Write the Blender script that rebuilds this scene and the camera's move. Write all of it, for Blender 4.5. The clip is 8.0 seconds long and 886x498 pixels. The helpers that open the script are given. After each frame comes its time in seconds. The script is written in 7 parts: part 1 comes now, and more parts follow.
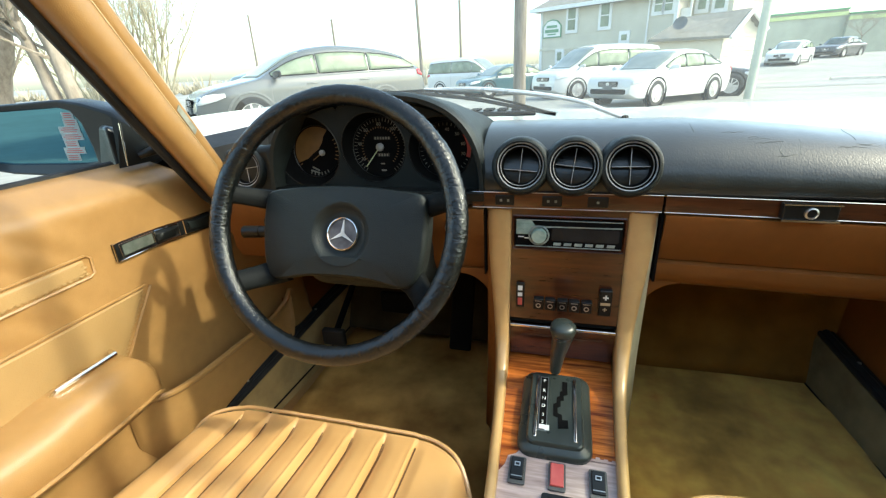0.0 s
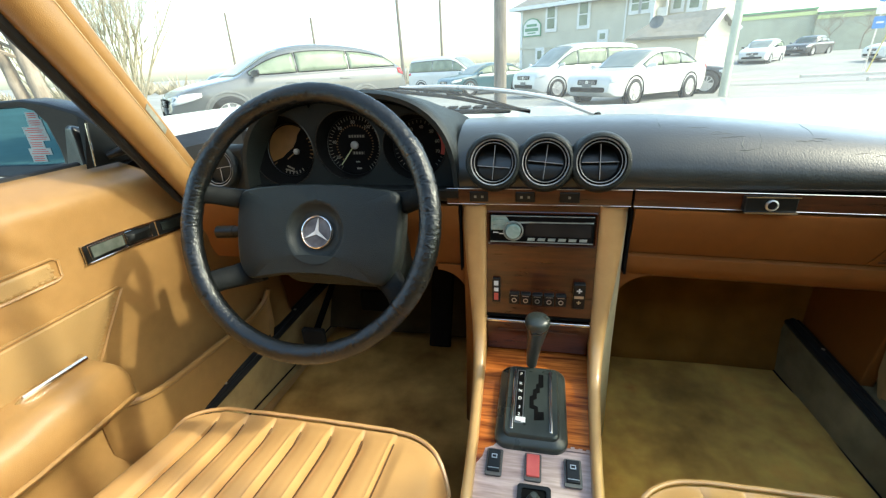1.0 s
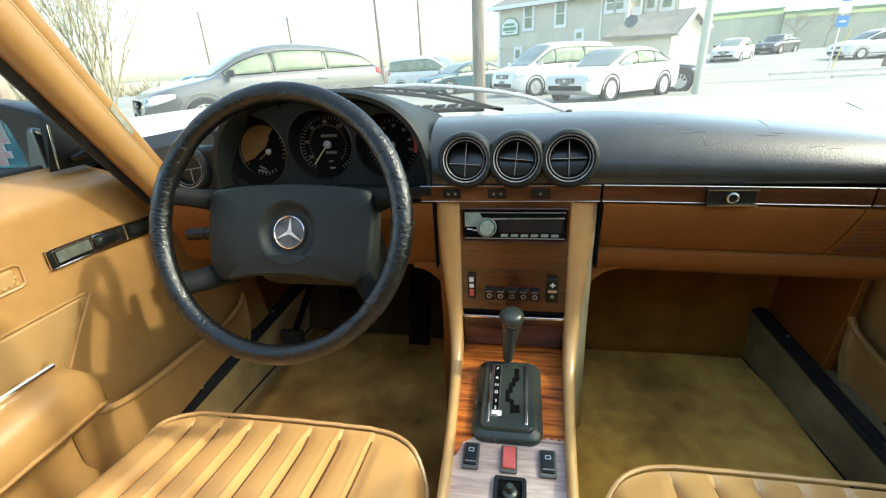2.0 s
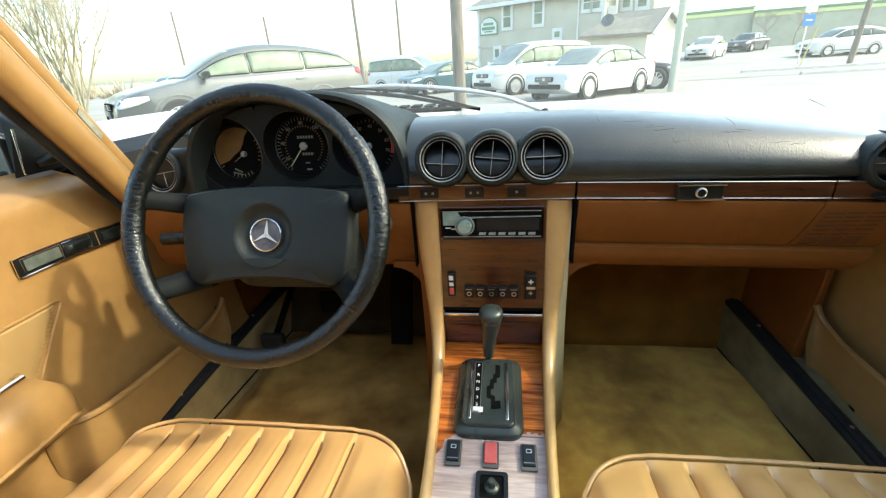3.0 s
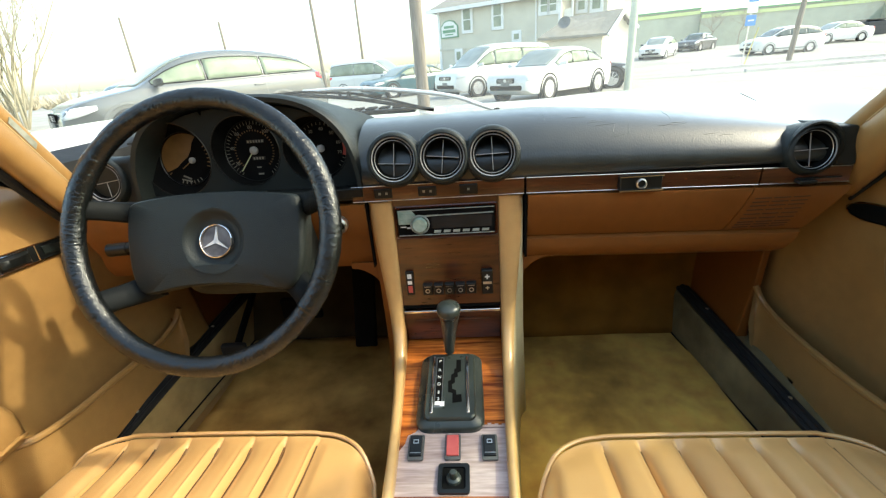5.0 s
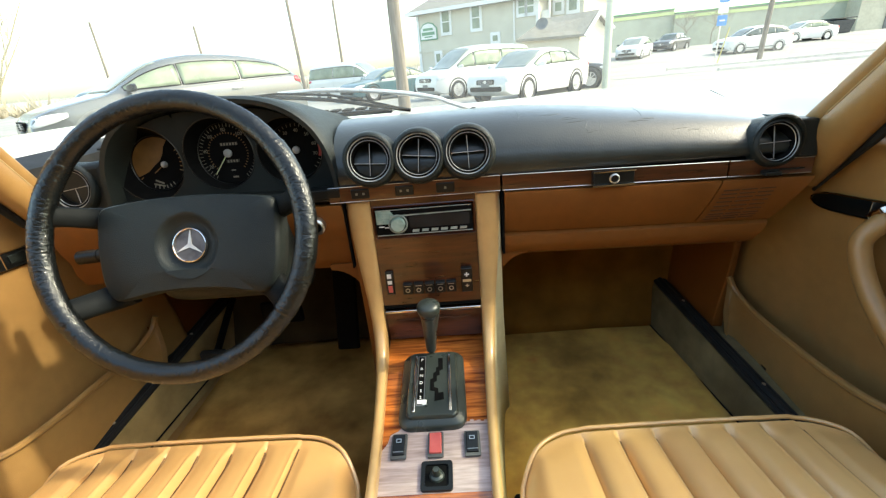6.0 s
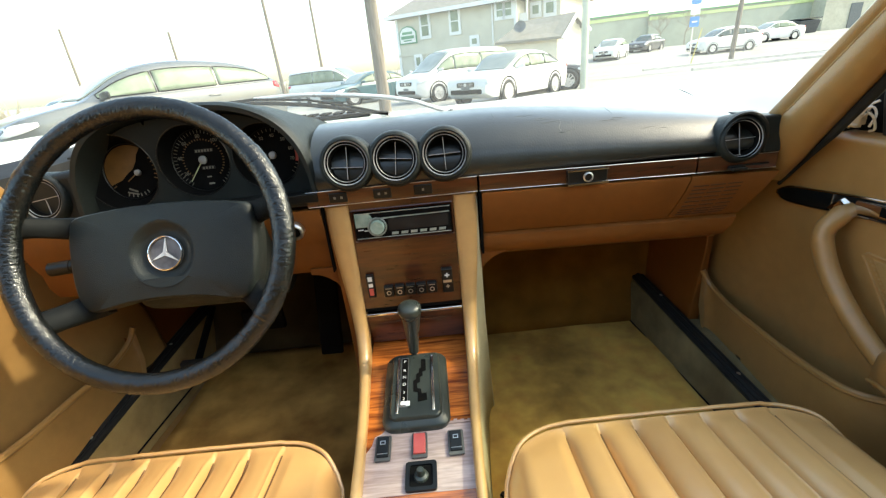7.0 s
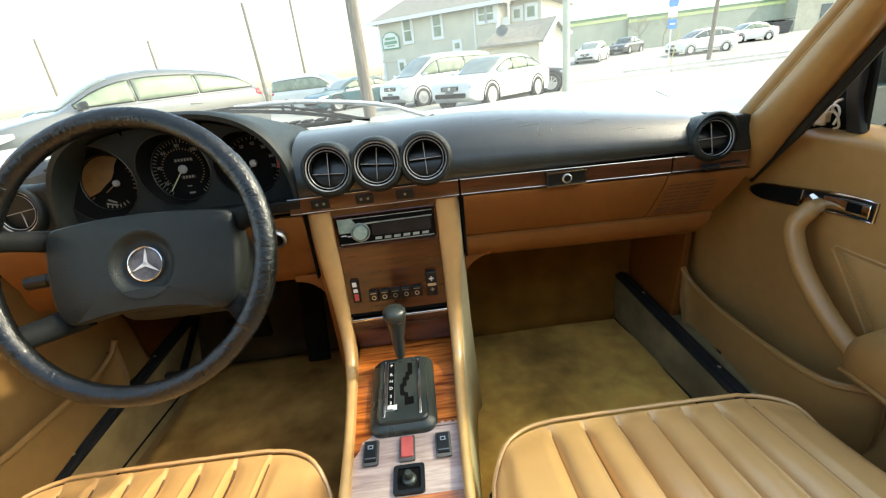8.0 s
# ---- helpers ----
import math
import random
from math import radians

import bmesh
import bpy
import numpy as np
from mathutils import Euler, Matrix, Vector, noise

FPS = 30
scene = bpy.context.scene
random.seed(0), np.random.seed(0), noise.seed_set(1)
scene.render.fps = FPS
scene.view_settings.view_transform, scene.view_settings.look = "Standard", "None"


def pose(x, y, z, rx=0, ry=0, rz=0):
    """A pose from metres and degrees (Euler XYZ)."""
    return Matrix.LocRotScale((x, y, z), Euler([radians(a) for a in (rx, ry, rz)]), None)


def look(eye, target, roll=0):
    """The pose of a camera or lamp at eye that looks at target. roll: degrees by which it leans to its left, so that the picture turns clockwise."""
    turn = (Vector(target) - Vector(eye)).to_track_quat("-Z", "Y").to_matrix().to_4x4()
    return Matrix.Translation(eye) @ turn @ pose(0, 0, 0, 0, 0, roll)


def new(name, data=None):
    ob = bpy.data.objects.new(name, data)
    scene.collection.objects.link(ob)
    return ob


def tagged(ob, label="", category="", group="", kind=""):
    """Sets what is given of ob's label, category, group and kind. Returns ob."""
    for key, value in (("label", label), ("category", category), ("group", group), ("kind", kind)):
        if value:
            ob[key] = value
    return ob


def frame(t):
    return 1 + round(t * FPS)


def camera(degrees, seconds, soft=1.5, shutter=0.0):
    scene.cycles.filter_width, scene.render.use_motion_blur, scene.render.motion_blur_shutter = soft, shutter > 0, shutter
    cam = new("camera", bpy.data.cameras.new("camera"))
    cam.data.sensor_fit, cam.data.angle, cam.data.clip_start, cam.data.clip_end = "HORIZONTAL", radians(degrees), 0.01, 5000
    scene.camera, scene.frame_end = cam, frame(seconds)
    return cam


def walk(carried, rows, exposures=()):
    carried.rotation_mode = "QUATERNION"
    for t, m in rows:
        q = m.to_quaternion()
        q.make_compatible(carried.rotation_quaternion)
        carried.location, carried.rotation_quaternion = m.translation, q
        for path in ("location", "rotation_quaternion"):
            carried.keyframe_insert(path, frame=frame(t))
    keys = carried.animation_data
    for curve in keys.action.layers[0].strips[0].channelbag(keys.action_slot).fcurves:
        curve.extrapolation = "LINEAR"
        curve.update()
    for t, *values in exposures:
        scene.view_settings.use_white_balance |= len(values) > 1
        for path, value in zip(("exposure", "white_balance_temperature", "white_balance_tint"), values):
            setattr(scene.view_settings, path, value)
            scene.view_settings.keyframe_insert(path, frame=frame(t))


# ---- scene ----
import functools

cam = camera(91.3, 8.0, soft=1.3)
PATH = [
    (0, (-0.021, 0.258, 0.994), (-0.516, 2.036, 0.224), -2.9),
    (0.5, (-0.012, 0.256, 0.994), (-0.475, 2.041, 0.22), -3.0),
    (1, (-0.005, 0.255, 0.992), (-0.43, 2.047, 0.214), -3.0),
    (1.5, (0.004, 0.253, 0.99), (-0.383, 2.053, 0.209), -3.1),
    (3, (0.021, 0.248, 0.991), (-0.256, 2.064, 0.201), -3.6),
    (3.5, (0.027, 0.246, 0.991), (-0.217, 2.067, 0.202), -3.8),
    (4, (0.033, 0.244, 0.989), (-0.177, 2.07, 0.201), -4.0),
    (4.5, (0.041, 0.24, 0.988), (-0.136, 2.07, 0.2), -4.2),
    (6, (0.059, 0.233, 0.981), (-0.015, 2.071, 0.196), -5.1),
    (6.5, (0.064, 0.229, 0.98), (0.026, 2.069, 0.198), -5.4),
    (7, (0.069, 0.226, 0.98), (0.064, 2.068, 0.201), -5.8),
    (7.5, (0.073, 0.222, 0.98), (0.099, 2.067, 0.207), -6.2),
    (8, (0.078, 0.219, 0.981), (0.128, 2.065, 0.213), -6.6),
]
walk(cam, [(t, look(eye, target, roll)) for t, eye, target, roll in PATH], exposures=((0, 2.06, 6900, -5), (8, 2.24, 7650, -1)))

# ---- daylight ----
SUN_AZ, SUN_EL = 88.0, 40.0        # degrees: azimuth from straight ahead towards the right, height
world = bpy.data.worlds.new("sky")
scene.world = world
world.use_nodes = True
wn, wl = world.node_tree.nodes, world.node_tree.links
sky = wn.new("ShaderNodeTexSky")
sky.sky_type = "NISHITA"
sky.sun_disc = False
sky.sun_elevation = radians(SUN_EL)
sky.sun_rotation = radians(SUN_AZ)
sky.dust_density, sky.air_density, sky.ozone_density = 2.0, 1.0, 1.0
wl.new(sky.outputs["Color"], wn["Background"].inputs["Color"])
wn["Background"].inputs["Strength"].default_value = 0.15
sun_data = bpy.data.lights.new("sun", "SUN")
sun_data.energy, sun_data.angle, sun_data.color = 0.80, radians(2.0), (1.0, 0.96, 0.89)
sun = new("sun", sun_data)
a, e = radians(SUN_AZ), radians(SUN_EL)
sun.matrix_world = look((12 * math.sin(a) * math.cos(e), 12 * math.cos(a) * math.cos(e), 12 * math.sin(e)), (0, 0, 0))

# ---- building tools ----
class Mesh:
    """Collects points and faces of one part, in metres of the place."""

    def __init__(self):
        self.v, self.f = [], []

    def add(self, verts, faces, m=None):
        n = len(self.v)
        self.v += [tuple(m @ Vector(p)) if m else tuple(p) for p in verts]
        self.f += [tuple(n + i for i in face) for face in faces]
        return self

    def box(self, c, s, m=None):
        x, y, z = (k / 2 for k in s)
        p = [(c[0] + i * x, c[1] + j * y, c[2] + k * z) for i in (-1, 1) for j in (-1, 1) for k in (-1, 1)]
        return self.add(p, [(0, 1, 3, 2), (4, 6, 7, 5), (0, 4, 5, 1), (2, 3, 7, 6), (0, 2, 6, 4), (1, 5, 7, 3)], m)

    def loft(self, rings, closed=True, caps=True, m=None, loop=False):
        n, verts, faces = len(rings[0]), [p for r in rings for p in r], []
        k = len(rings)
        for i in range(k if loop else k - 1):
            for j in range(n if closed else n - 1):
                a, b = i * n + j, i * n + (j + 1) % n
                c, d = ((i + 1) % k) * n + (j + 1) % n, ((i + 1) % k) * n + j
                faces.append((a, b, c, d))
        if caps and closed and not loop:
            faces += [tuple(range(n))[::-1], tuple((k - 1) * n + j for j in range(n))]
        return self.add(verts, faces, m)

    def tube(self, path, r, n=10, m=None, loop=False, flat=1.0):
        path = [Vector(p) for p in path]
        rings, side = [], None
        for i, p in enumerate(path):
            a = path[i - 1] if (i or loop) else p
            b = path[(i + 1) % len(path)] if (i + 1 < len(path) or loop) else p
            way = (b - a).normalized()
            if side is None:
                side = way.orthogonal().normalized()
            side = (side - way * side.dot(way)).normalized()
            up = way.cross(side)
            q = r[i] if isinstance(r, (list, tuple)) else r
            rings.append([p + side * (q * math.cos(t)) + up * (q * flat * math.sin(t)) for t in [2 * math.pi * j / n for j in range(n)]])
        return self.loft(rings, m=m, loop=loop)

    def lathe(self, profile, n=32, m=None, caps=True):
        """Turns (radius, height) pairs round the local z axis."""
        rings = [[(r * math.cos(2 * math.pi * j / n), r * math.sin(2 * math.pi * j / n), h) for j in range(n)] for r, h in profile]
        return self.loft(rings, m=m, caps=caps)

    def prism(self, outline, depth, m=None):
        """A flat outline in local xy, depth along local z."""
        return self.loft([[(x, y, 0) for x, y in outline], [(x, y, depth) for x, y in outline]], m=m)

    def grid(self, fn, nu, nv, m=None, flip=False):
        verts = [fn(i / nu, j / nv) for i in range(nu + 1) for j in range(nv + 1)]
        faces = []
        for i in range(nu):
            for j in range(nv):
                a = i * (nv + 1) + j
                q = (a, a + 1, a + nv + 2, a + nv + 1)
                faces.append(q[::-1] if flip else q)
        return self.add(verts, faces, m)


def part(name, me, material, parent=None, label="", bevel=0.0, smooth=40, sub=0, solid=0.0):
    """Links a Mesh as ONE object, under a thing or a part where a parent is given."""
    data = bpy.data.meshes.new(name)
    data.from_pydata(me.v, [], me.f)
    bm = bmesh.new()
    bm.from_mesh(data)
    bmesh.ops.remove_doubles(bm, verts=bm.verts, dist=1e-6)
    bmesh.ops.recalc_face_normals(bm, faces=bm.faces)
    bm.to_mesh(data)
    bm.free()
    data.materials.append(material)
    if smooth:
        data.polygons.foreach_set("use_smooth", [True] * len(data.polygons))
        data.set_sharp_from_angle(angle=radians(smooth))
    ob = new(name, data)
    if parent:
        ob.parent = parent
        ob.matrix_parent_inverse = world_of(parent).inverted()
    if solid:
        mod = ob.modifiers.new("thickness", "SOLIDIFY")
        mod.thickness, mod.offset = solid, 0.0
    if bevel:
        mod = ob.modifiers.new("edges", "BEVEL")
        mod.width, mod.segments, mod.limit_method, mod.angle_limit = bevel, 3, "ANGLE", radians(50)
        mod.harden_normals = False
    if sub:
        mod = ob.modifiers.new("round", "SUBSURF")
        mod.levels = mod.render_levels = sub
    if label:
        ob["label"] = label
    return ob


def world_of(ob):
    return Matrix.Translation(ob.location) if ob.type == "EMPTY" else (world_of(ob.parent) @ ob.matrix_parent_inverse if ob.parent else Matrix.Identity(4))


def thing(name, at, label, category, group="", kind=""):
    ob = new(name)
    ob.location = at
    ob.empty_display_size = 0.05
    return tagged(ob, label, category, group, kind)


def rounded(w, h, r, n=5, cx=0.0, cy=0.0):
    """The outline of a rectangle with round corners."""
    out = []
    for sx, sy, a0 in ((1, 1, 0), (-1, 1, 90), (-1, -1, 180), (1, -1, 270)):
        for i in range(n + 1):
            t = radians(a0 + 90 * i / n)
            out.append((cx + sx * (w / 2 - r) + r * math.cos(t), cy + sy * (h / 2 - r) + r * math.sin(t)))
    return out


def clamp(x, a=0.0, b=1.0):
    return max(a, min(b, x))


def step(a, b, x):
    t = clamp((x - a) / (b - a))
    return t * t * (3 - 2 * t)


def curve_at(table, x):
    """Linear look-up in rows of (x, values...)."""
    if x <= table[0][0]:
        return table[0][1:]
    for p, q in zip(table, table[1:]):
        if x <= q[0]:
            k = (x - p[0]) / (q[0] - p[0])
            return tuple(s + k * (t - s) for s, t in zip(p[1:], q[1:]))
    return table[-1][1:]


def smooth_path(points, n=6):
    """A Catmull-Rom curve through the points."""
    pts = [Vector(p) for p in points]
    ext = [2 * pts[0] - pts[1]] + pts + [2 * pts[-1] - pts[-2]]
    out = []
    for i in range(len(pts) - 1):
        p0, p1, p2, p3 = ext[i:i + 4]
        for j in range(n):
            t = j / n
            out.append(0.5 * ((2 * p1) + (p2 - p0) * t + (2 * p0 - 5 * p1 + 4 * p2 - p3) * t * t + (3 * p1 - p0 - 3 * p2 + p3) * t ** 3))
    return out + [pts[-1]]


def frame_of(o, x, y, z):
    """A matrix with those axes at o."""
    m = Matrix((Vector(x).normalized(), Vector(y).normalized(), Vector(z).normalized())).transposed().to_4x4()
    m.translation = o
    return m


def facing(o, tilt=0.0):
    """Local x right, local y up, local z towards the seats; leaned back by tilt degrees."""
    t = radians(tilt)
    return frame_of(o, (1, 0, 0), (0, math.sin(t), math.cos(t)), (0, -math.cos(t), math.sin(t)))


def lying(o, tilt=0.0):
    """Local x right, local y ahead, local z up; its far edge raised by tilt degrees."""
    t = radians(tilt)
    return frame_of(o, (1, 0, 0), (0, math.cos(t), math.sin(t)), (0, -math.sin(t), math.cos(t)))

# ---- materials ----
def surface(name, dark, light, scale=6.0, rough=0.5, metal=0.0, coat=0.0, grain=0.0, grain_scale=400.0, grain_kind="voronoi",
            wear=0.0, wear_scale=25.0, rough_var=0.1, stretch=(1, 1, 1), spec=0.5, detail=4.0, sheen=0.0, depth=0.002, coat_rough=0.12):
    """Two-scale procedural surface: slow colour drift, fine speckle, relief and uneven gloss."""
    m = bpy.data.materials.new(name)
    m.use_nodes = True
    n, l = m.node_tree.nodes, m.node_tree.links
    b = n["Principled BSDF"]
    co = n.new("ShaderNodeTexCoord")
    mp = n.new("ShaderNodeMapping")
    mp.inputs["Scale"].default_value = stretch
    l.new(co.outputs["Object"], mp.inputs["Vector"])
    big = n.new("ShaderNodeTexNoise")
    big.inputs["Scale"].default_value, big.inputs["Detail"].default_value = scale, detail
    l.new(mp.outputs["Vector"], big.inputs["Vector"])
    ramp = n.new("ShaderNodeValToRGB")
    ramp.color_ramp.elements[0].position, ramp.color_ramp.elements[0].color = 0.32, (*dark, 1)
    ramp.color_ramp.elements[1].position, ramp.color_ramp.elements[1].color = 0.68, (*light, 1)
    l.new(big.outputs["Fac"], ramp.inputs["Fac"])
    fine = n.new("ShaderNodeTexNoise")
    fine.inputs["Scale"].default_value, fine.inputs["Detail"].default_value = wear_scale, 6.0
    l.new(mp.outputs["Vector"], fine.inputs["Vector"])
    mix = n.new("ShaderNodeMix")
    mix.data_type, mix.blend_type = "RGBA", "OVERLAY"
    mix.inputs[0].default_value = wear
    l.new(ramp.outputs["Color"], mix.inputs[6])
    l.new(fine.outputs["Fac"], mix.inputs[7])
    l.new(mix.outputs[2], b.inputs["Base Color"])
    rr = n.new("ShaderNodeMapRange")
    rr.inputs["To Min"].default_value, rr.inputs["To Max"].default_value = max(0.02, rough - rough_var), min(1, rough + rough_var)
    l.new(fine.outputs["Fac"], rr.inputs["Value"])
    l.new(rr.outputs["Result"], b.inputs["Roughness"])
    b.inputs["Metallic"].default_value = metal
    b.inputs["Coat Weight"].default_value = coat
    b.inputs["Coat Roughness"].default_value = coat_rough
    b.inputs["Specular IOR Level"].default_value = spec
    b.inputs["Sheen Weight"].default_value = sheen
    if grain:
        if grain_kind == "voronoi":
            g = n.new("ShaderNodeTexVoronoi")
            g.feature = "DISTANCE_TO_EDGE"
            out = "Distance"
        else:
            g = n.new("ShaderNodeTexNoise")
            g.inputs["Detail"].default_value = 5.0
            out = "Fac"
        g.inputs["Scale"].default_value = grain_scale
        l.new(mp.outputs["Vector"], g.inputs["Vector"])
        bump = n.new("ShaderNodeBump")
        bump.inputs["Strength"].default_value, bump.inputs["Distance"].default_value = grain, depth
        l.new(g.outputs[out], bump.inputs["Height"])
        l.new(bump.outputs["Normal"], b.inputs["Normal"])
    return m


def wood(name, dark, light, along=(1, 0.06, 1), scale=60.0, coat=0.6, rough=0.3):
    """Lacquered veneer: fine stripes along one axis, broken by slow waves."""
    m = surface(name, dark, light, scale=scale, rough=rough, coat=coat, stretch=along, wear=0.35, wear_scale=scale * 4, detail=8.0, rough_var=0.08)
    return m


def glassy(name, tint=(1, 1, 1), gloss=0.06, veil=0.0):
    """Thin clear pane: lets light straight through, mirrors a little."""
    m = bpy.data.materials.new(name)
    m.use_nodes = True
    n, l = m.node_tree.nodes, m.node_tree.links
    n.remove(n["Principled BSDF"])
    out = n["Material Output"]
    tr = n.new("ShaderNodeBsdfTransparent")
    tr.inputs["Color"].default_value = (*tint, 1)
    gl = n.new("ShaderNodeBsdfGlossy")
    gl.inputs["Roughness"].default_value = gloss
    mx = n.new("ShaderNodeMixShader")
    mx.inputs["Fac"].default_value = 0.035
    l.new(tr.outputs["BSDF"], mx.inputs[1])
    l.new(gl.outputs["BSDF"], mx.inputs[2])
    # whitish translucent share that imitates veiling glare over the view
    if veil:
        df = n.new("ShaderNodeBsdfTranslucent")
        df.inputs["Color"].default_value = (0.8, 0.8, 0.76, 1)
        no = n.new("ShaderNodeTexNoise")
        no.inputs["Scale"].default_value = 5.0
        rg = n.new("ShaderNodeMapRange")
        rg.inputs["To Min"].default_value, rg.inputs["To Max"].default_value = 0.6 * veil, 1.4 * veil
        l.new(no.outputs["Fac"], rg.inputs["Value"])
        m2 = n.new("ShaderNodeMixShader")
        l.new(rg.outputs["Result"], m2.inputs["Fac"])
        l.new(mx.outputs["Shader"], m2.inputs[1])
        l.new(df.outputs["BSDF"], m2.inputs[2])
        l.new(m2.outputs["Shader"], out.inputs["Surface"])
    else:
        l.new(mx.outputs["Shader"], out.inputs["Surface"])
    return m


TAN = surface("tan_leather", (0.315, 0.168, 0.056), (0.375, 0.208, 0.074), 4, rough=0.36, grain=0.25, grain_scale=520, wear=0.16, wear_scale=40, coat=0.3, coat_rough=0.25)
SEAT = surface("seat_leather", (0.55, 0.298, 0.108), (0.63, 0.357, 0.137), 4, rough=0.32, grain=0.15, grain_scale=600, wear=0.07, wear_scale=16, coat=1.0, coat_rough=0.18, spec=0.5, rough_var=0.04)
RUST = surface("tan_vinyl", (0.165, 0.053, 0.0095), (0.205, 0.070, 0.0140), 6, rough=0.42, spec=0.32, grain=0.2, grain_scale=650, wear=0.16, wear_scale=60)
BLACK = surface("black_padding", (0.0105, 0.0138, 0.0128), (0.0155, 0.0198, 0.0185), 5, rough=0.46, grain=0.35, grain_scale=520, wear=0.3, wear_scale=80, spec=0.35)
PADTOP = surface("aged_padding", (0.008, 0.0105, 0.0092), (0.017, 0.0205, 0.0175), 5, rough=0.36, grain=0.24, grain_scale=420, grain_kind="noise", wear=0.35, wear_scale=45, spec=0.5, sheen=0.08, stretch=(1, 0.6, 0.6), coat=0.75, coat_rough=0.24)
RIMGRIP = surface("grip_leather", (0.003, 0.004, 0.004), (0.006, 0.007, 0.007), 30, rough=0.20, grain=0.30, grain_scale=420, wear=0.2, depth=0.002, rough_var=0.06, spec=0.6)
PLASTIC = surface("black_plastic", (0.004, 0.005, 0.005), (0.007, 0.008, 0.008), 20, rough=0.32, grain=0.1, grain_scale=900, wear=0.1, spec=0.4)
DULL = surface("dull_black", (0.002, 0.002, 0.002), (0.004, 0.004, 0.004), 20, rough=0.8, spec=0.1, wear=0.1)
RUBBER = surface("black_rubber", (0.010, 0.010, 0.010), (0.022, 0.021, 0.020), 18, rough=0.6, grain=0.2, grain_scale=300, grain_kind="noise", spec=0.25)
CARPET = surface("worn_carpet", (0.34, 0.180, 0.036), (0.86, 0.490, 0.108), 5, rough=0.95, grain=0.8, grain_scale=900, grain_kind="noise", wear=0.5, wear_scale=26, spec=0.1, sheen=0.1, detail=9)
TANCARPET = surface("tan_sill_carpet", (0.25, 0.165, 0.065), (0.40, 0.275, 0.115), 9, rough=0.95, grain=0.8, grain_scale=900, grain_kind="noise", wear=0.45, wear_scale=20, spec=0.1, sheen=0.1)
CARPET2 = surface("grey_green_carpet", (0.15, 0.112, 0.050), (0.26, 0.200, 0.095), 9, rough=0.95, grain=0.8, grain_scale=900, grain_kind="noise", wear=0.45, wear_scale=20, spec=0.1, sheen=0.1)
WOOD = wood("dark_veneer", (0.036, 0.0075, 0.0020), (0.098, 0.0250, 0.006), (0.10, 1, 1), 70, coat=0.7, rough=0.30)
ZEBRA = wood("striped_veneer", (0.125, 0.022, 0.005), (0.58, 0.175, 0.034), (0.06, 1, 1), 150, coat=0.9, rough=0.2)
FADED = wood("faded_veneer", (0.34, 0.238, 0.208), (0.54, 0.415, 0.380), (0.10, 1, 1), 80, coat=0.45, rough=0.35)
RAILTAN = surface("rail_leather", (0.48, 0.285, 0.112), (0.56, 0.345, 0.142), 5, rough=0.34, grain=0.2, grain_scale=520, wear=0.18, wear_scale=35, coat=0.6, coat_rough=0.2)
CHROME = surface("chrome", (0.78, 0.75, 0.70), (0.87, 0.84, 0.79), 10, rough=0.12, metal=1.0, rough_var=0.05)
STEEL = surface("brushed_steel", (0.55, 0.55, 0.54), (0.68, 0.68, 0.67), 40, rough=0.32, metal=1.0)
WHITE = surface("white_print", (0.74, 0.74, 0.72), (0.82, 0.82, 0.80), 30, rough=0.5)
# serves the amber dial print and the reflection painted on the left dial
AMBER = surface("amber_print_reflection", (0.13, 0.066, 0.017), (0.22, 0.115, 0.033), 30, rough=0.5)
RED = surface("red_plastic", (0.50, 0.07, 0.06), (0.60, 0.12, 0.10), 30, rough=0.3)
REDMARK = surface("red_print", (0.45, 0.04, 0.03), (0.55, 0.06, 0.04), 30, rough=0.5)
SCREEN = surface("radio_display", (0.01, 0.012, 0.014), (0.02, 0.022, 0.025), 20, rough=0.08)
GREEN_LCD = surface("radio_buttons", (0.20, 0.30, 0.26), (0.34, 0.44, 0.40), 60, rough=0.25)
# slight white film in the pane stands in for glare and haze
WINDGLASS = glassy("glare_windscreen", (0.985, 1.0, 0.985), 0.02, veil=0.07)
TINT = surface("tinted_glass", (0.03, 0.05, 0.045), (0.05, 0.08, 0.07), 4, rough=0.05)
SLOT = surface("slot_shadow", (0.055, 0.019, 0.005), (0.080, 0.029, 0.008), 20, rough=0.7)
PAINT = surface("car_silver", (0.50, 0.51, 0.49), (0.53, 0.54, 0.52), 2, rough=0.22, coat=0.6, rough_var=0.02)
MIRROR = surface("mirror_glass", (0.10, 0.25, 0.30), (0.12, 0.28, 0.33), 3, rough=0.03, metal=1.0, rough_var=0.01)

# ---- the car's shell: floor, sills, bulkhead ----
FLOOR, SILL = 0.237, 0.335
me = Mesh()
me.grid(lambda u, v: (-0.02 + 0.64 * u, -0.45 + 1.78 * v, FLOOR + 0.004 * noise.noise((u * 5, v * 11, 0.3))), 24, 60)
floor = part("floor", me, CARPET, solid=0.006)
tagged(floor, "stained olive-tan carpet on the footwell floor", "carpet", kind="structure")

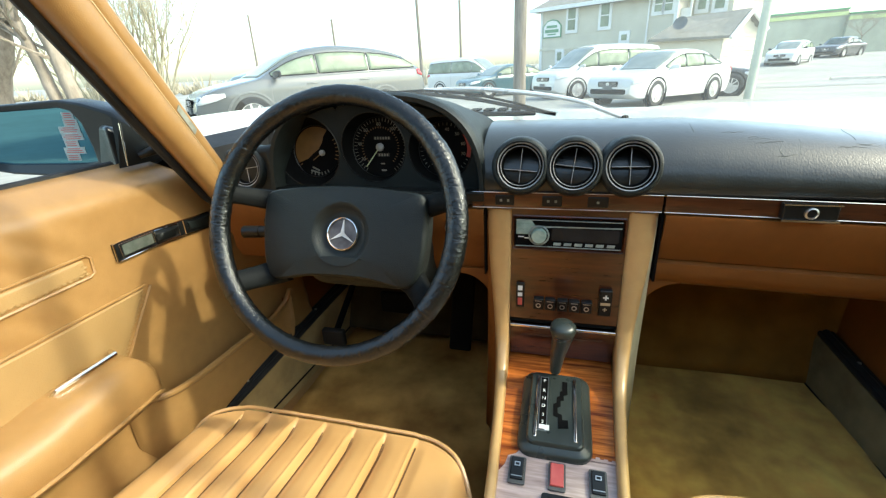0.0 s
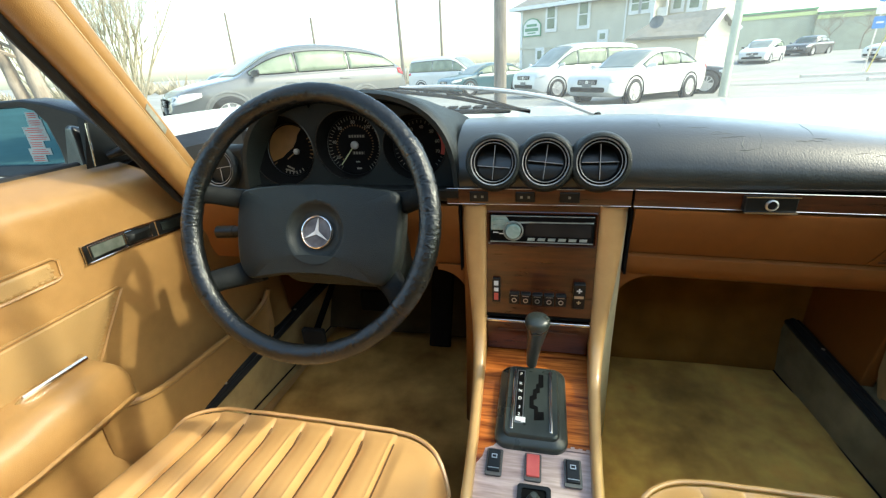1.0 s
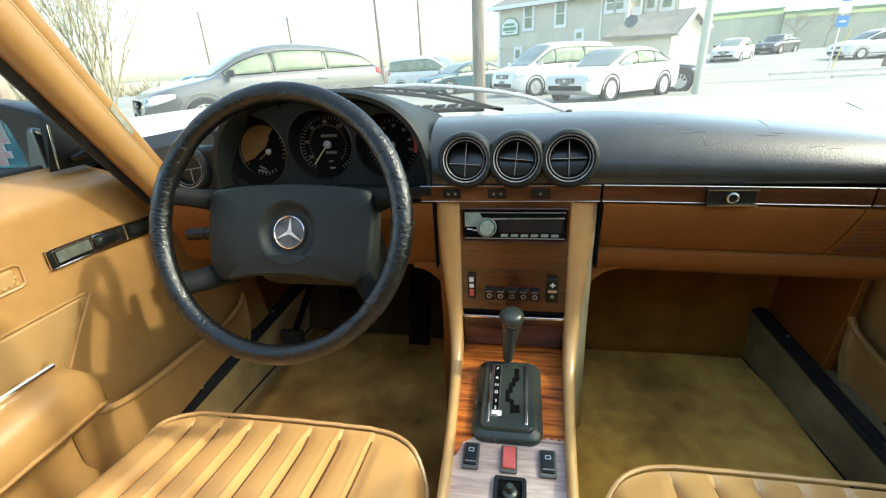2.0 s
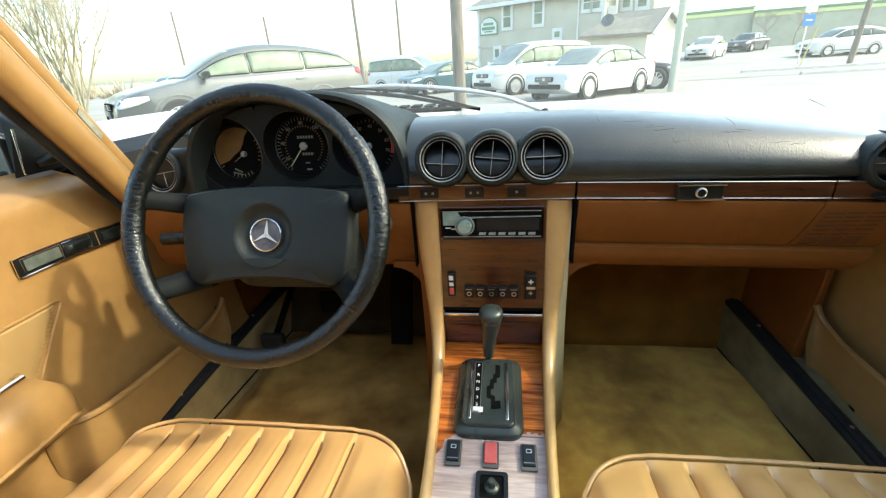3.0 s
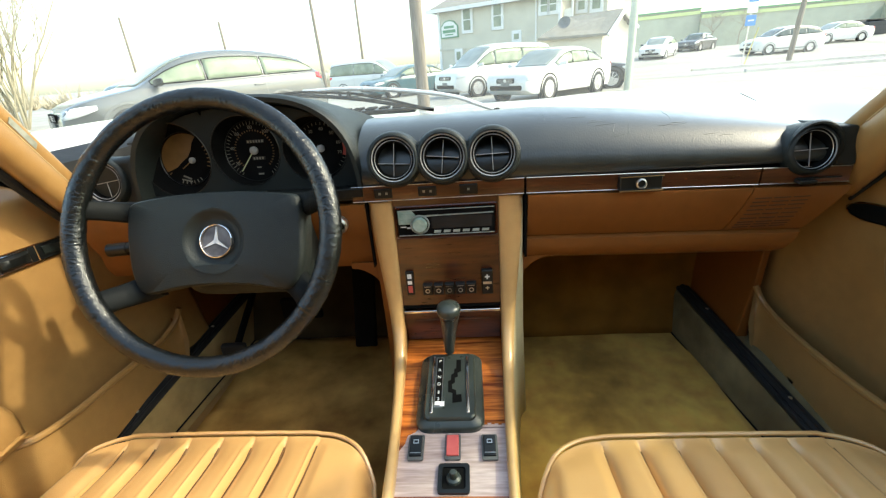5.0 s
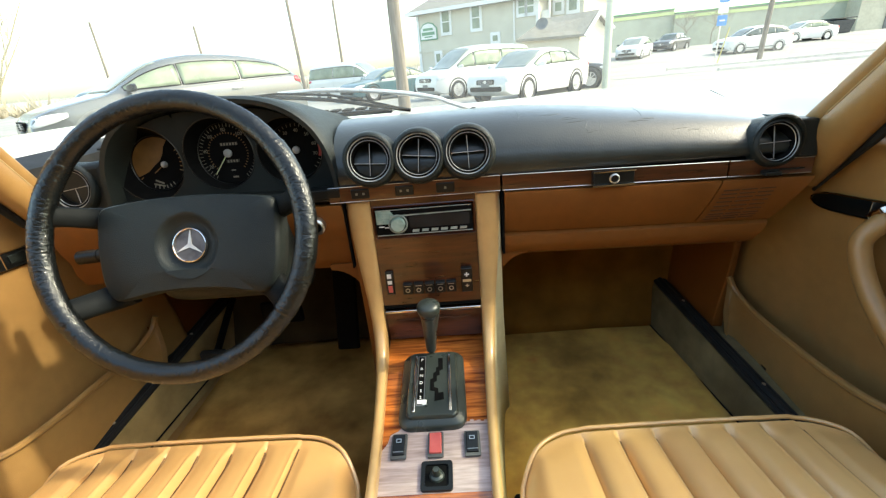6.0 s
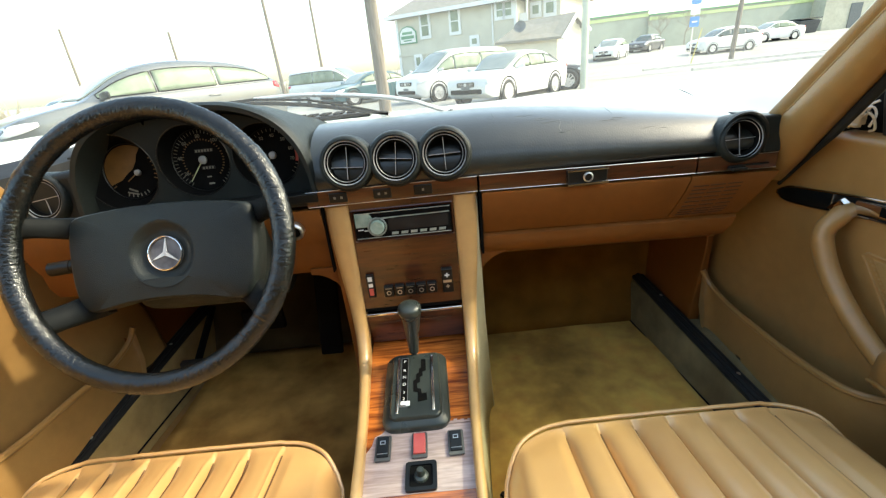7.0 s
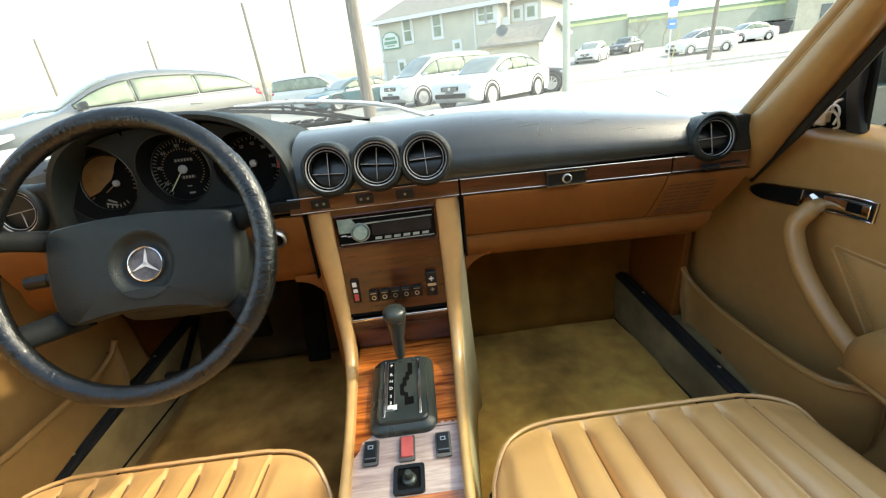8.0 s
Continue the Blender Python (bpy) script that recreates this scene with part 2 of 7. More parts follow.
# soiled carpet tone, also toned down for the shade on the driver's side
GRIMYSHADED = surface("grimy_shaded_carpet", (0.24, 0.125, 0.034), (0.60, 0.355, 0.105), 7, rough=0.95, grain=0.8, grain_scale=900, grain_kind="noise", wear=0.5, wear_scale=16, spec=0.1, detail=8)
me = Mesh().grid(lambda u, v: (-0.62 + 0.60 * u, -0.45 + 1.78 * v, FLOOR + 0.004 * noise.noise((u * 5, v * 11, 1.3))), 24, 60)
tagged(part("driver_floor", me, GRIMYSHADED, solid=0.006), "grimy brown carpet, darkened for the shade in the driver's footwell", "carpet", kind="structure")
# carpet colour lowered here to carry the shade below the glovebox
BROWNSHADED = surface("brown_shaded_carpet", (0.18, 0.079, 0.014), (0.29, 0.138, 0.028), 6, rough=0.95, grain=0.8, grain_scale=900, grain_kind="noise", wear=0.4, wear_scale=14, spec=0.1, detail=8)
me = Mesh().grid(lambda u, v: (0.68 * u, 1.30 + 0.06 * v + 0.02 * math.sin(math.pi * v), FLOOR + 0.42 * v + 0.004 * noise.noise((u * 9, v * 7, 2.3))), 24, 14)
tagged(part("toe_board", me, BROWNSHADED, solid=0.006), "brown carpet rising under the glovebox, darkened for shade", "carpet", kind="structure")
# near-black colour stands in for the shade behind the pedals
SHADEMAT = surface("shaded_footwell_carpet", (0.035, 0.026, 0.014), (0.075, 0.055, 0.028), 8, rough=0.95, grain=0.6, grain_scale=800, grain_kind="noise", spec=0.1)
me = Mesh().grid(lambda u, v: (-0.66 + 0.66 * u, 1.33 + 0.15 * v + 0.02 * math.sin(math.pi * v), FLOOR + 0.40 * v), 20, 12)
tagged(part("toe_board", me, SHADEMAT, solid=0.006), "worn carpet behind the pedals, painted dark for the shade there", "carpet", kind="structure")
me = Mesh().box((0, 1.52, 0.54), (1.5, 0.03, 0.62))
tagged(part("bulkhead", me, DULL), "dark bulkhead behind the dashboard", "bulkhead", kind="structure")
me = Mesh().box((0, -0.47, 0.62), (1.5, 0.04, 0.80)).box((0, 0.5, 0.205), (1.62, 2.0, 0.02))
tagged(part("wall_rear", me, TAN), "plain tan wall behind the seats", "wall", kind="structure")

def sill_top(y):
    return 0.318 + 0.046 * clamp((y - 0.85) / 0.5)


for s, wide in ((-1, 0.052), (1, 0.0)):
    # carpeted sill, its rubber strip and the panel ahead of the door
    ys = (1.42, 1.36, 1.28, 1.2, 1.1, 1.0, 0.9, 0.8, 0.6, 0.3, -0.4)
    inner = lambda y: 0.592 + 0.032 * clamp((1.36 - y) / 0.5) + wide
    me = Mesh().loft([[(s * (inner(y) - 0.004), y, FLOOR - 0.02), (s * inner(y), y, FLOOR + 0.02), (s * (inner(y) + 0.005), y, sill_top(y) - 0.016), (s * (inner(y) + 0.010), y, sill_top(y) - 0.003),
                       (s * (inner(y) + 0.022), y, sill_top(y)), (s * 0.73, y, sill_top(y) - 0.006), (s * 0.73, y, FLOOR - 0.02)] for y in ys])
    tagged(part("sill", me, CARPET2 if s > 0 else TANCARPET), "door sill covered in worn %s carpet" % ("grey-green" if s > 0 else "tan"), "sill", kind="structure")
    part("edge_seam", Mesh().tube([(s * (inner(y) - 0.003), y, FLOOR + 0.002) for y in ys], 0.0025, 6), DULL, bpy.data.objects["sill" if s < 0 else "sill.001"])
    me = Mesh()
    for x0, h in ((0.016, 0.009), (0.027, 0.013), (0.039, 0.009)):
        me.tube([(s * (inner(y) + x0 * (1 + 0.15 * (s < 0))), y, sill_top(y) + h * 0.3) for y in ys], h * 0.72, 8)
    me.loft([[(s * (inner(y) + 0.012), y, sill_top(y) + 0.002), (s * (inner(y) + 0.046), y, sill_top(y) + 0.002), (s * (inner(y) + 0.046), y, sill_top(y) - 0.01), (s * (inner(y) + 0.012), y, sill_top(y) - 0.01)] for y in ys])
    tagged(part("door_seal", me, RUBBER), "ribbed black rubber seal along the sill", "seal", kind="structure")
    for y in (1.22, 0.93):
        part("screw", Mesh().lathe([(0.0045, 0.0), (0.0040, 0.003), (0.0001, 0.004)], 10, pose(s * (inner(y) + 0.030), y, sill_top(y) + 0.010)), STEEL, bpy.data.objects["door_seal" if s < 0 else "door_seal.001"])
    me = Mesh().loft([[(s * (inner(y) + 0.046 + a), y, z) for a, z in ((0.0, sill_top(y) - 0.02), (0.004, sill_top(y) + 0.01), (0.020, 0.50), (0.026, 0.66), (0.040, 0.66), (0.030, sill_top(y) - 0.02))] for y in (1.42, 1.36, 1.28, 1.20, 1.13)])
    tagged(part("kick_panel", me, RUST, bevel=0.003), "tan vinyl kick panel beside the footwell", "panel", kind="structure")

# added panels that keep stray light out of the dashboard and footwell
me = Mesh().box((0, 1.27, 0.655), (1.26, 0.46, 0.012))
tagged(part("dash_floor", me, DULL), "dark panel added under the dashboard to stop stray light", "bulkhead", kind="structure")
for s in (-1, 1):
    tagged(part("hinge_wall", Mesh().box((s * 0.775, 1.27, 0.50), (0.02, 0.50, 0.52)), RUST), "tan wall added ahead of the door to stop stray light", "wall", kind="structure")
tagged(part("dash_roof", Mesh().box((0, 1.28, 0.800), (1.50, 0.46, 0.012)), DULL), "dark deck added inside the dashboard to stop stray light", "bulkhead", kind="structure")

# ---- windscreen: two posts, header, glass ----
WELT = surface("pale_welt", (0.44, 0.30, 0.15), (0.52, 0.37, 0.20), 30, rough=0.35, coat=0.4)
LABEL_AT = 0.245
LABELGREY = surface("label_grey", (0.26, 0.28, 0.24), (0.40, 0.41, 0.36), 90, rough=0.4)
wind = thing("windscreen", (0, 0.95, 0.86), "windscreen with tan padded posts and clear glass", "windscreen")
POST = {  # base inner, base outer, top inner, top outer
    -1: ((-0.660, 0.964, 0.859), (-0.690, 0.943, 0.786), (-0.600, 0.715, 1.20), (-0.639, 0.644, 1.18)),
    1: ((0.660, 0.979, 0.871), (0.690, 0.901, 0.827), (0.585, 0.640, 1.135), (0.627, 0.624, 1.123)),
}
# cross-section from the glass edge to the door edge: flat strip, step, padded roll, back
POST_CUT = [(1.0, 0.0), (0.97, 0.10), (0.62, 0.17), (0.57, 0.16), (0.53, 0.22), (0.42, 0.33), (0.22, 0.43), (0.0, 0.47), (-0.25, 0.46), (-0.5, 0.40), (-0.75, 0.27), (-0.93, 0.10),
            (-1.0, -0.08), (-0.85, -0.42), (-0.4, -0.65), (0.4, -0.65), (0.85, -0.40)]
for s in (-1, 1):
    bi, bo, ti, to = (Vector(p) for p in POST[s])
    rings = []
    for k in (-0.35, -0.15, 0.0, 0.25, 0.5, 0.75, 1.0, 1.1):
        pi, po = bi.lerp(ti, k), bo.lerp(to, k)
        mid, half = (pi + po) / 2, (pi - po) / 2
        out = Vector((s * 0.05, 0.04, 0.02))
        ring = [mid + half * c - out * d for c, d in POST_CUT]
        rings.append(ring)
    part("post_cover", Mesh().loft(rings), TAN, wind, "tan padded windscreen post cover", smooth=60)
    seam = [bi.lerp(ti, k).lerp(bo.lerp(to, k), 0.215) - Vector((s * 0.05, 0.04, 0.02)) * 0.185 for k in (0, 0.2, 0.4, 0.6, 0.8, 1.0)]
    part("welt", Mesh().tube(seam, 0.0014, 6), WELT, wind)
    seal = [bo + Vector((s * 0.022, 0.105, -0.112)), bo + Vector((s * 0.022, 0.055, -0.052))] + [bo.lerp(to, k) + Vector((s * 0.003, -0.002, -0.004)) for k in (0.0, 0.15, 0.3, 0.5, 0.7, 0.9, 1.05)]
    part("door_seal", Mesh().tube(seal, [0.0035, 0.005, 0.007, 0.008, 0.009, 0.009, 0.009, 0.010, 0.010], 8), RUBBER, wind, "black rubber weather seal")
part("header", Mesh().tube([(-0.60, 0.64, 1.19), (-0.3, 0.67, 1.215), (0, 0.68, 1.22), (0.3, 0.66, 1.21), (0.60, 0.60, 1.17)], 0.022, 10), TAN, wind)
me = Mesh().grid(lambda u, v: ((-0.66 + 1.32 * u) * (1 - 0.11 * v), 1.02 + 0.36 * (1 - (2 * u - 1) ** 2 * 0.55) * (1 - v) - 0.02 + (-0.33) * v, 0.87 + 0.34 * v), 24, 8)
pane = part("glass", me, WINDGLASS, wind)
pane.visible_shadow = False


bi, bo, ti, to = (Vector(p) for p in POST[-1])
way, out = (ti - bi).normalized(), Vector((-0.05, 0.04, 0.02))
across = (bo - bi).normalized()
part("label", Mesh().prism(rounded(0.056, 0.010, 0.001), 0.0012, frame_of(bi.lerp(ti, LABEL_AT).lerp(bo.lerp(to, LABEL_AT), 0.11) - out * 0.16, way, across, way.cross(across))), LABELGREY, wind, "small grey label on the post edge")

# ---- dashboard ----
dash = thing("dashboard", (0, 1.0, 0.62), "black padded dashboard with round vents over tan vinyl", "dashboard")


def drop(x):
    return 0.050 * clamp((abs(x) - 0.16) / 0.5) ** 1.35


PAD = [(1.02, 0.794), (0.966, 0.797), (0.963, 0.803), (0.964, 0.820), (0.972, 0.842), (0.988, 0.862), (1.012, 0.879), (1.045, 0.891),
       (1.09, 0.897), (1.15, 0.893), (1.25, 0.878), (1.36, 0.858), (1.36, 0.79)]


def pad_ring(x):
    k = drop(x)
    return [(x, y - 0.02 * k / 0.05 * (1 if y > 1.0 else 0), z - k * clamp((z - 0.80) / 0.09)) for y, z in PAD]


xs = [-0.145 + 0.805 * i / 46 for i in range(47)]
part("pad", Mesh().loft([pad_ring(x) for x in xs]), PADTOP, dash, "grained black padding, bleached along the top", smooth=60)
CREASE = surface("bleached_crease", (0.07, 0.078, 0.070), (0.13, 0.14, 0.125), 60, rough=0.5)
rnd = random.Random(41)
for i in range(14):
    x, k0 = rnd.uniform(0.17, 0.55), rnd.uniform(0.30, 0.75)
    up_ = i % 4 == 0
    pts = []
    for j in range(7):
        q = clamp(k0 + (0.045 * j if up_ else rnd.uniform(-0.012, 0.012) + 0.006 * j), 0.0, 1.0) * 5
        (_, ya, za), (_, yb, zb) = pad_ring(x)[3 + int(min(q, 4.999))], pad_ring(x)[4 + int(min(q, 4.999))]
        f = q - int(min(q, 4.999))
        pts.append((x, ya + (yb - ya) * f, za + (zb - za) * f + 0.0001))
        x += rnd.uniform(-0.002, 0.003) if up_ else rnd.uniform(0.002, 0.008)
    part("crease", Mesh().tube(pts, [0.0001, 0.0003, 0.0004, 0.0004, 0.0003, 0.0002, 0.0001], 5), CREASE, dash)
RINGGREY = surface("bright_ring", (0.34, 0.35, 0.36), (0.44, 0.45, 0.46), 40, rough=0.25, metal=0.25, spec=0.8)
GREYVANE = surface("grey_vane", (0.30, 0.30, 0.30), (0.42, 0.42, 0.41), 20, rough=0.35)


def vent(parent, o, r=0.0365, tilt=12.0, hood=0.0445, turn=0.0, flap=0.0):
    """A round air outlet: hood sunk in the padding, two fine bright rings, dark throat, crossed vanes."""
    m = facing(o, tilt)
    v = part("vent_hood", Mesh().lathe([(hood + 0.004, -0.06), (hood + 0.003, -0.012), (hood, 0.001), (hood - 0.0025, 0.005), (hood - 0.006, 0.0055), (r + 0.002, 0.0012), (r + 0.001, -0.02)], 48, m, caps=False),
             BLACK, parent, smooth=60)
    part("ring", Mesh().lathe([(r + 0.0007, 0.0012), (r, 0.0024), (r - 0.0010, 0.0022), (r - 0.0016, 0.0008)], 48, m, caps=False), RINGGREY, v, "bright metal trim ring")
    part("collar", Mesh().lathe([(r - 0.0014, 0.0008), (r - 0.0045, 0.0002), (r - 0.008, -0.006), (r - 0.0085, -0.03)], 48, m, caps=False), DULL, v)
    part("inner_ring", Mesh().lathe([(r - 0.0048, 0.0006), (r - 0.0054, 0.0012), (r - 0.0060, 0.0004)], 48, m, caps=False), RINGGREY, v)
    part("throat", Mesh().lathe([(0.0001, -0.034), (r - 0.008, -0.034), (r - 0.008, -0.010)], 32, m, caps=False), DULL, v)
    q = m @ pose(0, 0, 0, 0, 0, turn)
    half = math.sqrt((r - 0.009) ** 2 - flap ** 2)
    part("vane", Mesh().box((0, flap, -0.006), (2 * half, 0.0010, 0.0014), q), GREYVANE, v, "thin grey vane")
    part("flap", Mesh().box((0, flap, -0.017), (2 * half, 0.0008, 0.018), q).box((0, 0, -0.017), (0.0008, 2 * (r - 0.009), 0.018), q), DULL, v)
    part("vane", Mesh().box((0, 0, -0.007), (0.0010, 2 * (r - 0.009), 0.0014), q), GREYVANE, v)
    return v


vent(dash, (-0.080, 0.9555, 0.844), turn=-4, flap=-0.007)
vent(dash, (0.0025, 0.9555, 0.844), turn=-6)
vent(dash, (0.0855, 0.9555, 0.844), turn=1)
vent(dash, (0.592, 0.958, 0.818), 0.035, hood=0.0385, turn=2)
shroud = []
for y, r, dx, dz in ((0.961, 0.0385, 0, 0), (0.957, 0.0400, 0.001, 0.0005), (0.9575, 0.0425, 0.003, 0.001), (0.964, 0.0440, 0.006, 0.001), (0.980, 0.0440, 0.010, -0.002), (1.00, 0.0420, 0.012, -0.006), (1.06, 0.0380, 0.014, -0.014)):
    shroud.append([(0.592 + dx + r * math.cos(6.2832 * k / 40), y, 0.818 + dz + r * math.sin(6.2832 * k / 40)) for k in range(40)])
part("vent_shroud", Mesh().loft(shroud, caps=False), BLACK, dash, "rounded black housing of the end vent", smooth=60)
vent(dash, (-0.612, 0.972, 0.832), 0.035, hood=0.043, turn=8)
part("end_cap", Mesh().loft([[(0.632, 0.955, 0.79), (0.662, 0.955, 0.79), (0.662, 0.968, 0.850), (0.622, 0.965, 0.852)],
                             [(0.632, 1.06, 0.79), (0.668, 1.06, 0.79), (0.668, 1.06, 0.846), (0.622, 1.06, 0.850)]]), BLACK, dash, bevel=0.004)
part("end_cap", Mesh().loft([[(-0.685, 0.975, 0.77), (-0.55, 0.975, 0.77), (-0.55, 0.98, 0.875), (-0.66, 0.98, 0.868)],
                             [(-0.685, 1.05, 0.77), (-0.55, 1.05, 0.77), (-0.55, 1.05, 0.872), (-0.66, 1.05, 0.852)]]), BLACK, dash, bevel=0.012)

# binnacle over the dials
BX, BW, BZ, BT = -0.345, 0.210, 0.772, 0.962


def arch(y, w, top, low=BZ, n=36, p=2.9):
    out = []
    for i in range(n + 1):
        t = math.pi * i / n
        c, s = math.cos(t), math.sin(t)
        out.append((BX + w * math.copysign(abs(c) ** (2 / p), c), y, low + (top - low) * abs(s) ** (2 / p)))
    return out


rings = [arch(1.36, BW - 0.01, 0.900), arch(1.22, BW - 0.004, 0.925), arch(1.10, BW, 0.947), arch(1.00, BW, 0.961), arch(0.968, BW - 0.001, 0.963),
         arch(0.960, BW - 0.005, 0.959), arch(0.961, BW - 0.012, 0.952), arch(0.975, BW - 0.016, 0.948), arch(1.05, BW - 0.022, 0.938)]
part("binnacle", Mesh().loft(rings, closed=False), BLACK, dash, "black hood over the instrument dials", smooth=60)
face = part("dial_panel", Mesh().prism([(x, z) for x, _, z in arch(0, BW - 0.018, 0.942, 0.785)], 0.006, frame_of((0, 1.048, 0), (1, 0, 0), (0, 0, 1), (0, -1, 0))), DULL, dash)
part("lower_lip", Mesh().box((BX, 0.998, 0.785), (2 * BW - 0.02, 0.075, 0.022)), PLASTIC, dash, bevel=0.005)


FASCIA = surface("matt_black_fascia", (0.011, 0.0138, 0.0135), (0.0165, 0.020, 0.0195), 12, rough=0.65, spec=0.2, grain=0.15, grain_scale=900)


def fascia(cx, cz, r, x0, x1, z0=0.785):
    """The flat black front round one dial tunnel, out to the arch and to its neighbours."""
    inner, outer = [], []
    for i in range(72):
        a = 2 * math.pi * i / 72
        c, s = math.cos(a), math.sin(a)
        lo, hi = r, 0.3
        for _ in range(30):
            k = (lo + hi) / 2
            x, z = cx + k * c, cz + k * s
            u = abs(x - BX) / (BW - 0.017)
            ok = x0 <= x <= x1 and z >= z0 and u < 1 and z <= BZ + (0.9425 - BZ) * (1 - u ** 2.9) ** (1 / 2.9)
            lo, hi = (k, hi) if ok else (lo, k)
        inner.append((cx + r * c, 0.9895, cz + r * s))
        outer.append((cx + lo * c, 0.9895, cz + lo * s))
    back = [(x, 0.995, z) for x, _, z in inner]
    part("dial_fascia", Mesh().loft([outer, inner, back], caps=False), FASCIA, dash)


fascia(-0.346, 0.8680, 0.0615, -0.409, -0.2805)
fascia(-0.222, 0.8640, 0.0565, -0.2805, -0.12)
fascia(-0.480, 0.8595, 0.0660, -0.58, -0.409)


def digits(txt, m, size, material, parent):
    """Raised figures or words in the built-in font."""
    cu = bpy.data.curves.new("numerals", "FONT")
    cu.body, cu.size, cu.align_x, cu.align_y, cu.extrude = txt, size, "CENTER", "CENTER", 0.0002
    ob = new("numerals", cu)
    ob.data.materials.append(material)
    ob.parent = parent
    ob.matrix_parent_inverse = world_of(parent).inverted()
    ob.matrix_basis = m
    return ob


PRINT = surface("dial_print", (0.16, 0.15, 0.12), (0.23, 0.215, 0.18), 30, rough=0.5)
REDZONE = surface("red_zone_print", (0.42, 0.05, 0.035), (0.52, 0.08, 0.05), 30, rough=0.5)


def dial(o, r, mouth, tilt=8.0):
    m = facing(o, tilt)
    d = part("dial", Mesh().lathe([(0.0001, 0.001), (r, 0.001), (r, -0.004)], 48, m), DULL, dash, "round black dial with pale markings")
    c, q = Vector(mouth[:3]), mouth[3]
    back_ = [m @ Vector((r * 1.005 * math.cos(6.2832 * j / 48), r * 1.005 * math.sin(6.2832 * j / 48), 0.0015)) for j in range(48)]
    front_ = [c + Vector((q * math.cos(6.2832 * j / 48), 0, q * math.sin(6.2832 * j / 48))) for j in range(48)]
    part("bezel", Mesh().loft([front_, [a.lerp(b, 0.6) for a, b in zip(front_, back_)], back_], caps=False), DULL, d, smooth=60)
    lip_ = [p + Vector((0, -0.0022, 0)) for p in front_]
    part("cowl", Mesh().tube(lip_, 0.0011, 6, loop=True), PLASTIC, d)
    part("dial_ring", Mesh().lathe([(r + 0.001, 0.002), (r, 0.0032), (r - 0.001, 0.002)], 48, m, caps=False), PLASTIC, d)
    return d, m


def ticks(d, m, r0, r1, a0, a1, n, material, w=0.0012):
    me = Mesh()
    for i in range(n):
        t = radians(a0 + (a1 - a0) * i / (n - 1))
        me.box(((r0 + r1) / 2, 0, 0.0014), (r1 - r0, w, 0.0006), m @ pose(0, 0, 0, 0, 0, math.degrees(t)))
    part("scale_marks", me, material, d)


def needle(d, m, ang, length, material, hub=0.0065):
    q = m @ pose(0, 0, 0, 0, 0, ang)
    part("needle", Mesh().box((length / 2, 0, 0.0045), (length, 0.0016, 0.0008), q), material, d, "thin pointer")
    part("hub", Mesh().lathe([(0.0001, 0.0075), (hub * 0.7, 0.007), (hub, 0.005), (hub, 0.001)], 20, m, caps=False), GREYVANE, d, "bright pointer hub")


NEEDLE = surface("pale_green_pointer", (0.45, 0.50, 0.28), (0.55, 0.60, 0.36), 30, rough=0.5)
d, m = dial((-0.3417, 1.015, 0.8645), 0.054, (-0.346, 0.992, 0.868, 0.0615))
ticks(d, m, 0.046, 0.052, 235, -55, 41, PRINT, 0.0009)
ticks(d, m, 0.034, 0.037, 225, -45, 34, AMBER, 0.0014)
needle(d, m, 232, 0.045, NEEDLE, 0.0072)
for i, txt in enumerate(("20", "40", "60", "80", "100")):
    t = radians(212 - 40 * i)
    digits(txt, m @ pose(0.041 * math.cos(t), 0.041 * math.sin(t), 0.0016), 0.0085, PRINT, d)
part("odometer", Mesh().box((0.004, 0.016, 0.0014), (0.032, 0.006, 0.001), m), PLASTIC, d)
part("trip_counter", Mesh().box((0.006, -0.014, 0.0014), (0.024, 0.006, 0.001), m), PLASTIC, d)
for i in range(6):
    part("figure", Mesh().box((-0.009 + 0.0053 * i, 0.016, 0.0021), (0.003, 0.0042, 0.0004), m), PRINT, d)
for i in range(4):
    part("figure", Mesh().box((-0.002 + 0.0053 * i, -0.014, 0.0021), (0.003, 0.0042, 0.0004), m), PRINT, d)
part("print", Mesh().box((0.004, -0.030, 0.0014), (0.008, 0.0022, 0.0004), m), PRINT, d)
part("print", Mesh().box((0.006, -0.042, 0.0014), (0.010, 0.003, 0.0004), m), PRINT, d)

d, m = dial((-0.218, 1.015, 0.8605), 0.0487, (-0.222, 0.992, 0.864, 0.0565))
ticks(d, m, 0.041, 0.046, 225, -45, 28, PRINT, 0.0009)
me = Mesh()
for i in range(13):
    t0 = radians(-16 + 4.2 * i)
    me.box((0.0440, 0, 0.0019), (0.0075, 0.0034, 0.0006), m @ pose(0, 0, 0, 0, 0, math.degrees(t0)))
part("red_zone", me, REDZONE, d)
for txt, ang in (("30", 118), ("40", 84), ("50", 50), ("60", 16), ("70", -14)):
    t = radians(ang)
    digits(txt, m @ pose(0.034 * math.cos(t), 0.034 * math.sin(t), 0.0016), 0.0082, PRINT, d)
needle(d, m, 228, 0.036, PRINT)

d, m = dial((-0.474, 1.015, 0.857), 0.0487, (-0.480, 0.992, 0.8595, 0.0660))
ticks(d, m, 0.040, 0.046, 300, 250, 6, PRINT, 0.0016)
ticks(d, m, 0.040, 0.046, 30, -20, 6, AMBER, 0.0016)
ticks(d, m, 0.040, 0.046, 215, 165, 6, AMBER, 0.0016)
needle(d, m @ pose(0.012, -0.003, 0), 215, 0.024, AMBER, 0.0055)
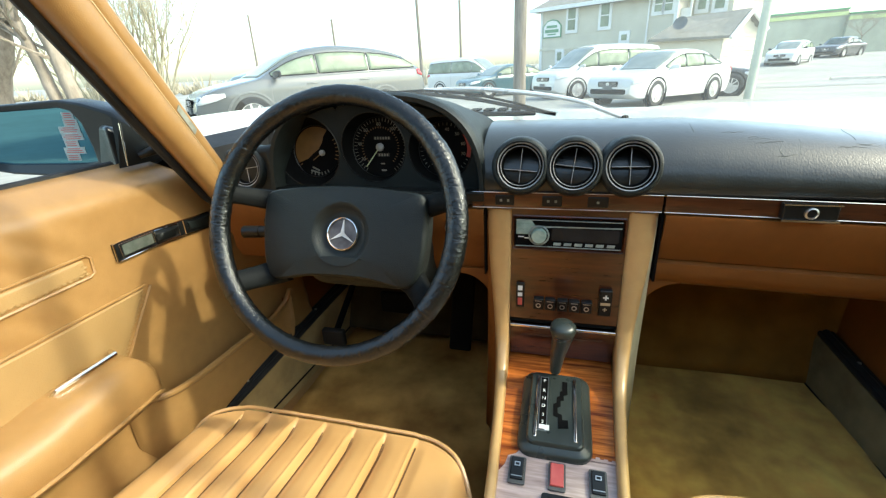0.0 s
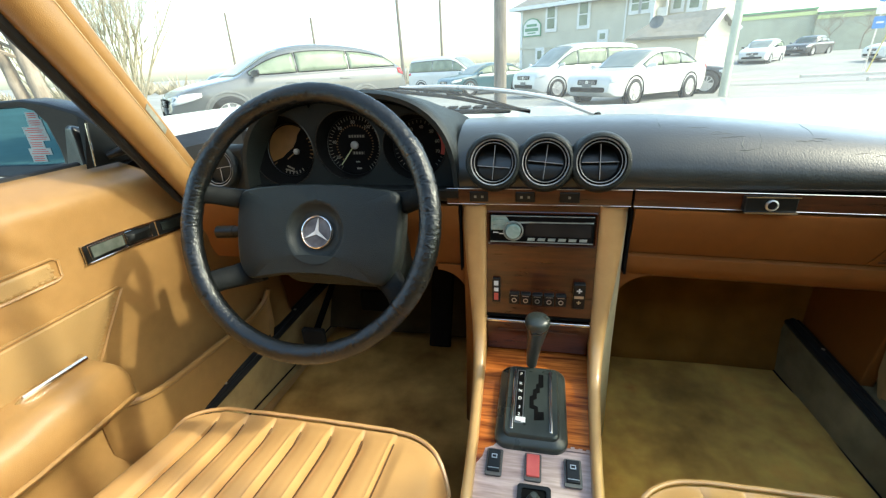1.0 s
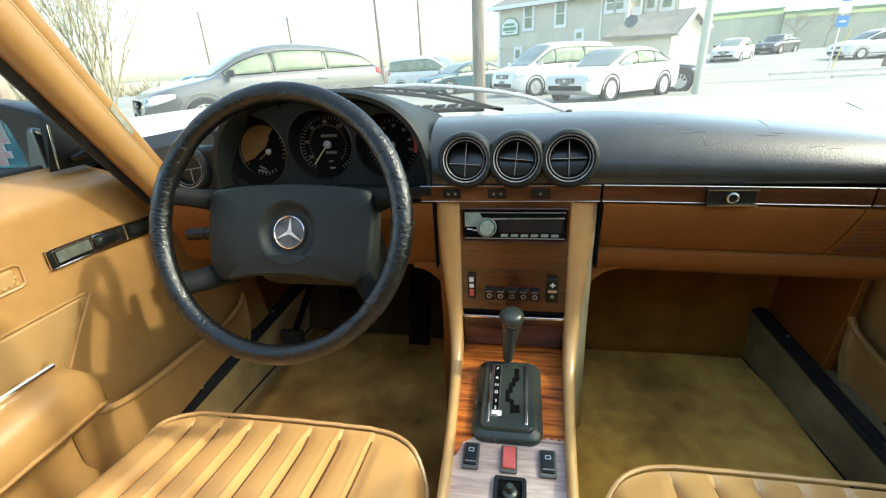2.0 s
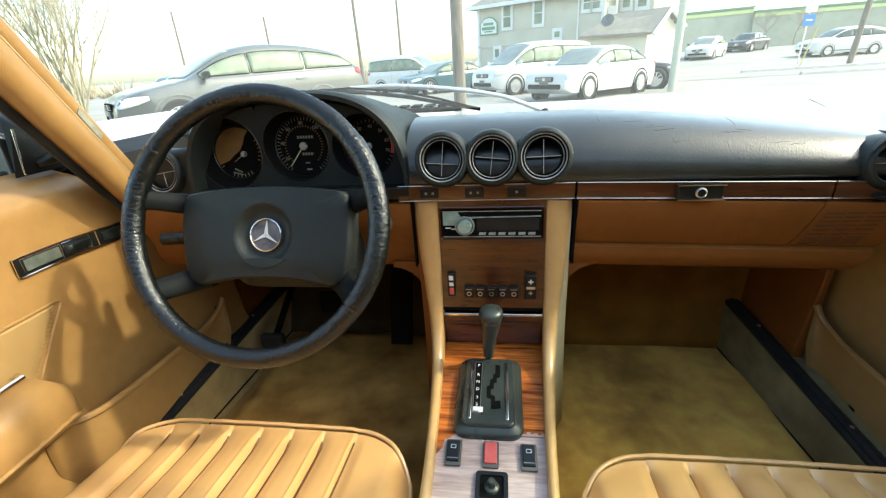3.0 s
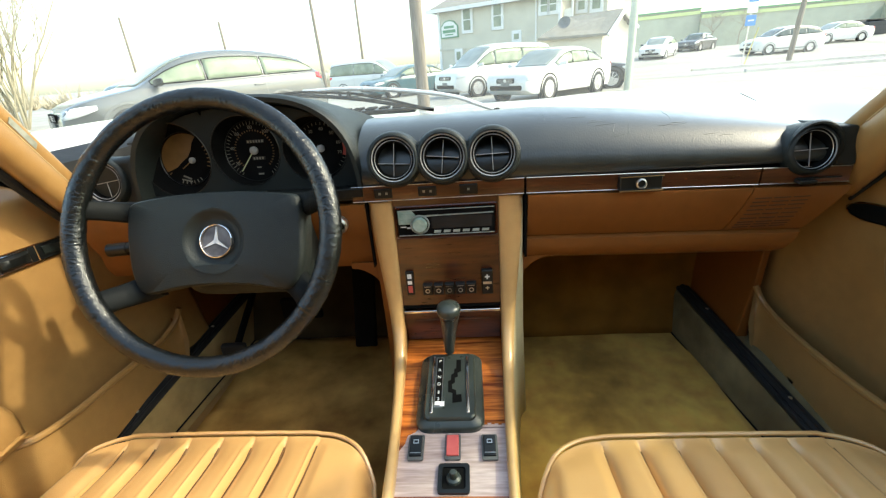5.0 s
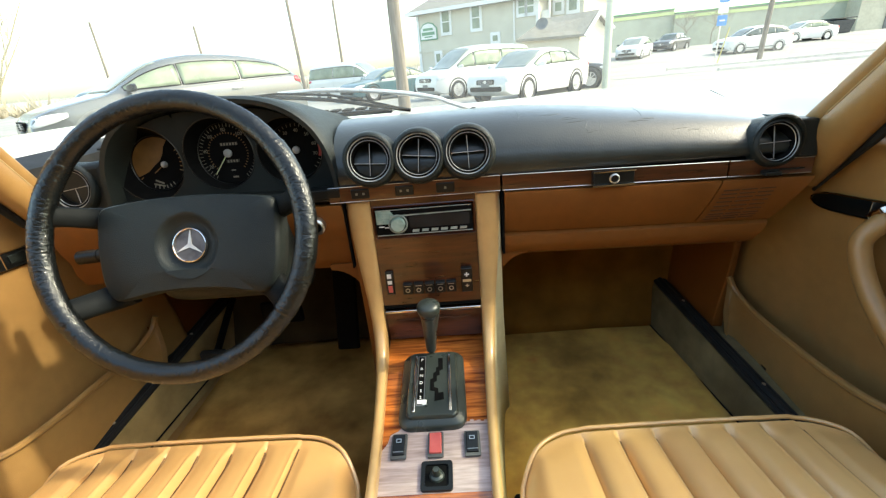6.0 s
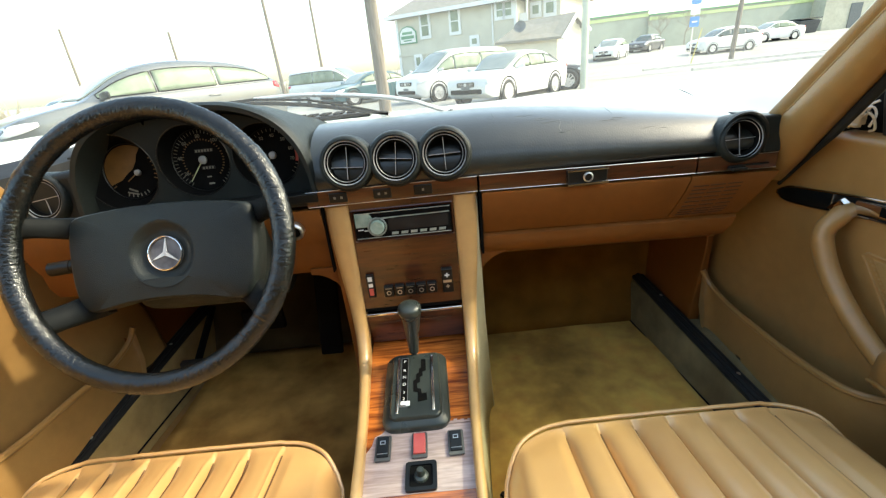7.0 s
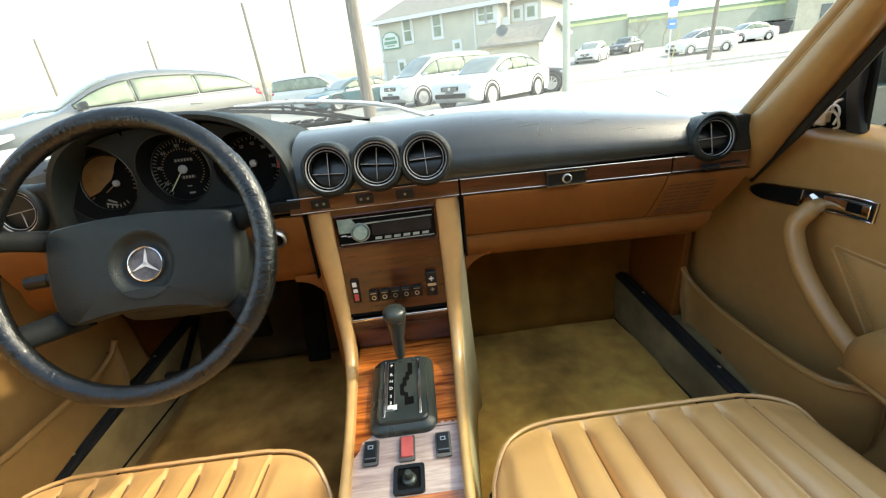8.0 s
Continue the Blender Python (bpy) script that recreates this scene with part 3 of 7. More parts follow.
# amber patch painted for the leather mirrored in the dial glass
part("amber_field", Mesh().prism([(0.046 * math.cos(radians(t)), 0.046 * math.sin(radians(t))) for t in range(58, 214, 6)] + [(-0.020, -0.014), (-0.008, -0.004), (0.004, 0.004), (0.012, 0.016), (0.016, 0.028)], 0.0005, m @ pose(0, 0, 0.0012)), AMBER, d)
part("print", Mesh().box((0.010, -0.032, 0.0014), (0.016, 0.003, 0.0005), m @ pose(0, 0, 0, 0, 0, -25)), PRINT, d)
part("print", Mesh().box((0.004, -0.039, 0.0014), (0.020, 0.0025, 0.0005), m @ pose(0, 0, 0, 0, 0, -15)), PRINT, d)

# row of warning lamps under the dials
me = Mesh().box((-0.235, 0.9590, 0.790), (0.19, 0.006, 0.015))
lamps = part("lamp_panel", me, PLASTIC, dash, bevel=0.001)
for i, x in enumerate((-0.285, -0.255, -0.225, -0.195)):
    part("lamp_symbol", Mesh().box((x, 0.9555, 0.790), (0.007 + 0.003 * (i % 2), 0.0008, 0.006)), STEEL if i % 2 else WHITE, lamps)
part("reset_knob", Mesh().lathe([(0.004, 0.0), (0.004, 0.010), (0.003, 0.012), (0.0001, 0.012)], 14, facing((-0.30, 0.958, 0.791))), PLASTIC, dash)

# wood strip with bright edges, its switches, the glovebox latch
STRIP_Z = 0.7855


def strip(x0, x1):
    z = lambda x: STRIP_Z - 0.010 * clamp((x - 0.15) / 0.5)
    ring = lambda x: [(x, 0.969, z(x) - 0.0125), (x, 0.9605, z(x) - 0.0125), (x, 0.9595, z(x)), (x, 0.9605, z(x) + 0.0125), (x, 0.969, z(x) + 0.0125)]
    w = part("wood_strip", Mesh().loft([ring(x0 + (x1 - x0) * i / 10) for i in range(11)]), WOOD, dash, "dark glossy wood veneer strip")
    for k in (-0.0133, 0.0133):
        part("bright_edge", Mesh().tube([(x0 + (x1 - x0) * i / 10, 0.960, z(x0 + (x1 - x0) * i / 10) + k) for i in range(11)], 0.0007, 6), STEEL, w)


strip(-0.160, 0.1375)
strip(0.1415, 0.5205)
strip(0.5235, 0.662)
for x, marks in ((-0.105, 2), (-0.028, 2), (0.043, 1)):
    sw = part("rocker_switch", Mesh().box((x, 0.9635, STRIP_Z), (0.032, 0.010, 0.018)), PLASTIC, dash, "black rocker switch", bevel=0.002)
    for i in range(marks):
        part("switch_symbol", Mesh().box((x - 0.006 + 0.012 * i + (0.006 if marks == 1 else 0), 0.9582, STRIP_Z), (0.004, 0.0006, 0.004)), PRINT, sw)
latch = part("latch", Mesh().box((0.3265, 0.955, 0.7815), (0.068, 0.014, 0.023)), PLASTIC, dash, "black glovebox latch with a lock", bevel=0.002)
part("latch_edge", Mesh().box((0.3265, 0.9475, 0.7700), (0.070, 0.006, 0.0026)).box((0.3265, 0.9475, 0.7935), (0.070, 0.004, 0.0018)), CHROME, latch)
part("lock", Mesh().lathe([(0.0085, 0.0), (0.0085, 0.003), (0.0065, 0.004), (0.0060, 0.002)], 20, facing((0.3265, 0.9478, 0.7815)), caps=False), STEEL, latch, "round steel lock")
part("lock_core", Mesh().lathe([(0.0060, 0.0), (0.0060, 0.0022), (0.0001, 0.0022)], 20, facing((0.3265, 0.9478, 0.7815)), caps=False), PLASTIC, latch)
part("filler", Mesh().box((0.255, 0.980, 0.787), (0.80, 0.012, 0.022)), DULL, dash)
part("lever", Mesh().box((0.587, 0.950, 0.769), (0.026, 0.016, 0.006)).box((0.610, 0.956, 0.772), (0.07, 0.004, 0.003)), PLASTIC, dash, "small black vent lever", bevel=0.001)

# glovebox lid and lower dashboard in tan vinyl
LID = [(0.968, 0.769), (0.958, 0.768), (0.957, 0.760), (0.962, 0.735), (0.972, 0.705), (0.981, 0.686)]
ROLL = [(0.983, 0.684), (0.976, 0.680), (0.974, 0.666), (0.980, 0.647), (0.998, 0.635), (1.06, 0.632), (1.30, 0.66), (1.30, 0.70), (1.02, 0.70)]


def sweep(profile, x0, x1, n=14, lean0=0.0, lean1=0.0):
    """A profile run across the car; an end may lean with the height."""
    rings = []
    for i in range(n + 1):
        ring = []
        for y, z in profile:
            x = x0 + (x1 - x0) * i / n + (lean0 + (lean1 - lean0) * i / n) * (z - 0.765)
            x = min(x, 0.600 + (z - 0.645) * 0.56 + 0.25 * max(0, y - 1.02))
            ring.append((x, y, z - 0.012 * clamp((x - 0.15) / 0.5)))
        rings.append(ring)
    return Mesh().loft(rings)


back = [(1.02, 0.684), (1.02, 0.769)]
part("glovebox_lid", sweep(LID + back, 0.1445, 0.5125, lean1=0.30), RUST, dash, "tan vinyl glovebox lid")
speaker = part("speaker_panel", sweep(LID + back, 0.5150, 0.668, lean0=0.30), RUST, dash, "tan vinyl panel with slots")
for r in range(9):
    for c in range(3):
        k = 0.127 + 0.0925 * r
        q = 2 + k * 3.0
        a, b = Vector((0, *LID[int(q)])), Vector((0, *LID[int(q) + 1]))
        p = a.lerp(b, q % 1)
        x = 0.533 + 0.0305 * c - 0.0021 * r
        part("slot", Mesh().box((x, p.y - 0.0003, p.z - 0.0095), (0.0265, 0.0016, 0.0019), None), SLOT, speaker)
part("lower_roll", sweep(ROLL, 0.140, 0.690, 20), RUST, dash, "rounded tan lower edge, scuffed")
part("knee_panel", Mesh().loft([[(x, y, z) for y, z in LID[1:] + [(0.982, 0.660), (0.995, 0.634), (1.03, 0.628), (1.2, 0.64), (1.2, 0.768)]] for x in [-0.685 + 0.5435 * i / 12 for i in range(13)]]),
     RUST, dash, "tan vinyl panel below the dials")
for s, x0, zt in ((1, 0.128, 0.640), (-1, 0.128, 0.632)):
    arc = [(s * (x0 + 0.062 * (1 - math.cos(math.pi / 2 * k / 8))), zt - 0.070 * (1 - math.sin(math.pi / 2 * k / 8))) for k in range(9)]
    part("corner", Mesh().loft([[(x, y, z) for x, z in [(s * x0, zt + 0.012), *arc, (s * (x0 + 0.062), zt + 0.012)]] for y in (0.985, 0.992, 1.06)]), RUST, dash, "curved tan corner beside the console", bevel=0.003)
part("lid_gap", Mesh().box((0.1415, 0.975, 0.715), (0.004, 0.02, 0.13)), DULL, dash)
part("lid_gap", Mesh().box((-0.1400, 0.975, 0.705), (0.003, 0.02, 0.125)), DULL, dash)
part("ignition", Mesh().lathe([(0.017, 0.0), (0.017, 0.010), (0.014, 0.013), (0.0115, 0.012), (0.011, 0.005), (0.0001, 0.005)], 28, facing((-0.192, 0.962, 0.735), -12), caps=False), STEEL, dash, "bright ignition lock ring")
part("ignition_core", Mesh().lathe([(0.0115, 0.0), (0.0115, 0.007), (0.0001, 0.007)], 24, facing((-0.192, 0.961, 0.735), -12)), DULL, dash)
part("light_switch", Mesh().lathe([(0.021, 0.0), (0.021, 0.006), (0.017, 0.009), (0.016, 0.020), (0.013, 0.022), (0.0001, 0.022)], 24, facing((-0.555, 0.962, 0.735), -12)), PLASTIC, dash, "round black light switch")

# ---- centre console ----
cons = thing("centre_console", (0, 0.75, FLOOR), "tan centre console with wood veneer panels", "console")
RAIL = [  # y, z, inner, outer half width
    (0.968, 0.7675, 0.0935, 0.1385), (0.964, 0.72, 0.0935, 0.1375), (0.962, 0.66, 0.0935, 0.134), (0.958, 0.61, 0.0935, 0.129),
    (0.948, 0.560, 0.0935, 0.123), (0.927, 0.517, 0.093, 0.117), (0.892, 0.486, 0.091, 0.112), (0.84, 0.470, 0.088, 0.107),
    (0.76, 0.460, 0.084, 0.101), (0.65, 0.452, 0.080, 0.0955), (0.45, 0.440, 0.076, 0.092), (0.20, 0.425, 0.074, 0.090)]
# pale tone puts the light on the right console wall into its colour
LITSIDE = surface("lit_console_side", (0.46, 0.40, 0.235), (0.56, 0.49, 0.30), 8, rough=0.6, grain=0.3, grain_scale=500, wear=0.2)
line = smooth_path([(0, y, z) for y, z, _, _ in RAIL], 4)
widths = smooth_path([(i, o, 0) for _, _, i, o in RAIL], 4)
for s in (-1, 1):
    rings = []
    for k, (p, w) in enumerate(zip(line, widths)):
        way = (line[min(k + 1, len(line) - 1)] - line[max(k - 1, 0)]).normalized()
        nrm = Vector((0, way.z, -way.y))          # towards the seats and up
        if nrm.y > 0 and nrm.z < 0:
            nrm = -nrm
        half, mid = (w.y - w.x) / 2, (w.x + w.y) / 2
        ring = []
        for a, b in ((-1, -0.034), (-1, -0.006), (-0.86, -0.0015), (-0.5, 0.001), (0, 0.0018), (0.45, 0.0008), (0.8, -0.003), (0.98, -0.010), (1.02, -0.034)):
            q = Vector((s * (mid + a * half), p.y, p.z)) + nrm * b
            ring.append(q)
        rings.append(ring)
    part("rail", Mesh().loft(rings), RAILTAN, cons, "tan leather-covered console rail", smooth=60)
    # side wall down to the carpet
    edge = [(q.y + 0.004, q.z - 0.012, w.y - 0.004) for q, w in zip(line, widths)]
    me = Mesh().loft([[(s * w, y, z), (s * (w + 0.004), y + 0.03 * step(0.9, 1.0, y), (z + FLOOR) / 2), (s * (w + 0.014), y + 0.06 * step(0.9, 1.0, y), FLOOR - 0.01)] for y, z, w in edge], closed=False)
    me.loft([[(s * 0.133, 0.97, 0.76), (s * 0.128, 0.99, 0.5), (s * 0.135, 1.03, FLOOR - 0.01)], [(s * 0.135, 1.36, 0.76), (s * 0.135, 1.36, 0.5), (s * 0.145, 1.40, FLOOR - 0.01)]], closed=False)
    # right wall takes the lit tone, left wall the plain vinyl
    part("side_wall", me, LITSIDE if s > 0 else RUST, cons, "tan console side above the carpet, painted pale on the lit right", solid=0.004)

# upright wood panel, radio frame
part("wood_panel", Mesh().loft([[(-0.0935, y, z), (0.0935, y, z), (0.0935, y + 0.01, z), (-0.0935, y + 0.01, z)] for y, z in ((0.972, 0.770), (0.972, 0.756))]), WOOD, cons)
panel = part("control_panel", Mesh().loft([[(-0.0935, y, z), (0.0935, y, z), (0.0935, y + 0.012, z), (-0.0935, y + 0.012, z)] for y, z in ((0.968, 0.697), (0.966, 0.65), (0.962, 0.60), (0.957, 0.562))]),
             WOOD, cons, "dark veneer panel with heater controls")
fm = facing((0.0, 0.9735, 0.7255), 4)
me = Mesh()
out, inn = rounded(0.186, 0.062, 0.004), rounded(0.175, 0.0505, 0.003)
me.loft([[(x, y, -0.02) for x, y in out], [(x, y, 0.005) for x, y in out], [(x, y, 0.006) for x, y in [(0.97 * p[0], 0.95 * p[1]) for p in out]],
         [(x, y, 0.002) for x, y in inn], [(x, y, -0.02) for x, y in inn]], caps=False, m=fm)
part("radio_frame", me, WOOD, cons, "brown frame round the radio")
slider = part("slider", Mesh().box((-0.0755, 0.960, 0.609), (0.0145, 0.006, 0.049)), PLASTIC, cons, "black temperature slider", bevel=0.0015)
part("slider_mark", Mesh().box((-0.0755, 0.9565, 0.624), (0.008, 0.001, 0.009)).box((-0.0755, 0.9565, 0.611), (0.008, 0.001, 0.007)), WHITE, slider)
part("slider_mark", Mesh().box((-0.0755, 0.9563, 0.597), (0.008, 0.001, 0.014)), RED, slider, "red warm mark")
for i in range(5):
    x = -0.0425 + 0.0205 * i
    b = part("push_button", Mesh().box((x, 0.957, 0.5965), (0.0180, 0.012, 0.0215)), PLASTIC, cons, "black heater push button", bevel=0.0016)
    part("button_symbol", Mesh().lathe([(0.0045, 0.0), (0.0045, 0.0008), (0.003, 0.0008), (0.003, 0.0)], 14, facing((x, 0.951, 0.5945)), caps=False), STEEL, b)
    part("button_line", Mesh().box((x, 0.9508, 0.6035), (0.012, 0.0006, 0.0010)), STEEL, b)
fan = part("fan_switch", Mesh().box((0.0695, 0.957, 0.608), (0.0205, 0.012, 0.049)), PLASTIC, cons, "black fan switch", bevel=0.002)
part("fan_symbol", Mesh().box((0.0695, 0.9508, 0.620), (0.009, 0.0008, 0.0025)).box((0.0695, 0.9508, 0.620), (0.0025, 0.0008, 0.009)), WHITE, fan)
part("fan_symbol", Mesh().box((0.0695, 0.9508, 0.6075), (0.016, 0.0008, 0.005)), STEEL, fan)
part("fan_symbol", Mesh().box((0.0695, 0.9508, 0.597), (0.007, 0.0008, 0.002)).box((0.0695, 0.9508, 0.597), (0.002, 0.0008, 0.007)), STEEL, fan)
part("shadow_gap", Mesh().box((0, 0.962, 0.5585), (0.187, 0.012, 0.006)), DULL, cons)
part("bright_strip", Mesh().box((0, 0.951, 0.5505), (0.185, 0.006, 0.0055)), CHROME, cons, "bright metal strip", bevel=0.0015)
drawer = part("ash_drawer", Mesh().loft([[(-0.092, y, z), (0.092, y, z), (0.092, y + 0.02, z), (-0.092, y + 0.02, z)] for y, z in ((0.954, 0.546), (0.952, 0.532), (0.958, 0.512), (0.966, 0.478))]),
              WOOD, cons, "wood-faced ashtray drawer", smooth=60)
part("drawer_lip", Mesh().tube([(-0.072, 0.9525, 0.531), (0.072, 0.9525, 0.531)], 0.0022, 8), WOOD, drawer)

# lower veneer plates
low = part("striped_plate", Mesh().loft([[(-w, y, z), (w, y, z), (w, y, z - 0.02), (-w, y, z - 0.02)] for y, z, w in ((0.985, 0.474, 0.094), (0.93, 0.466, 0.093), (0.85, 0.455, 0.089), (0.768, 0.446, 0.085))]),
           ZEBRA, cons, "glossy striped veneer, chipped at its edge")
part("faded_plate", Mesh().loft([[(-w, y, z), (w, y, z), (w, y, z - 0.02), (-w, y, z - 0.02)] for y, z, w in ((0.7665, 0.4450, 0.085), (0.70, 0.4385, 0.083), (0.652, 0.4344, 0.0811))]),
             FADED, cons, "sun-bleached veneer switch plate")
part("striped_tail", Mesh().loft([[(-w, y, z), (w, y, z), (w, y, z - 0.02), (-w, y, z - 0.02)] for y, z, w in ((0.6515, 0.4345, 0.0811), (0.6, 0.430, 0.079), (0.2, 0.40, 0.074))]), ZEBRA, cons, "glossy striped veneer behind the switches")
part("striped_corner", Mesh().loft([[(x, y, 0.3746 + 0.0925 * y + h) for x, y in ((-0.0855, 0.768), (-0.052, 0.768), (-0.060, 0.757), (-0.0715, 0.751), (-0.0745, 0.736), (-0.0800, 0.727), (-0.0838, 0.722))] for h in (-0.004, 0.0006)]), ZEBRA, cons, "veneer whose lacquer still holds")
me = Mesh()
rnd = random.Random(9)
for i in range(6, 30):
    x = -0.082 + 0.164 * i / 29
    h = 0.003 + 0.006 * rnd.random() ** 2
    me.box((x, 0.7665 + h / 2 - 0.004, 0.4468), (0.0058, h, 0.0016))
part("chipped_edge", me, FADED, cons, "splintered lacquer edge")

# selector gate
GATE = surface("dark_grey_plastic", (0.027, 0.034, 0.030), (0.037, 0.045, 0.040), 20, rough=0.30, grain=0.1, grain_scale=900, wear=0.15)
gm = lying((-0.004, 0.836, 0.4565), 7.0)
gate = part("selector_gate", Mesh().loft([[(x, y, z) for x, y in rounded(w, h, r)] for w, h, r, z in ((0.112, 0.168, 0.022, -0.004), (0.112, 0.168, 0.022, 0.004), (0.107, 0.163, 0.021, 0.0080),
                                          (0.086, 0.146, 0.012, 0.0125), (0.084, 0.144, 0.011, 0.0175), (0.080, 0.140, 0.010, 0.0195))], m=gm @ pose(0, 0.001, 0)), GATE, cons, "dark grey selector gate", smooth=35)
for x in (-0.0300, 0.0300):
    part("gate_trim", Mesh().box((x, 0.000, 0.0204), (0.0050, 0.126, 0.0034), gm), CHROME, gate, "bright trim line", bevel=0.0012)
SLOT_LINE = [(275, 95), (302, 97), (303, 160), (283, 168), (284, 190), (268, 195), (268, 222), (252, 230), (254, 255), (275, 262), (278, 285), (305, 283),
             (308, 318), (257, 324), (256, 275), (232, 270), (230, 215), (246, 208), (247, 180), (262, 172), (263, 150), (275, 145)]
part("gate_slot", Mesh().prism([((x - 243) * 0.000308, 0.066 - (y - 70) * 0.000425) for x, y in SLOT_LINE], 0.0010, gm @ pose(0, 0, 0.0194)), DULL, gate, "stepped black slot")
part("letter_strip", Mesh().box((-0.0195, 0.006, 0.0200), (0.011, 0.108, 0.0009), gm), DULL, gate)
for txt, y in (("P", 0.052), ("R", 0.030), ("N", 0.014), ("D", -0.002)):
    digits(txt, gm @ pose(-0.0195, y, 0.0207), 0.0085, WHITE, gate)
part("letter_strip_edge", Mesh().box((-0.0195, 0.006, 0.0197), (0.0135, 0.112, 0.0009), gm), STEEL, gate)
digits("3", gm @ pose(-0.0195, -0.020, 0.0207), 0.0080, WHITE, gate)
digits("2", gm @ pose(-0.0195, -0.034, 0.0207), 0.0080, WHITE, gate)
part("mark_block", Mesh().box((-0.0195, -0.043, 0.0205), (0.010, 0.008, 0.0006), gm).box((-0.0125, -0.044, 0.0205), (0.007, 0.010, 0.0006), gm), WHITE, gate)

lever = thing("gear_lever", (-0.006, 0.915, 0.47), "black gear lever with a pear-shaped knob", "gear lever")
axis = smooth_path([Vector(p) + Vector((0, -0.002, -0.006)) for p in [(-0.007, 0.918, 0.468), (-0.007, 0.912, 0.495), (-0.004, 0.895, 0.545), (0.0, 0.876, 0.592), (0.0, 0.869, 0.612), (0.0, 0.867, 0.6225)]], 6)
part("shaft", Mesh().tube(axis[:9], 0.0055, 12), STEEL, lever, "steel shaft")
rads = [0.0092 + 0.0108 * (i / 16) ** 1.25 for i in range(17)] + [0.0203, 0.0202, 0.0196, 0.0185, 0.0165, 0.0135, 0.009, 0.001]
body = axis[6:]
rr = [rads[min(len(rads) - 1, int(i * len(rads) / len(body)))] for i in range(len(body))]
rr[-1] = 0.002
part("knob", Mesh().tube(body, rr, 24), GATE, lever, "black pear-shaped grip", smooth=70)

# switches on the bleached plate
GREYFRAME = surface("grey_switch_frame", (0.07, 0.07, 0.068), (0.10, 0.10, 0.097), 30, rough=0.45)


def rocker(x, y, z, material, label):
    m = lying((x, y, z), 5)
    t = thing("window_switch", (x, y, z), label, "switch", group="console switches")
    part("switch_frame", Mesh().prism(rounded(0.0245, 0.0440, 0.003), 0.003, m), GREYFRAME, t)
    part("rocker", Mesh().loft([[(-0.0094, yy, h) for yy, h in pr] for pr in [[(-0.0165, 0.002), (-0.0165, 0.006), (0.000, 0.0065), (0.0165, 0.0095), (0.0165, 0.002)]]] +
                               [[(0.0094, yy, h) for yy, h in [(-0.0165, 0.002), (-0.0165, 0.006), (0.000, 0.0065), (0.0165, 0.0095), (0.0165, 0.002)]]], m=m), material, t, bevel=0.0012)
    if material is PLASTIC:
        part("switch_symbol", Mesh().box((0, 0.0085, 0.0086), (0.008, 0.0012, 0.0008), m @ pose(0, 0, 0, 5)).box((-0.0035, 0.006, 0.0084), (0.0012, 0.006, 0.0008), m @ pose(0, 0, 0, 5)).box((0.0035, 0.006, 0.0084), (0.0012, 0.006, 0.0008), m @ pose(0, 0, 0, 5)).box((0, 0.0035, 0.0082), (0.008, 0.0012, 0.0008), m @ pose(0, 0, 0, 5)), STEEL, t)
        part("switch_line", Mesh().box((0, -0.0125, 0.0066), (0.016, 0.0012, 0.0006), m), STEEL, t)
    return t


rocker(-0.0555, 0.727, 0.4425, PLASTIC, "black rocker window switch on bleached veneer")
rocker(0.0010, 0.727, 0.4425, RED, "red rocker hazard switch on bleached veneer")
rocker(0.0575, 0.726, 0.4425, PLASTIC, "black rocker window switch on bleached veneer")
jm = lying((0.0035, 0.676, 0.4375), 5)
joy = thing("mirror_switch", (0.0035, 0.676, 0.4375), "square black mirror switch with a small stick", "switch")
o4, i4 = rounded(0.046, 0.046, 0.005), rounded(0.034, 0.034, 0.004)
part("switch_frame", Mesh().loft([[(x, y, z) for x, y in o] for o, z in ((o4, 0), (o4, 0.004), (i4, 0.004), (i4, -0.004))], m=jm, caps=False), PLASTIC, joy)
part("well", Mesh().prism(rounded(0.036, 0.036, 0.004), 0.001, jm @ pose(0, 0, 0.0006)), DULL, joy)
part("boot", Mesh().lathe([(0.0115, -0.003), (0.010, 0.002), (0.006, 0.004), (0.0055, 0.012), (0.0045, 0.0145), (0.0001, 0.015)], 18, jm @ pose(0, 0, 0.003)), GATE, joy)

# ---- radio ----
radio = thing("car_radio", (0, 0.97, 0.70), "black and grey car radio with a round knob", "radio")
part("body", Mesh().prism(rounded(0.1735, 0.049, 0.003), 0.012, fm @ pose(0, 0, -0.006)), DULL, radio)
RADIOGREY = surface("radio_silver", (0.24, 0.27, 0.25), (0.36, 0.40, 0.37), 60, rough=0.3, spec=0.6)
rm = fm @ pose(0, 0, 0.0062)
part("display", Mesh().prism(rounded(0.108, 0.022, 0.003), 0.0008, rm @ pose(0.028, -0.001, 0)), SCREEN, radio, "dark display")
part("slot", Mesh().prism(rounded(0.118, 0.007, 0.002), 0.0010, rm @ pose(0.012, 0.0175, 0)), DULL, radio, "disc slot")
part("slot_edge", Mesh().prism([(-0.055, 0.009), (-0.020, 0.0115), (0.085, 0.0125), (0.085, 0.0145), (-0.020, 0.0135), (-0.062, 0.013)], 0.0014, rm), RADIOGREY, radio)
part("key_field", Mesh().prism([(-0.0855, 0.0225), (-0.060, 0.0225), (-0.052, 0.012), (-0.058, -0.002), (-0.0855, -0.002)], 0.0012, rm), GREEN_LCD, radio, "pale grey-green keys")
for x, y in ((-0.078, 0.0035), (-0.0655, 0.0035), (-0.078, 0.0135), (-0.0655, 0.0135)):
    part("key", Mesh().prism(rounded(0.0105, 0.007, 0.0015), 0.0024, rm @ pose(x, y, 0)), GREEN_LCD, radio)
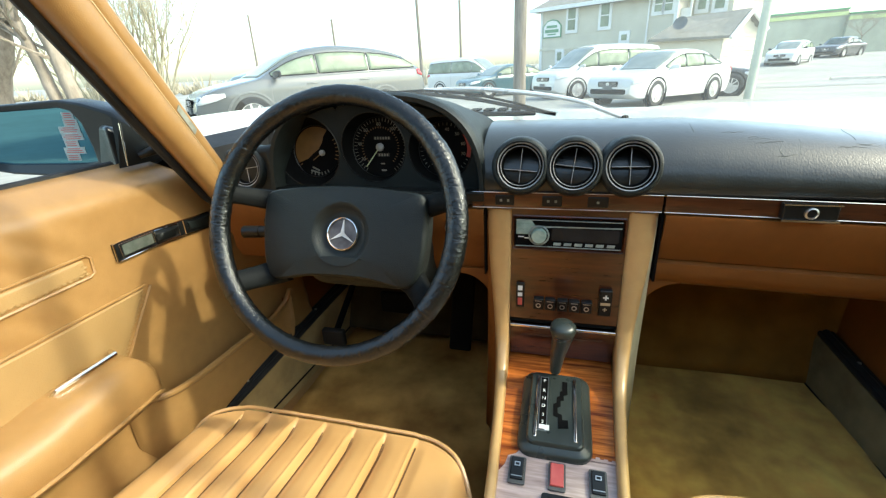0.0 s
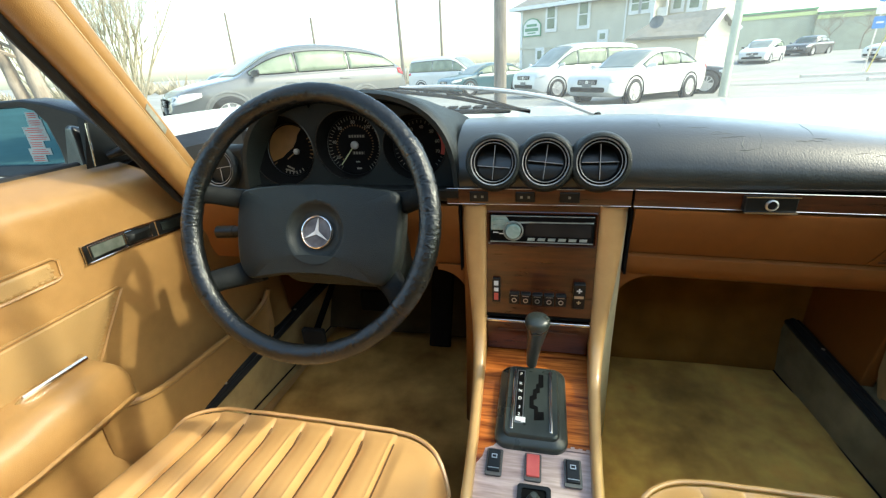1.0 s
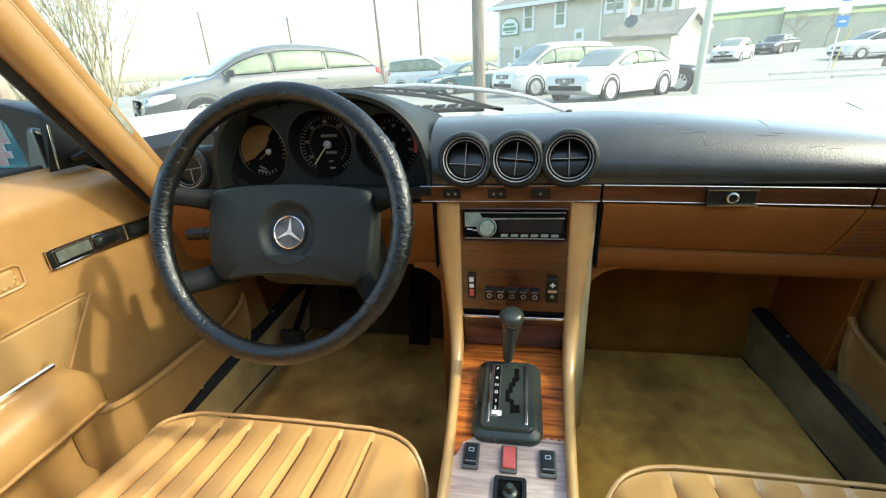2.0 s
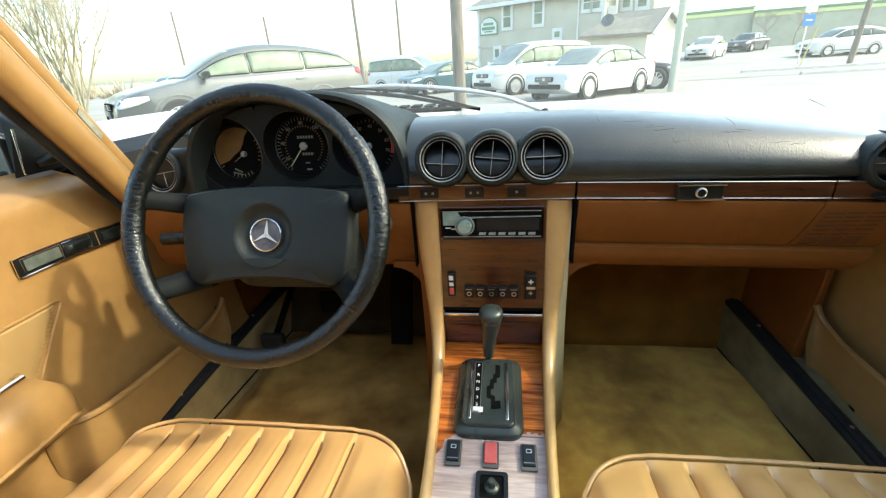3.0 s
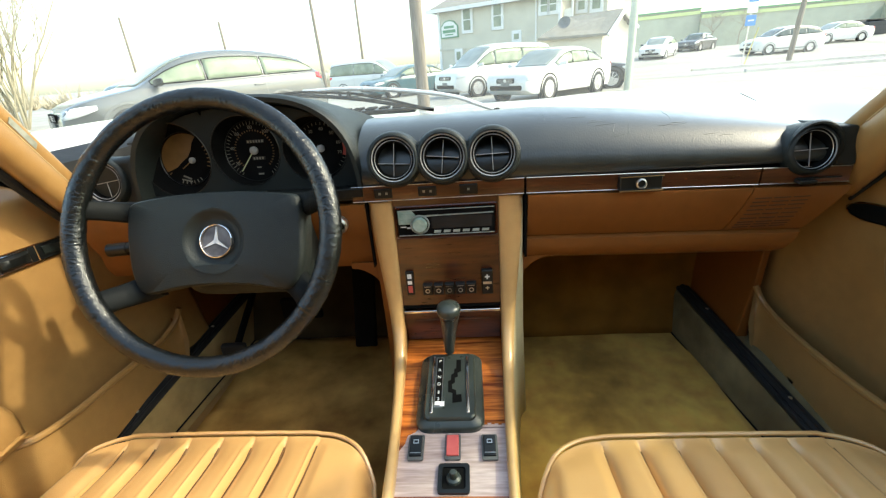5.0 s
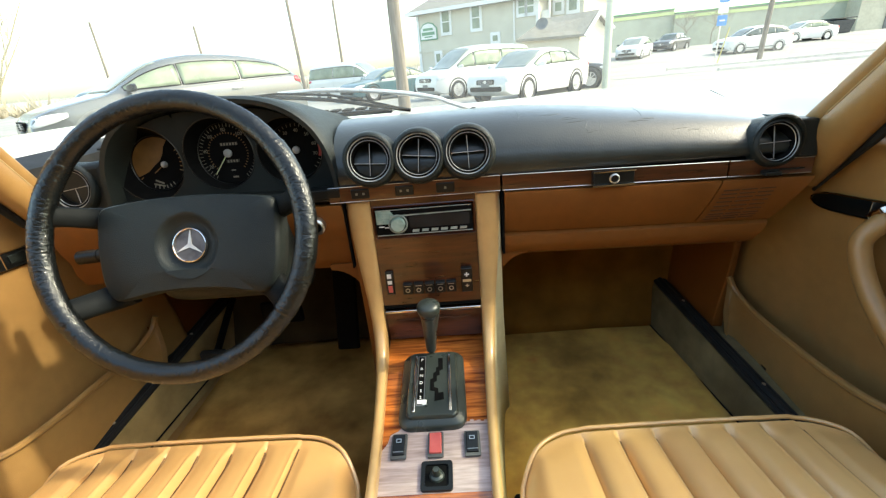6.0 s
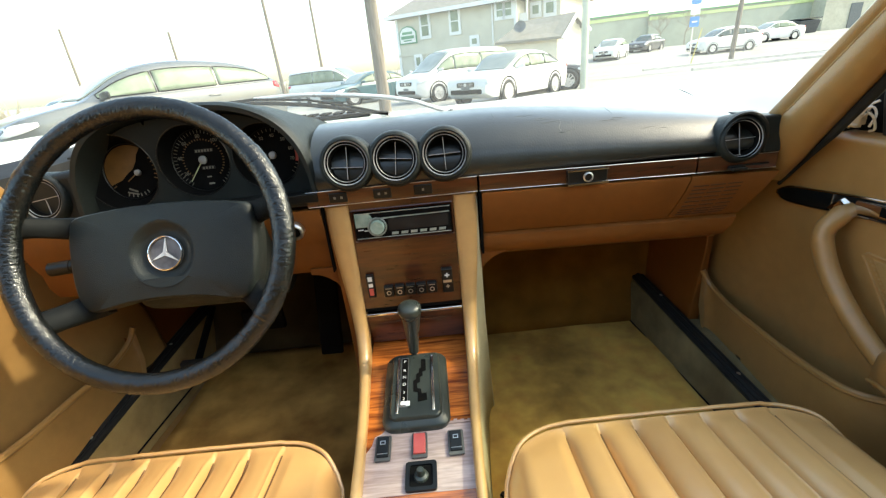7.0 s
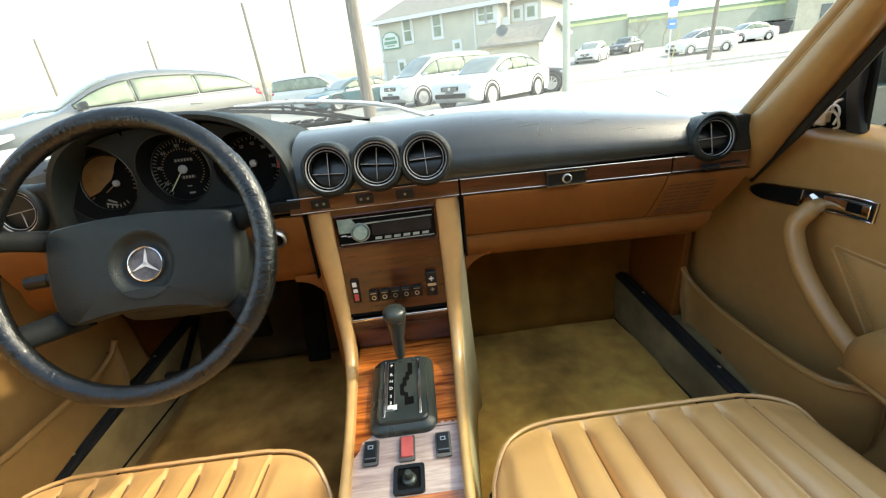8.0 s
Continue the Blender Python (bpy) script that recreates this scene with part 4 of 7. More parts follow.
part("knob_ring", Mesh().lathe([(0.0175, 0.0), (0.0175, 0.003), (0.0165, 0.0036), (0.0150, 0.003), (0.0150, 0.0)], 32, rm @ pose(-0.047, -0.003, 0), caps=False), RADIOGREY, radio)
knob = part("volume_knob", Mesh().lathe([(0.0135, 0.0), (0.0130, 0.009), (0.0115, 0.011), (0.0001, 0.011)], 32, rm @ pose(-0.047, -0.003, 0)), GREEN_LCD, radio, "round volume knob")
for i in range(6):
    part("key", Mesh().prism([(-0.0065, -0.0022), (0.0055, -0.0022), (0.0065, 0.0022), (-0.0055, 0.0022)], 0.002, rm @ pose(-0.016 + 0.0172 * i, -0.0175, 0)), RADIOGREY, radio)
me = Mesh()
for i, (x, y) in enumerate(((-0.077, -0.0065), (-0.066, -0.0085))):
    me.box((x, y, 0.0015), (0.010, 0.0018, 0.0006), rm)
part("print", me, WHITE, radio)
for y in (-0.023, 0.0235):
    part("bright_edge", Mesh().box((0, y, 0.001), (0.172, 0.0012, 0.002), rm), RADIOGREY, radio)

# ---- steering wheel ----
WC = Vector((-0.341, 0.7955, 0.790))
wm = facing(WC, 24.0)
wheel = thing("steering_wheel", tuple(wm @ Vector((0, -0.01, -0.08))), "black four-spoke steering wheel with a grained rim", "steering wheel")
me = Mesh()
rings = []
R0, RT = 0.1915, 0.0150
for i in range(900):
    t = 2 * math.pi * i / 900
    ring = []
    for j in range(40):
        s = 2 * math.pi * j / 40
        q = Vector(((R0 + RT * math.cos(s)) * math.cos(t), (R0 + RT * math.cos(s)) * math.sin(t), RT * math.sin(s)))
        bump = 0.0004 * noise.noise(q * 60) - 0.0023 * max(0.0, 0.30 - abs(noise.noise(q * 260))) - 0.0016 * max(0.0, 0.3 - abs(noise.noise(q * 450)))
        r = RT * (1.0 + (0.06 if abs(math.sin(t)) < 0.6 else 0)) + bump
        ring.append(((R0 + r * math.cos(s)) * math.cos(t), (R0 + r * math.cos(s)) * math.sin(t), r * 0.95 * math.sin(s)))
    rings.append(ring)
part("rim", Mesh().loft(rings, m=wm, loop=True), RIMGRIP, wheel, "grained black leather rim", smooth=80)
HZ = -0.031  # the cushion's face behind the rim plane


def hub_outline(g=1.0, dy=0.0):
    half = [(0.0, 0.0635), (0.06, 0.0615), (0.115, 0.0555), (0.131, 0.050), (0.1365, 0.038), (0.1385, 0.0), (0.135, -0.045), (0.127, -0.074), (0.116, -0.0865), (0.100, -0.0885), (0.055, -0.0805), (0.0, -0.0780)]
    pts = half + [(-x, y) for x, y in half[-2:0:-1]]
    return [(x * g, y * g + dy) for x, y in smooth2(pts)]


def smooth2(pts, n=3):
    p = smooth_path([(x, y, 0) for x, y in pts + pts[:1]], n)
    return [(q.x, q.y) for q in p[:-1]]


rings = [[(x, y, z) for x, y in hub_outline(g)] for g, z in ((0.93, HZ - 0.060), (0.98, HZ - 0.045), (1.0, HZ - 0.014), (0.985, HZ - 0.004), (0.95, HZ), (0.6, HZ + 0.003))]
bowl = []
for r_, z_ in ((0.050, HZ + 0.0035), (0.047, HZ + 0.003), (0.043, HZ - 0.001), (0.037, HZ - 0.006), (0.031, HZ - 0.008), (0.012, HZ - 0.0085)):
    bowl.append([(0.0025 + r_ * math.sin(a_), -0.0115 + r_ * math.cos(a_), z_) for a_ in [math.atan2(x - 0.0025, y + 0.0115) for x, y in hub_outline()]])
hub = part("cushion", Mesh().loft(rings + bowl, m=wm), BLACK, wheel, "black padded cushion with a sunk centre", smooth=45)
em = wm @ pose(0.0025, -0.0115, HZ - 0.0075)
EMBLEM = surface("emblem_metal", (0.07, 0.065, 0.068), (0.16, 0.15, 0.155), 60, rough=0.45, metal=0.3)
RAY = surface("bright_ray", (0.70, 0.69, 0.67), (0.80, 0.79, 0.77), 40, rough=0.4, metal=0.3)
disc = part("emblem", Mesh().lathe([(0.0255, -0.002), (0.0255, 0.003), (0.0243, 0.0042), (0.0228, 0.0038), (0.0222, 0.0018), (0.0001, 0.0018)], 40, em, caps=False), EMBLEM, hub, "round silver emblem")
part("emblem_rim", Mesh().lathe([(0.0258, 0.002), (0.0255, 0.0042), (0.0243, 0.0046), (0.0232, 0.0036)], 40, em, caps=False), CHROME, disc)
for k in range(3):
    part("emblem_ray", Mesh().prism([(-0.0030, 0.0), (0.0, 0.0225), (0.0030, 0.0), (0.0, -0.0015)], 0.0022, em @ pose(0, 0, 0.0018, 0, 0, 120 * k - 4)), RAY, disc)
# spokes
SPOKE = surface("black_spoke_cover", (0.004, 0.005, 0.005), (0.008, 0.009, 0.009), 20, rough=0.50, grain=0.3, grain_scale=500, wear=0.15, spec=0.12)
for sx, (x0, y0), (x1, y1), w in ((-1, (0.126, 0.038), (0.186, 0.043), 0.035), (1, (0.126, 0.038), (0.186, 0.043), 0.035),
                                  (-1, (0.112, -0.075), (0.168, -0.100), 0.041), (1, (0.112, -0.075), (0.160, -0.113), 0.041)):
    a, b = Vector((sx * x0, y0, HZ - 0.022)), Vector((sx * x1, y1, -0.004))
    way = (b - a).normalized()
    side = Vector((-way.y, way.x, 0)).normalized()
    rings = []
    for k in (-0.15, 0.15, 0.45, 0.7, 0.88, 1.0):
        p = a.lerp(b, k)
        p.z = a.z + (b.z - a.z) * step(0.1, 1.0, k)
        ww = w * (1 - 0.30 * k + 0.25 * k ** 6) / 2
        rings.append([p + side * (ww * c) + Vector((0, 0, d)) for c, d in ((-1, -0.010), (-1, 0.004), (-0.8, 0.010), (0, 0.012), (0.8, 0.010), (1, 0.004), (1, -0.010))])
    part("spoke", Mesh().loft(rings, m=wm), SPOKE, wheel, smooth=60)
col = thing("steering_column", (-0.338, 0.95, 0.70), "black steering column shroud behind the wheel", "column")
part("shroud", Mesh().loft([[(x, y - 0.02, z) for x, y in rounded(w, h, 0.04)] for w, h, z in ((0.15, 0.12, -0.085), (0.19, 0.15, -0.10), (0.20, 0.16, -0.15), (0.20, 0.17, -0.30))], m=wm), BLACK, col, smooth=60)
sm = wm @ pose(0, 0, -0.135)
stalk = part("stalk", Mesh().tube([(-0.05, 0.0, 0.0), (-0.120, -0.006, 0.008), (-0.205, -0.012, 0.018)], [0.007, 0.008, 0.0105], 12, m=sm), PLASTIC, col, "black turn-signal stalk")
part("stalk_cap", Mesh().tube([(-0.205, -0.012, 0.018), (-0.238, -0.014, 0.021)], [0.0115, 0.0115], 14, m=sm), PLASTIC, col)

# ---- seats ----
# dark brown lines that draw the shade in the stitched pleat grooves
SEAMSHADE = surface("seam_shade", (0.10, 0.045, 0.014), (0.15, 0.07, 0.022), 40, rough=0.7)
def seat(cx, label, pleats, front):
    """Pleated cushion with smooth side pads, welt, plinth."""
    hw, y1 = 0.263, front
    t = thing("bucket_seat", (cx, 0.45, FLOOR), label, "seat", group="front seats")

    def edge_y(u):          # front edge in plan: round corners
        k = clamp((abs(u) - 0.60) / 0.40)
        return y1 - 0.115 * (1 - math.sqrt(max(0.0, 1 - k * k)))

    n_u, n_v, n_f = 260, 44, 14
    p0, p1 = pleats
    n_p = 6

    def z_top(u, v):
        x = u * hw
        z = 0.440 + 0.006 * (1 - u * u) + 0.022 * step(0.0, 0.25, v) - 0.035 * v * v
        z -= 0.035 * step(0.80, 1.0, abs(u)) ** 2
        if p0 <= x <= p1:
            k = (x - p0) / (p1 - p0) * n_p
            f = k - math.floor(k)
            fade = 0.05 + 0.95 * step(0.0, 0.035, v)
            puff = (1 - abs(2 * f ** 1.25 - 1) ** 3.6) ** 0.55 * (0.80 + 0.20 * f)
            z += (0.020 * puff - 0.013 + 0.0032 * math.exp(-((f - 0.90) / 0.05) ** 2)) * fade
        else:
            d = min(abs(x - p0), abs(x - p1))
            z += 0.005 * step(0, 0.02, d) * step(0.0, 0.05, v) - 0.002
        return z + 0.0004 * noise.noise((x * 14 + cx * 5, v * 6, 1.0))

    verts, faces, cols = [], [], n_v + n_f + 1
    for i in range(n_u + 1):
        u = -1 + 2 * i / n_u
        x, ye = u * hw, edge_y(u)
        zf = z_top(u, 0.0)
        for j in range(n_f):
            k = j / n_f
            bulge = 0.012 * math.sin(math.pi * k)
            verts.append((cx + x * (1 + 0.01 * math.sin(math.pi * k)), ye - 0.05 + 0.05 * step(0, 0.9, k) + bulge - 0.012 * k ** 6, 0.27 + (zf - 0.27) * k))
        for j in range(n_v + 1):
            v = j / n_v
            w = v ** 1.25
            verts.append((cx + x, ye - 0.006 - w * (ye + 0.20), z_top(u, w) + 0.0 if j else zf + 0.001))
    for i in range(n_u):
        for j in range(cols - 1):
            a = i * cols + j
            faces.append((a, a + cols, a + cols + 1, a + 1))
    me = Mesh().add(verts, faces)
    # side skirts
    for s in (-1, 1):
        i = 0 if s < 0 else n_u
        row = [verts[i * cols + j] for j in range(cols)]
        low = [(p[0], p[1], 0.26) for p in row]
        me.add(row + low, [(j, j + 1, cols + j + 1, cols + j) for j in range(cols - 1)])
    part("cushion", me, SEAT, t, "glossy tan leather with lengthwise pleats", smooth=55)
    welt = []
    for i in range(61):
        u = -1 + 2 * i / 60
        welt.append((cx + u * hw, edge_y(u) + 0.0005, z_top(u, 0.0) + 0.0025))
    for s, end in ((-1, 0), (1, -1)):
        tail = [(cx + s * hw, edge_y(1.0) - 0.006 - (k / 8) * 0.45, z_top(s, k / 16) + 0.002) for k in range(1, 9)]
        welt = (tail[::-1] + welt) if s < 0 else (welt + tail)
    part("welt", Mesh().tube(welt, 0.0034, 8), SEAT, t, "thin leather welt")
    for i in range(n_p + 1):
        x = p0 + (p1 - p0) * i / n_p
        u = x / hw
        part("seam", Mesh().tube([(cx + x, edge_y(u) - 0.006 - w * (edge_y(u) + 0.20), z_top(u + 0.004, w) + 0.0012) for w in [(k / 24) ** 1.25 for k in range(1, 25)]], 0.0013, 5), SEAMSHADE, t, "dark line painted for the shade in a stitched groove")
    part("plinth", Mesh().box((cx, 0.25, 0.25), (0.40, 0.75, 0.07)), DULL, t)
    return t


seat(-0.3725, "tan leather driver's seat with pleated cushion", (-0.1685, 0.1575), 0.757)
seat(0.3800, "tan leather passenger seat with pleated cushion", (-0.155, 0.165), 0.740)

bolt = thing("floor_bolt", (0.134, 0.781, FLOOR), "small dark bolt in the carpet by the seat", "bolt")
part("head", Mesh().lathe([(0.007, 0.0), (0.007, 0.008), (0.005, 0.011), (0.0001, 0.011)], 6, pose(0.134, 0.781, FLOOR)), DULL, bolt)
part("washer", Mesh().lathe([(0.011, 0.0), (0.011, 0.004), (0.007, 0.005)], 16, pose(0.134, 0.781, FLOOR), caps=False), RUBBER, bolt)

# ---- doors ----
PERF = surface("perforated_leather", (0.33, 0.200, 0.075), (0.39, 0.240, 0.096), 6, rough=0.5, grain=0.2, grain_scale=520, wear=0.1)
PALEWIRE = surface("cream_plastic", (0.42, 0.38, 0.28), (0.52, 0.47, 0.36), 30, rough=0.45)
SCOOP = surface("satin_chrome", (0.26, 0.31, 0.26), (0.40, 0.45, 0.38), 60, rough=0.22, metal=0.7)
FRONT = [(0.24, 1.20), (0.41, 1.225), (0.49, 1.215), (0.60, 1.14), (0.724, 1.050), (0.77, 1.000), (0.81, 0.970), (0.86, 0.915)]


def door_x(y, z):
    """Half width of the inner skin: upright above, tucked in below, rolled out at the top."""
    x = 0.745 + 0.05 * step(0.80, 0.865, z) ** 2 + 0.012 * step(0.66, 0.50, z) - 0.030 * step(0.42, 0.28, z)
    return x - 0.05 * step(0.98, 1.22, y)


def on_door(s, y, z, lift=0.0):
    return (s * (door_x(y, z) - lift), y, z)


def door(s, label, dz):
    t = thing("door_1" if s < 0 else "door_2", (s * 0.76, 0.5, 0.25), label, "car door", kind="structure")
    top_drop = 0.036 if s > 0 else 0.0          # the waistline sits lower on the passenger's side

    def skin(u, v):
        z = 0.26 + 0.600 * v
        y = -0.42 + (curve_at(FRONT, z)[0] + 0.42) * u
        low = top_drop * clamp((z - 0.80) / 0.06)
        fold = step(0.78, 0.60, y) * max(0.0, 1 - ((z - 0.683) / 0.032) ** 2, 1 - ((z - 0.782) / 0.038) ** 2)
        ripple = 0.0035 * fold * math.sin(95 * (y + 0.9 * z) + 2 * noise.noise((y * 5, z * 9, 0.5)))
        return (s * (door_x(y, z) + 0.0015 * noise.noise((y * 7, z * 7, s)) - ripple), y, z - low)

    part("inner_skin", Mesh().grid(skin, 170, 64), TAN, t, "smooth tan leather door lining", smooth=60, solid=0.006)
    part("outer_skin", Mesh().loft([[(s * 0.80, y, 0.28), (s * 0.86, y, 0.5), (s * 0.86, y, 0.70), (s * 0.825, y, 0.855 - top_drop), (s * 0.80, y, 0.855 - top_drop), (s * 0.79, y, 0.28)] for y in (-0.42, 0.3, 0.94)]), PAINT, t)
    part("window_seal", Mesh().tube([(s * 0.799, y, z - top_drop) for y, z in ((-0.42, 0.862), (0.2, 0.863), (0.6, 0.862), (0.86, 0.861))], 0.007, 8), RUBBER, t, "black window seal")

    # stitched inserts
    def patch(pts, n=14, lift=0.007, slant=0.0):
        (y0, za, zb), (y1, zc, zd) = pts

        def fn(u, v):
            ye = y1 - slant * (1 - v)
            y = y0 + (ye - y0) * u
            lo, hi = za + (zc - za) * u, zb + (zd - zb) * u
            k = min(u, 1 - u, 1) * abs(ye - y0)
            q = min(v, 1 - v) * (hi - lo)
            return on_door(s, y, lo + (hi - lo) * v, lift * step(0, 0.006, min(k, q)) - 0.001)
        return Mesh().grid(fn, 60, n)

    yf = 0.811 if s < 0 else 0.842
    up = part("insert", patch(((-0.30, 0.704 + dz, 0.742 + dz), (0.728, 0.712 + dz, 0.744 + dz))), PERF, t, "embossed leather insert strip")
    lo = part("insert", patch(((-0.30, 0.40, 0.655 + dz), (yf, 0.52, 0.652 + dz)), 24, slant=0.088), PERF, t, "embossed leather insert panel")
    for q, pts in ((up, [(-0.30, 0.744), (0.722, 0.7455), (0.730, 0.740), (0.728, 0.714), (0.72, 0.710), (-0.30, 0.702)]), (lo, [(-0.30, 0.657), (yf - 0.008, 0.6535), (yf + 0.001, 0.648), (yf - 0.030, 0.605), (yf - 0.086, 0.52)])):
        part("piping", Mesh().tube([on_door(s, y, z + dz, 0.004) for y, z in pts], 0.0026, 6), TAN, q)

    for q, z0, z1, yy, sl in ((up, 0.7165, 0.7365, 0.719, 0.0), (lo, 0.52, 0.6435, yf - 0.013, 0.67)):
        dots, j, z = Mesh(), 0, z0 + dz
        while z < z1 + dz:
            y = 0.42 + 0.0045 * (j % 2)
            ye = yy - sl * (z1 + dz - z)
            while y < ye:
                c = [on_door(s, y + 0.0036 * math.cos(a_), z + 0.0025 * math.sin(a_), 0.0055) for a_ in (0, 1.05, 2.09, 3.14, 4.19, 5.24)]
                dots.add(c + [on_door(s, y, z, 0.0063)], [(k, (k + 1) % 6, 6) for k in range(6)])
                y += 0.009
            z += 0.0056
            j += 1
        part("embossing", dots, PERF, q, smooth=0)

    # chrome and black handle recess
    def pl(y, k):
        return 0.7305 + dz * 1.4 - (0.012 + 0.01 * (s > 0)) * step(0.80, 1.04, y) + k

    n = 24
    ya0 = 0.768 if s < 0 else 0.787
    out = []
    for i in range(n + 1):
        y = ya0 + (1.030 - ya0) * i / n
        h = 0.0155 * math.sqrt(max(0.0, 1 - max(0, (y - 0.985) / 0.046) ** 2))
        out.append((y, h))
    me = Mesh().loft([[on_door(s, y, pl(y, -h), 0.0), on_door(s, y, pl(y, -h), 0.006), on_door(s, y, pl(y, -h + 0.002), 0.0075), on_door(s, y, pl(y, h - 0.002), 0.0075), on_door(s, y, pl(y, h), 0.006), on_door(s, y, pl(y, h), 0.0)] for y, h in out])
    plate = part("handle_plate", me, PLASTIC, t, "black door-handle recess with bright rim", smooth=50)
    loop = [on_door(s, y, pl(y, h), 0.0075) for y, h in out] + [on_door(s, y, pl(y, -h), 0.0075) for y, h in out[::-1]]
    part("bright_rim", Mesh().tube(loop, 0.0017, 6, loop=True), CHROME, plate)
    if s < 0:
        part("scoop", Mesh().loft([[on_door(s, y, pl(y, -0.009), 0.0085), on_door(s, y, pl(y, 0.010), 0.0085), on_door(s, y, pl(y, 0.006), 0.006)] for y in (0.782, 0.80, 0.82, 0.842)]), SCOOP, plate, "bright finger scoop")
        part("pull", Mesh().loft([[on_door(s, y, pl(y, -0.013), 0.007), on_door(s, y, pl(y, 0.012), 0.007), on_door(s, y, pl(y, 0.006), 0.014 * k), on_door(s, y, pl(y, -0.008), 0.013 * k)] for y, k in ((0.848, 0.7), (0.86, 1.15), (0.885, 1.15), (0.90, 0.7))]), PLASTIC, plate, "black door release lever", bevel=0.0015)
        for ya, yb in ((0.848, 0.900), (0.777, 0.844)):
            part("bright_frame", Mesh().tube([on_door(s, ya, pl(ya, -0.0125), 0.009), on_door(s, yb, pl(yb, -0.0125), 0.009), on_door(s, yb, pl(yb, 0.0125), 0.009), on_door(s, ya, pl(ya, 0.0125), 0.009)], 0.0011, 6, loop=True), CHROME, plate)
        part("inner_pull", Mesh().loft([[on_door(s, y, pl(y, -0.009 * k), 0.0085), on_door(s, y, pl(y, 0.010 * k), 0.0085), on_door(s, y, pl(y, 0.008 * k), 0.011), on_door(s, y, pl(y, -0.006 * k), 0.011)] for y, k in ((0.925, 0.9), (0.95, 1), (0.985, 1), (1.012, 0.6))]), BLACK, plate)
    else:
        part("scoop", Mesh().loft([[on_door(s, y, pl(y, -0.012), 0.0085), on_door(s, y, pl(y, 0.011), 0.0085), on_door(s, y, pl(y, 0.008), 0.0105), on_door(s, y, pl(y, -0.009), 0.0105)] for y in (0.793, 0.805, 0.84, 0.872)]), CHROME, plate, "chrome escutcheon", bevel=0.001)
        part("key_hollow", Mesh().loft([[on_door(s, y, pl(y, -0.007), 0.0100), on_door(s, y, pl(y, 0.008), 0.0100), on_door(s, y, pl(y, 0.008), 0.0114), on_door(s, y, pl(y, -0.007), 0.0114)] for y in (0.806, 0.829)]), DULL, plate)
        part("pull", Mesh().loft([[on_door(s, y, pl(y, -0.012), 0.008), on_door(s, y, pl(y, h), 0.008), on_door(s, y, pl(y, h - 0.004), 0.016), on_door(s, y, pl(y, -0.010), 0.016)] for y, h in ((0.876, -0.004), (0.882, 0.006), (0.894, 0.012), (0.908, 0.002), (0.914, -0.006))]), CHROME, plate, "chrome door release lever", bevel=0.001)
        part("pull_inset", Mesh().loft([[on_door(s, y, pl(y, -0.008), 0.0155), on_door(s, y, pl(y, h), 0.0155), on_door(s, y, pl(y, h), 0.0168), on_door(s, y, pl(y, -0.008), 0.0168)] for y, h in ((0.886, -0.002), (0.894, 0.005), (0.902, -0.003))]), RUST, plate)
    part("divider", Mesh().tube([on_door(s, 0.915, pl(0.915, -0.014), 0.008), on_door(s, 0.915, pl(0.915, 0.014), 0.008)], 0.0012, 6), CHROME, plate)

    # armrest
    arm = []
    for y, top, low, inn, g in ((0.735, 0.500, 0.470, 0.70, 0.35), (0.728, 0.545, 0.462, 0.685, 0.7), (0.705, 0.570, 0.468, 0.672, 1), (0.64, 0.574, 0.47, 0.664, 1), (0.585, 0.572, 0.472, 0.662, 1), (0.55, 0.566, 0.475, 0.660, 1), (0.30, 0.578, 0.49, 0.655, 1), (-0.30, 0.585, 0.50, 0.655, 1)):
        x0 = door_x(y, 0.5) + 0.004
        w = x0 - inn
        arm.append([(s * (inn + w * a), y, low + (top - low) * b) for a, b in ((1, 0.0), (0.5, 0.0), (0.15, 0.10), (0.02, 0.32), (0.0, 0.55), (0.03, 0.80), (0.14, 0.95), (0.35, 1.0), (0.7, 1.0), (1.0, 0.98))])
    rest = part("armrest", Mesh().loft(arm), TAN, t, "padded tan leather armrest", smooth=60)
    part("piping", Mesh().tube([(r[3][0] - s * 0.001, r[3][1], r[3][2] - 0.004) for r in arm[1:]], 0.0035, 8), TAN, rest)
    if s < 0:
        part("bright_trim", Mesh().tube([(-0.742, 0.598, 0.556), (-0.730, 0.600, 0.570), (-0.726, 0.606, 0.5765), (-0.722, 0.65, 0.579), (-0.720, 0.697, 0.580), (-0.738, 0.702, 0.578)], 0.0046, 8), CHROME, rest, "bright armrest end trim")
        part("grip_hollow", Mesh().box((s * 0.730, 0.593, 0.558), (0.016, 0.012, 0.022)), DULL, rest, bevel=0.004)
    else:
        path = smooth_path([on_door(s, 0.880, 0.700, 0.004), on_door(s, 0.876, 0.692, 0.028), on_door(s, 0.878, 0.660, 0.044), on_door(s, 0.850, 0.604, 0.046), on_door(s, 0.805, 0.553, 0.046), on_door(s, 0.765, 0.523, 0.046), on_door(s, 0.715, 0.500, 0.050)], 7)
        part("pull_strap", Mesh().tube(path, [0.0135] * 5 + [0.0155] * (len(path) - 5), 14, flat=1.0), TAN, t, "curved tan leather grab handle", smooth=70)

    # map pocket along the bottom
    lip = smooth_path([(s * 0.676, 1.132, 0.476), (s * 0.684, 1.122, 0.452), (s * 0.690, 1.095, 0.436), (s * 0.692, 1.04, 0.425), (s * 0.692, 0.93, 0.423), (s * 0.690, 0.82, 0.430), (s * 0.694, 0.745, 0.442), (s * 0.735, 0.700, 0.452)], 6)
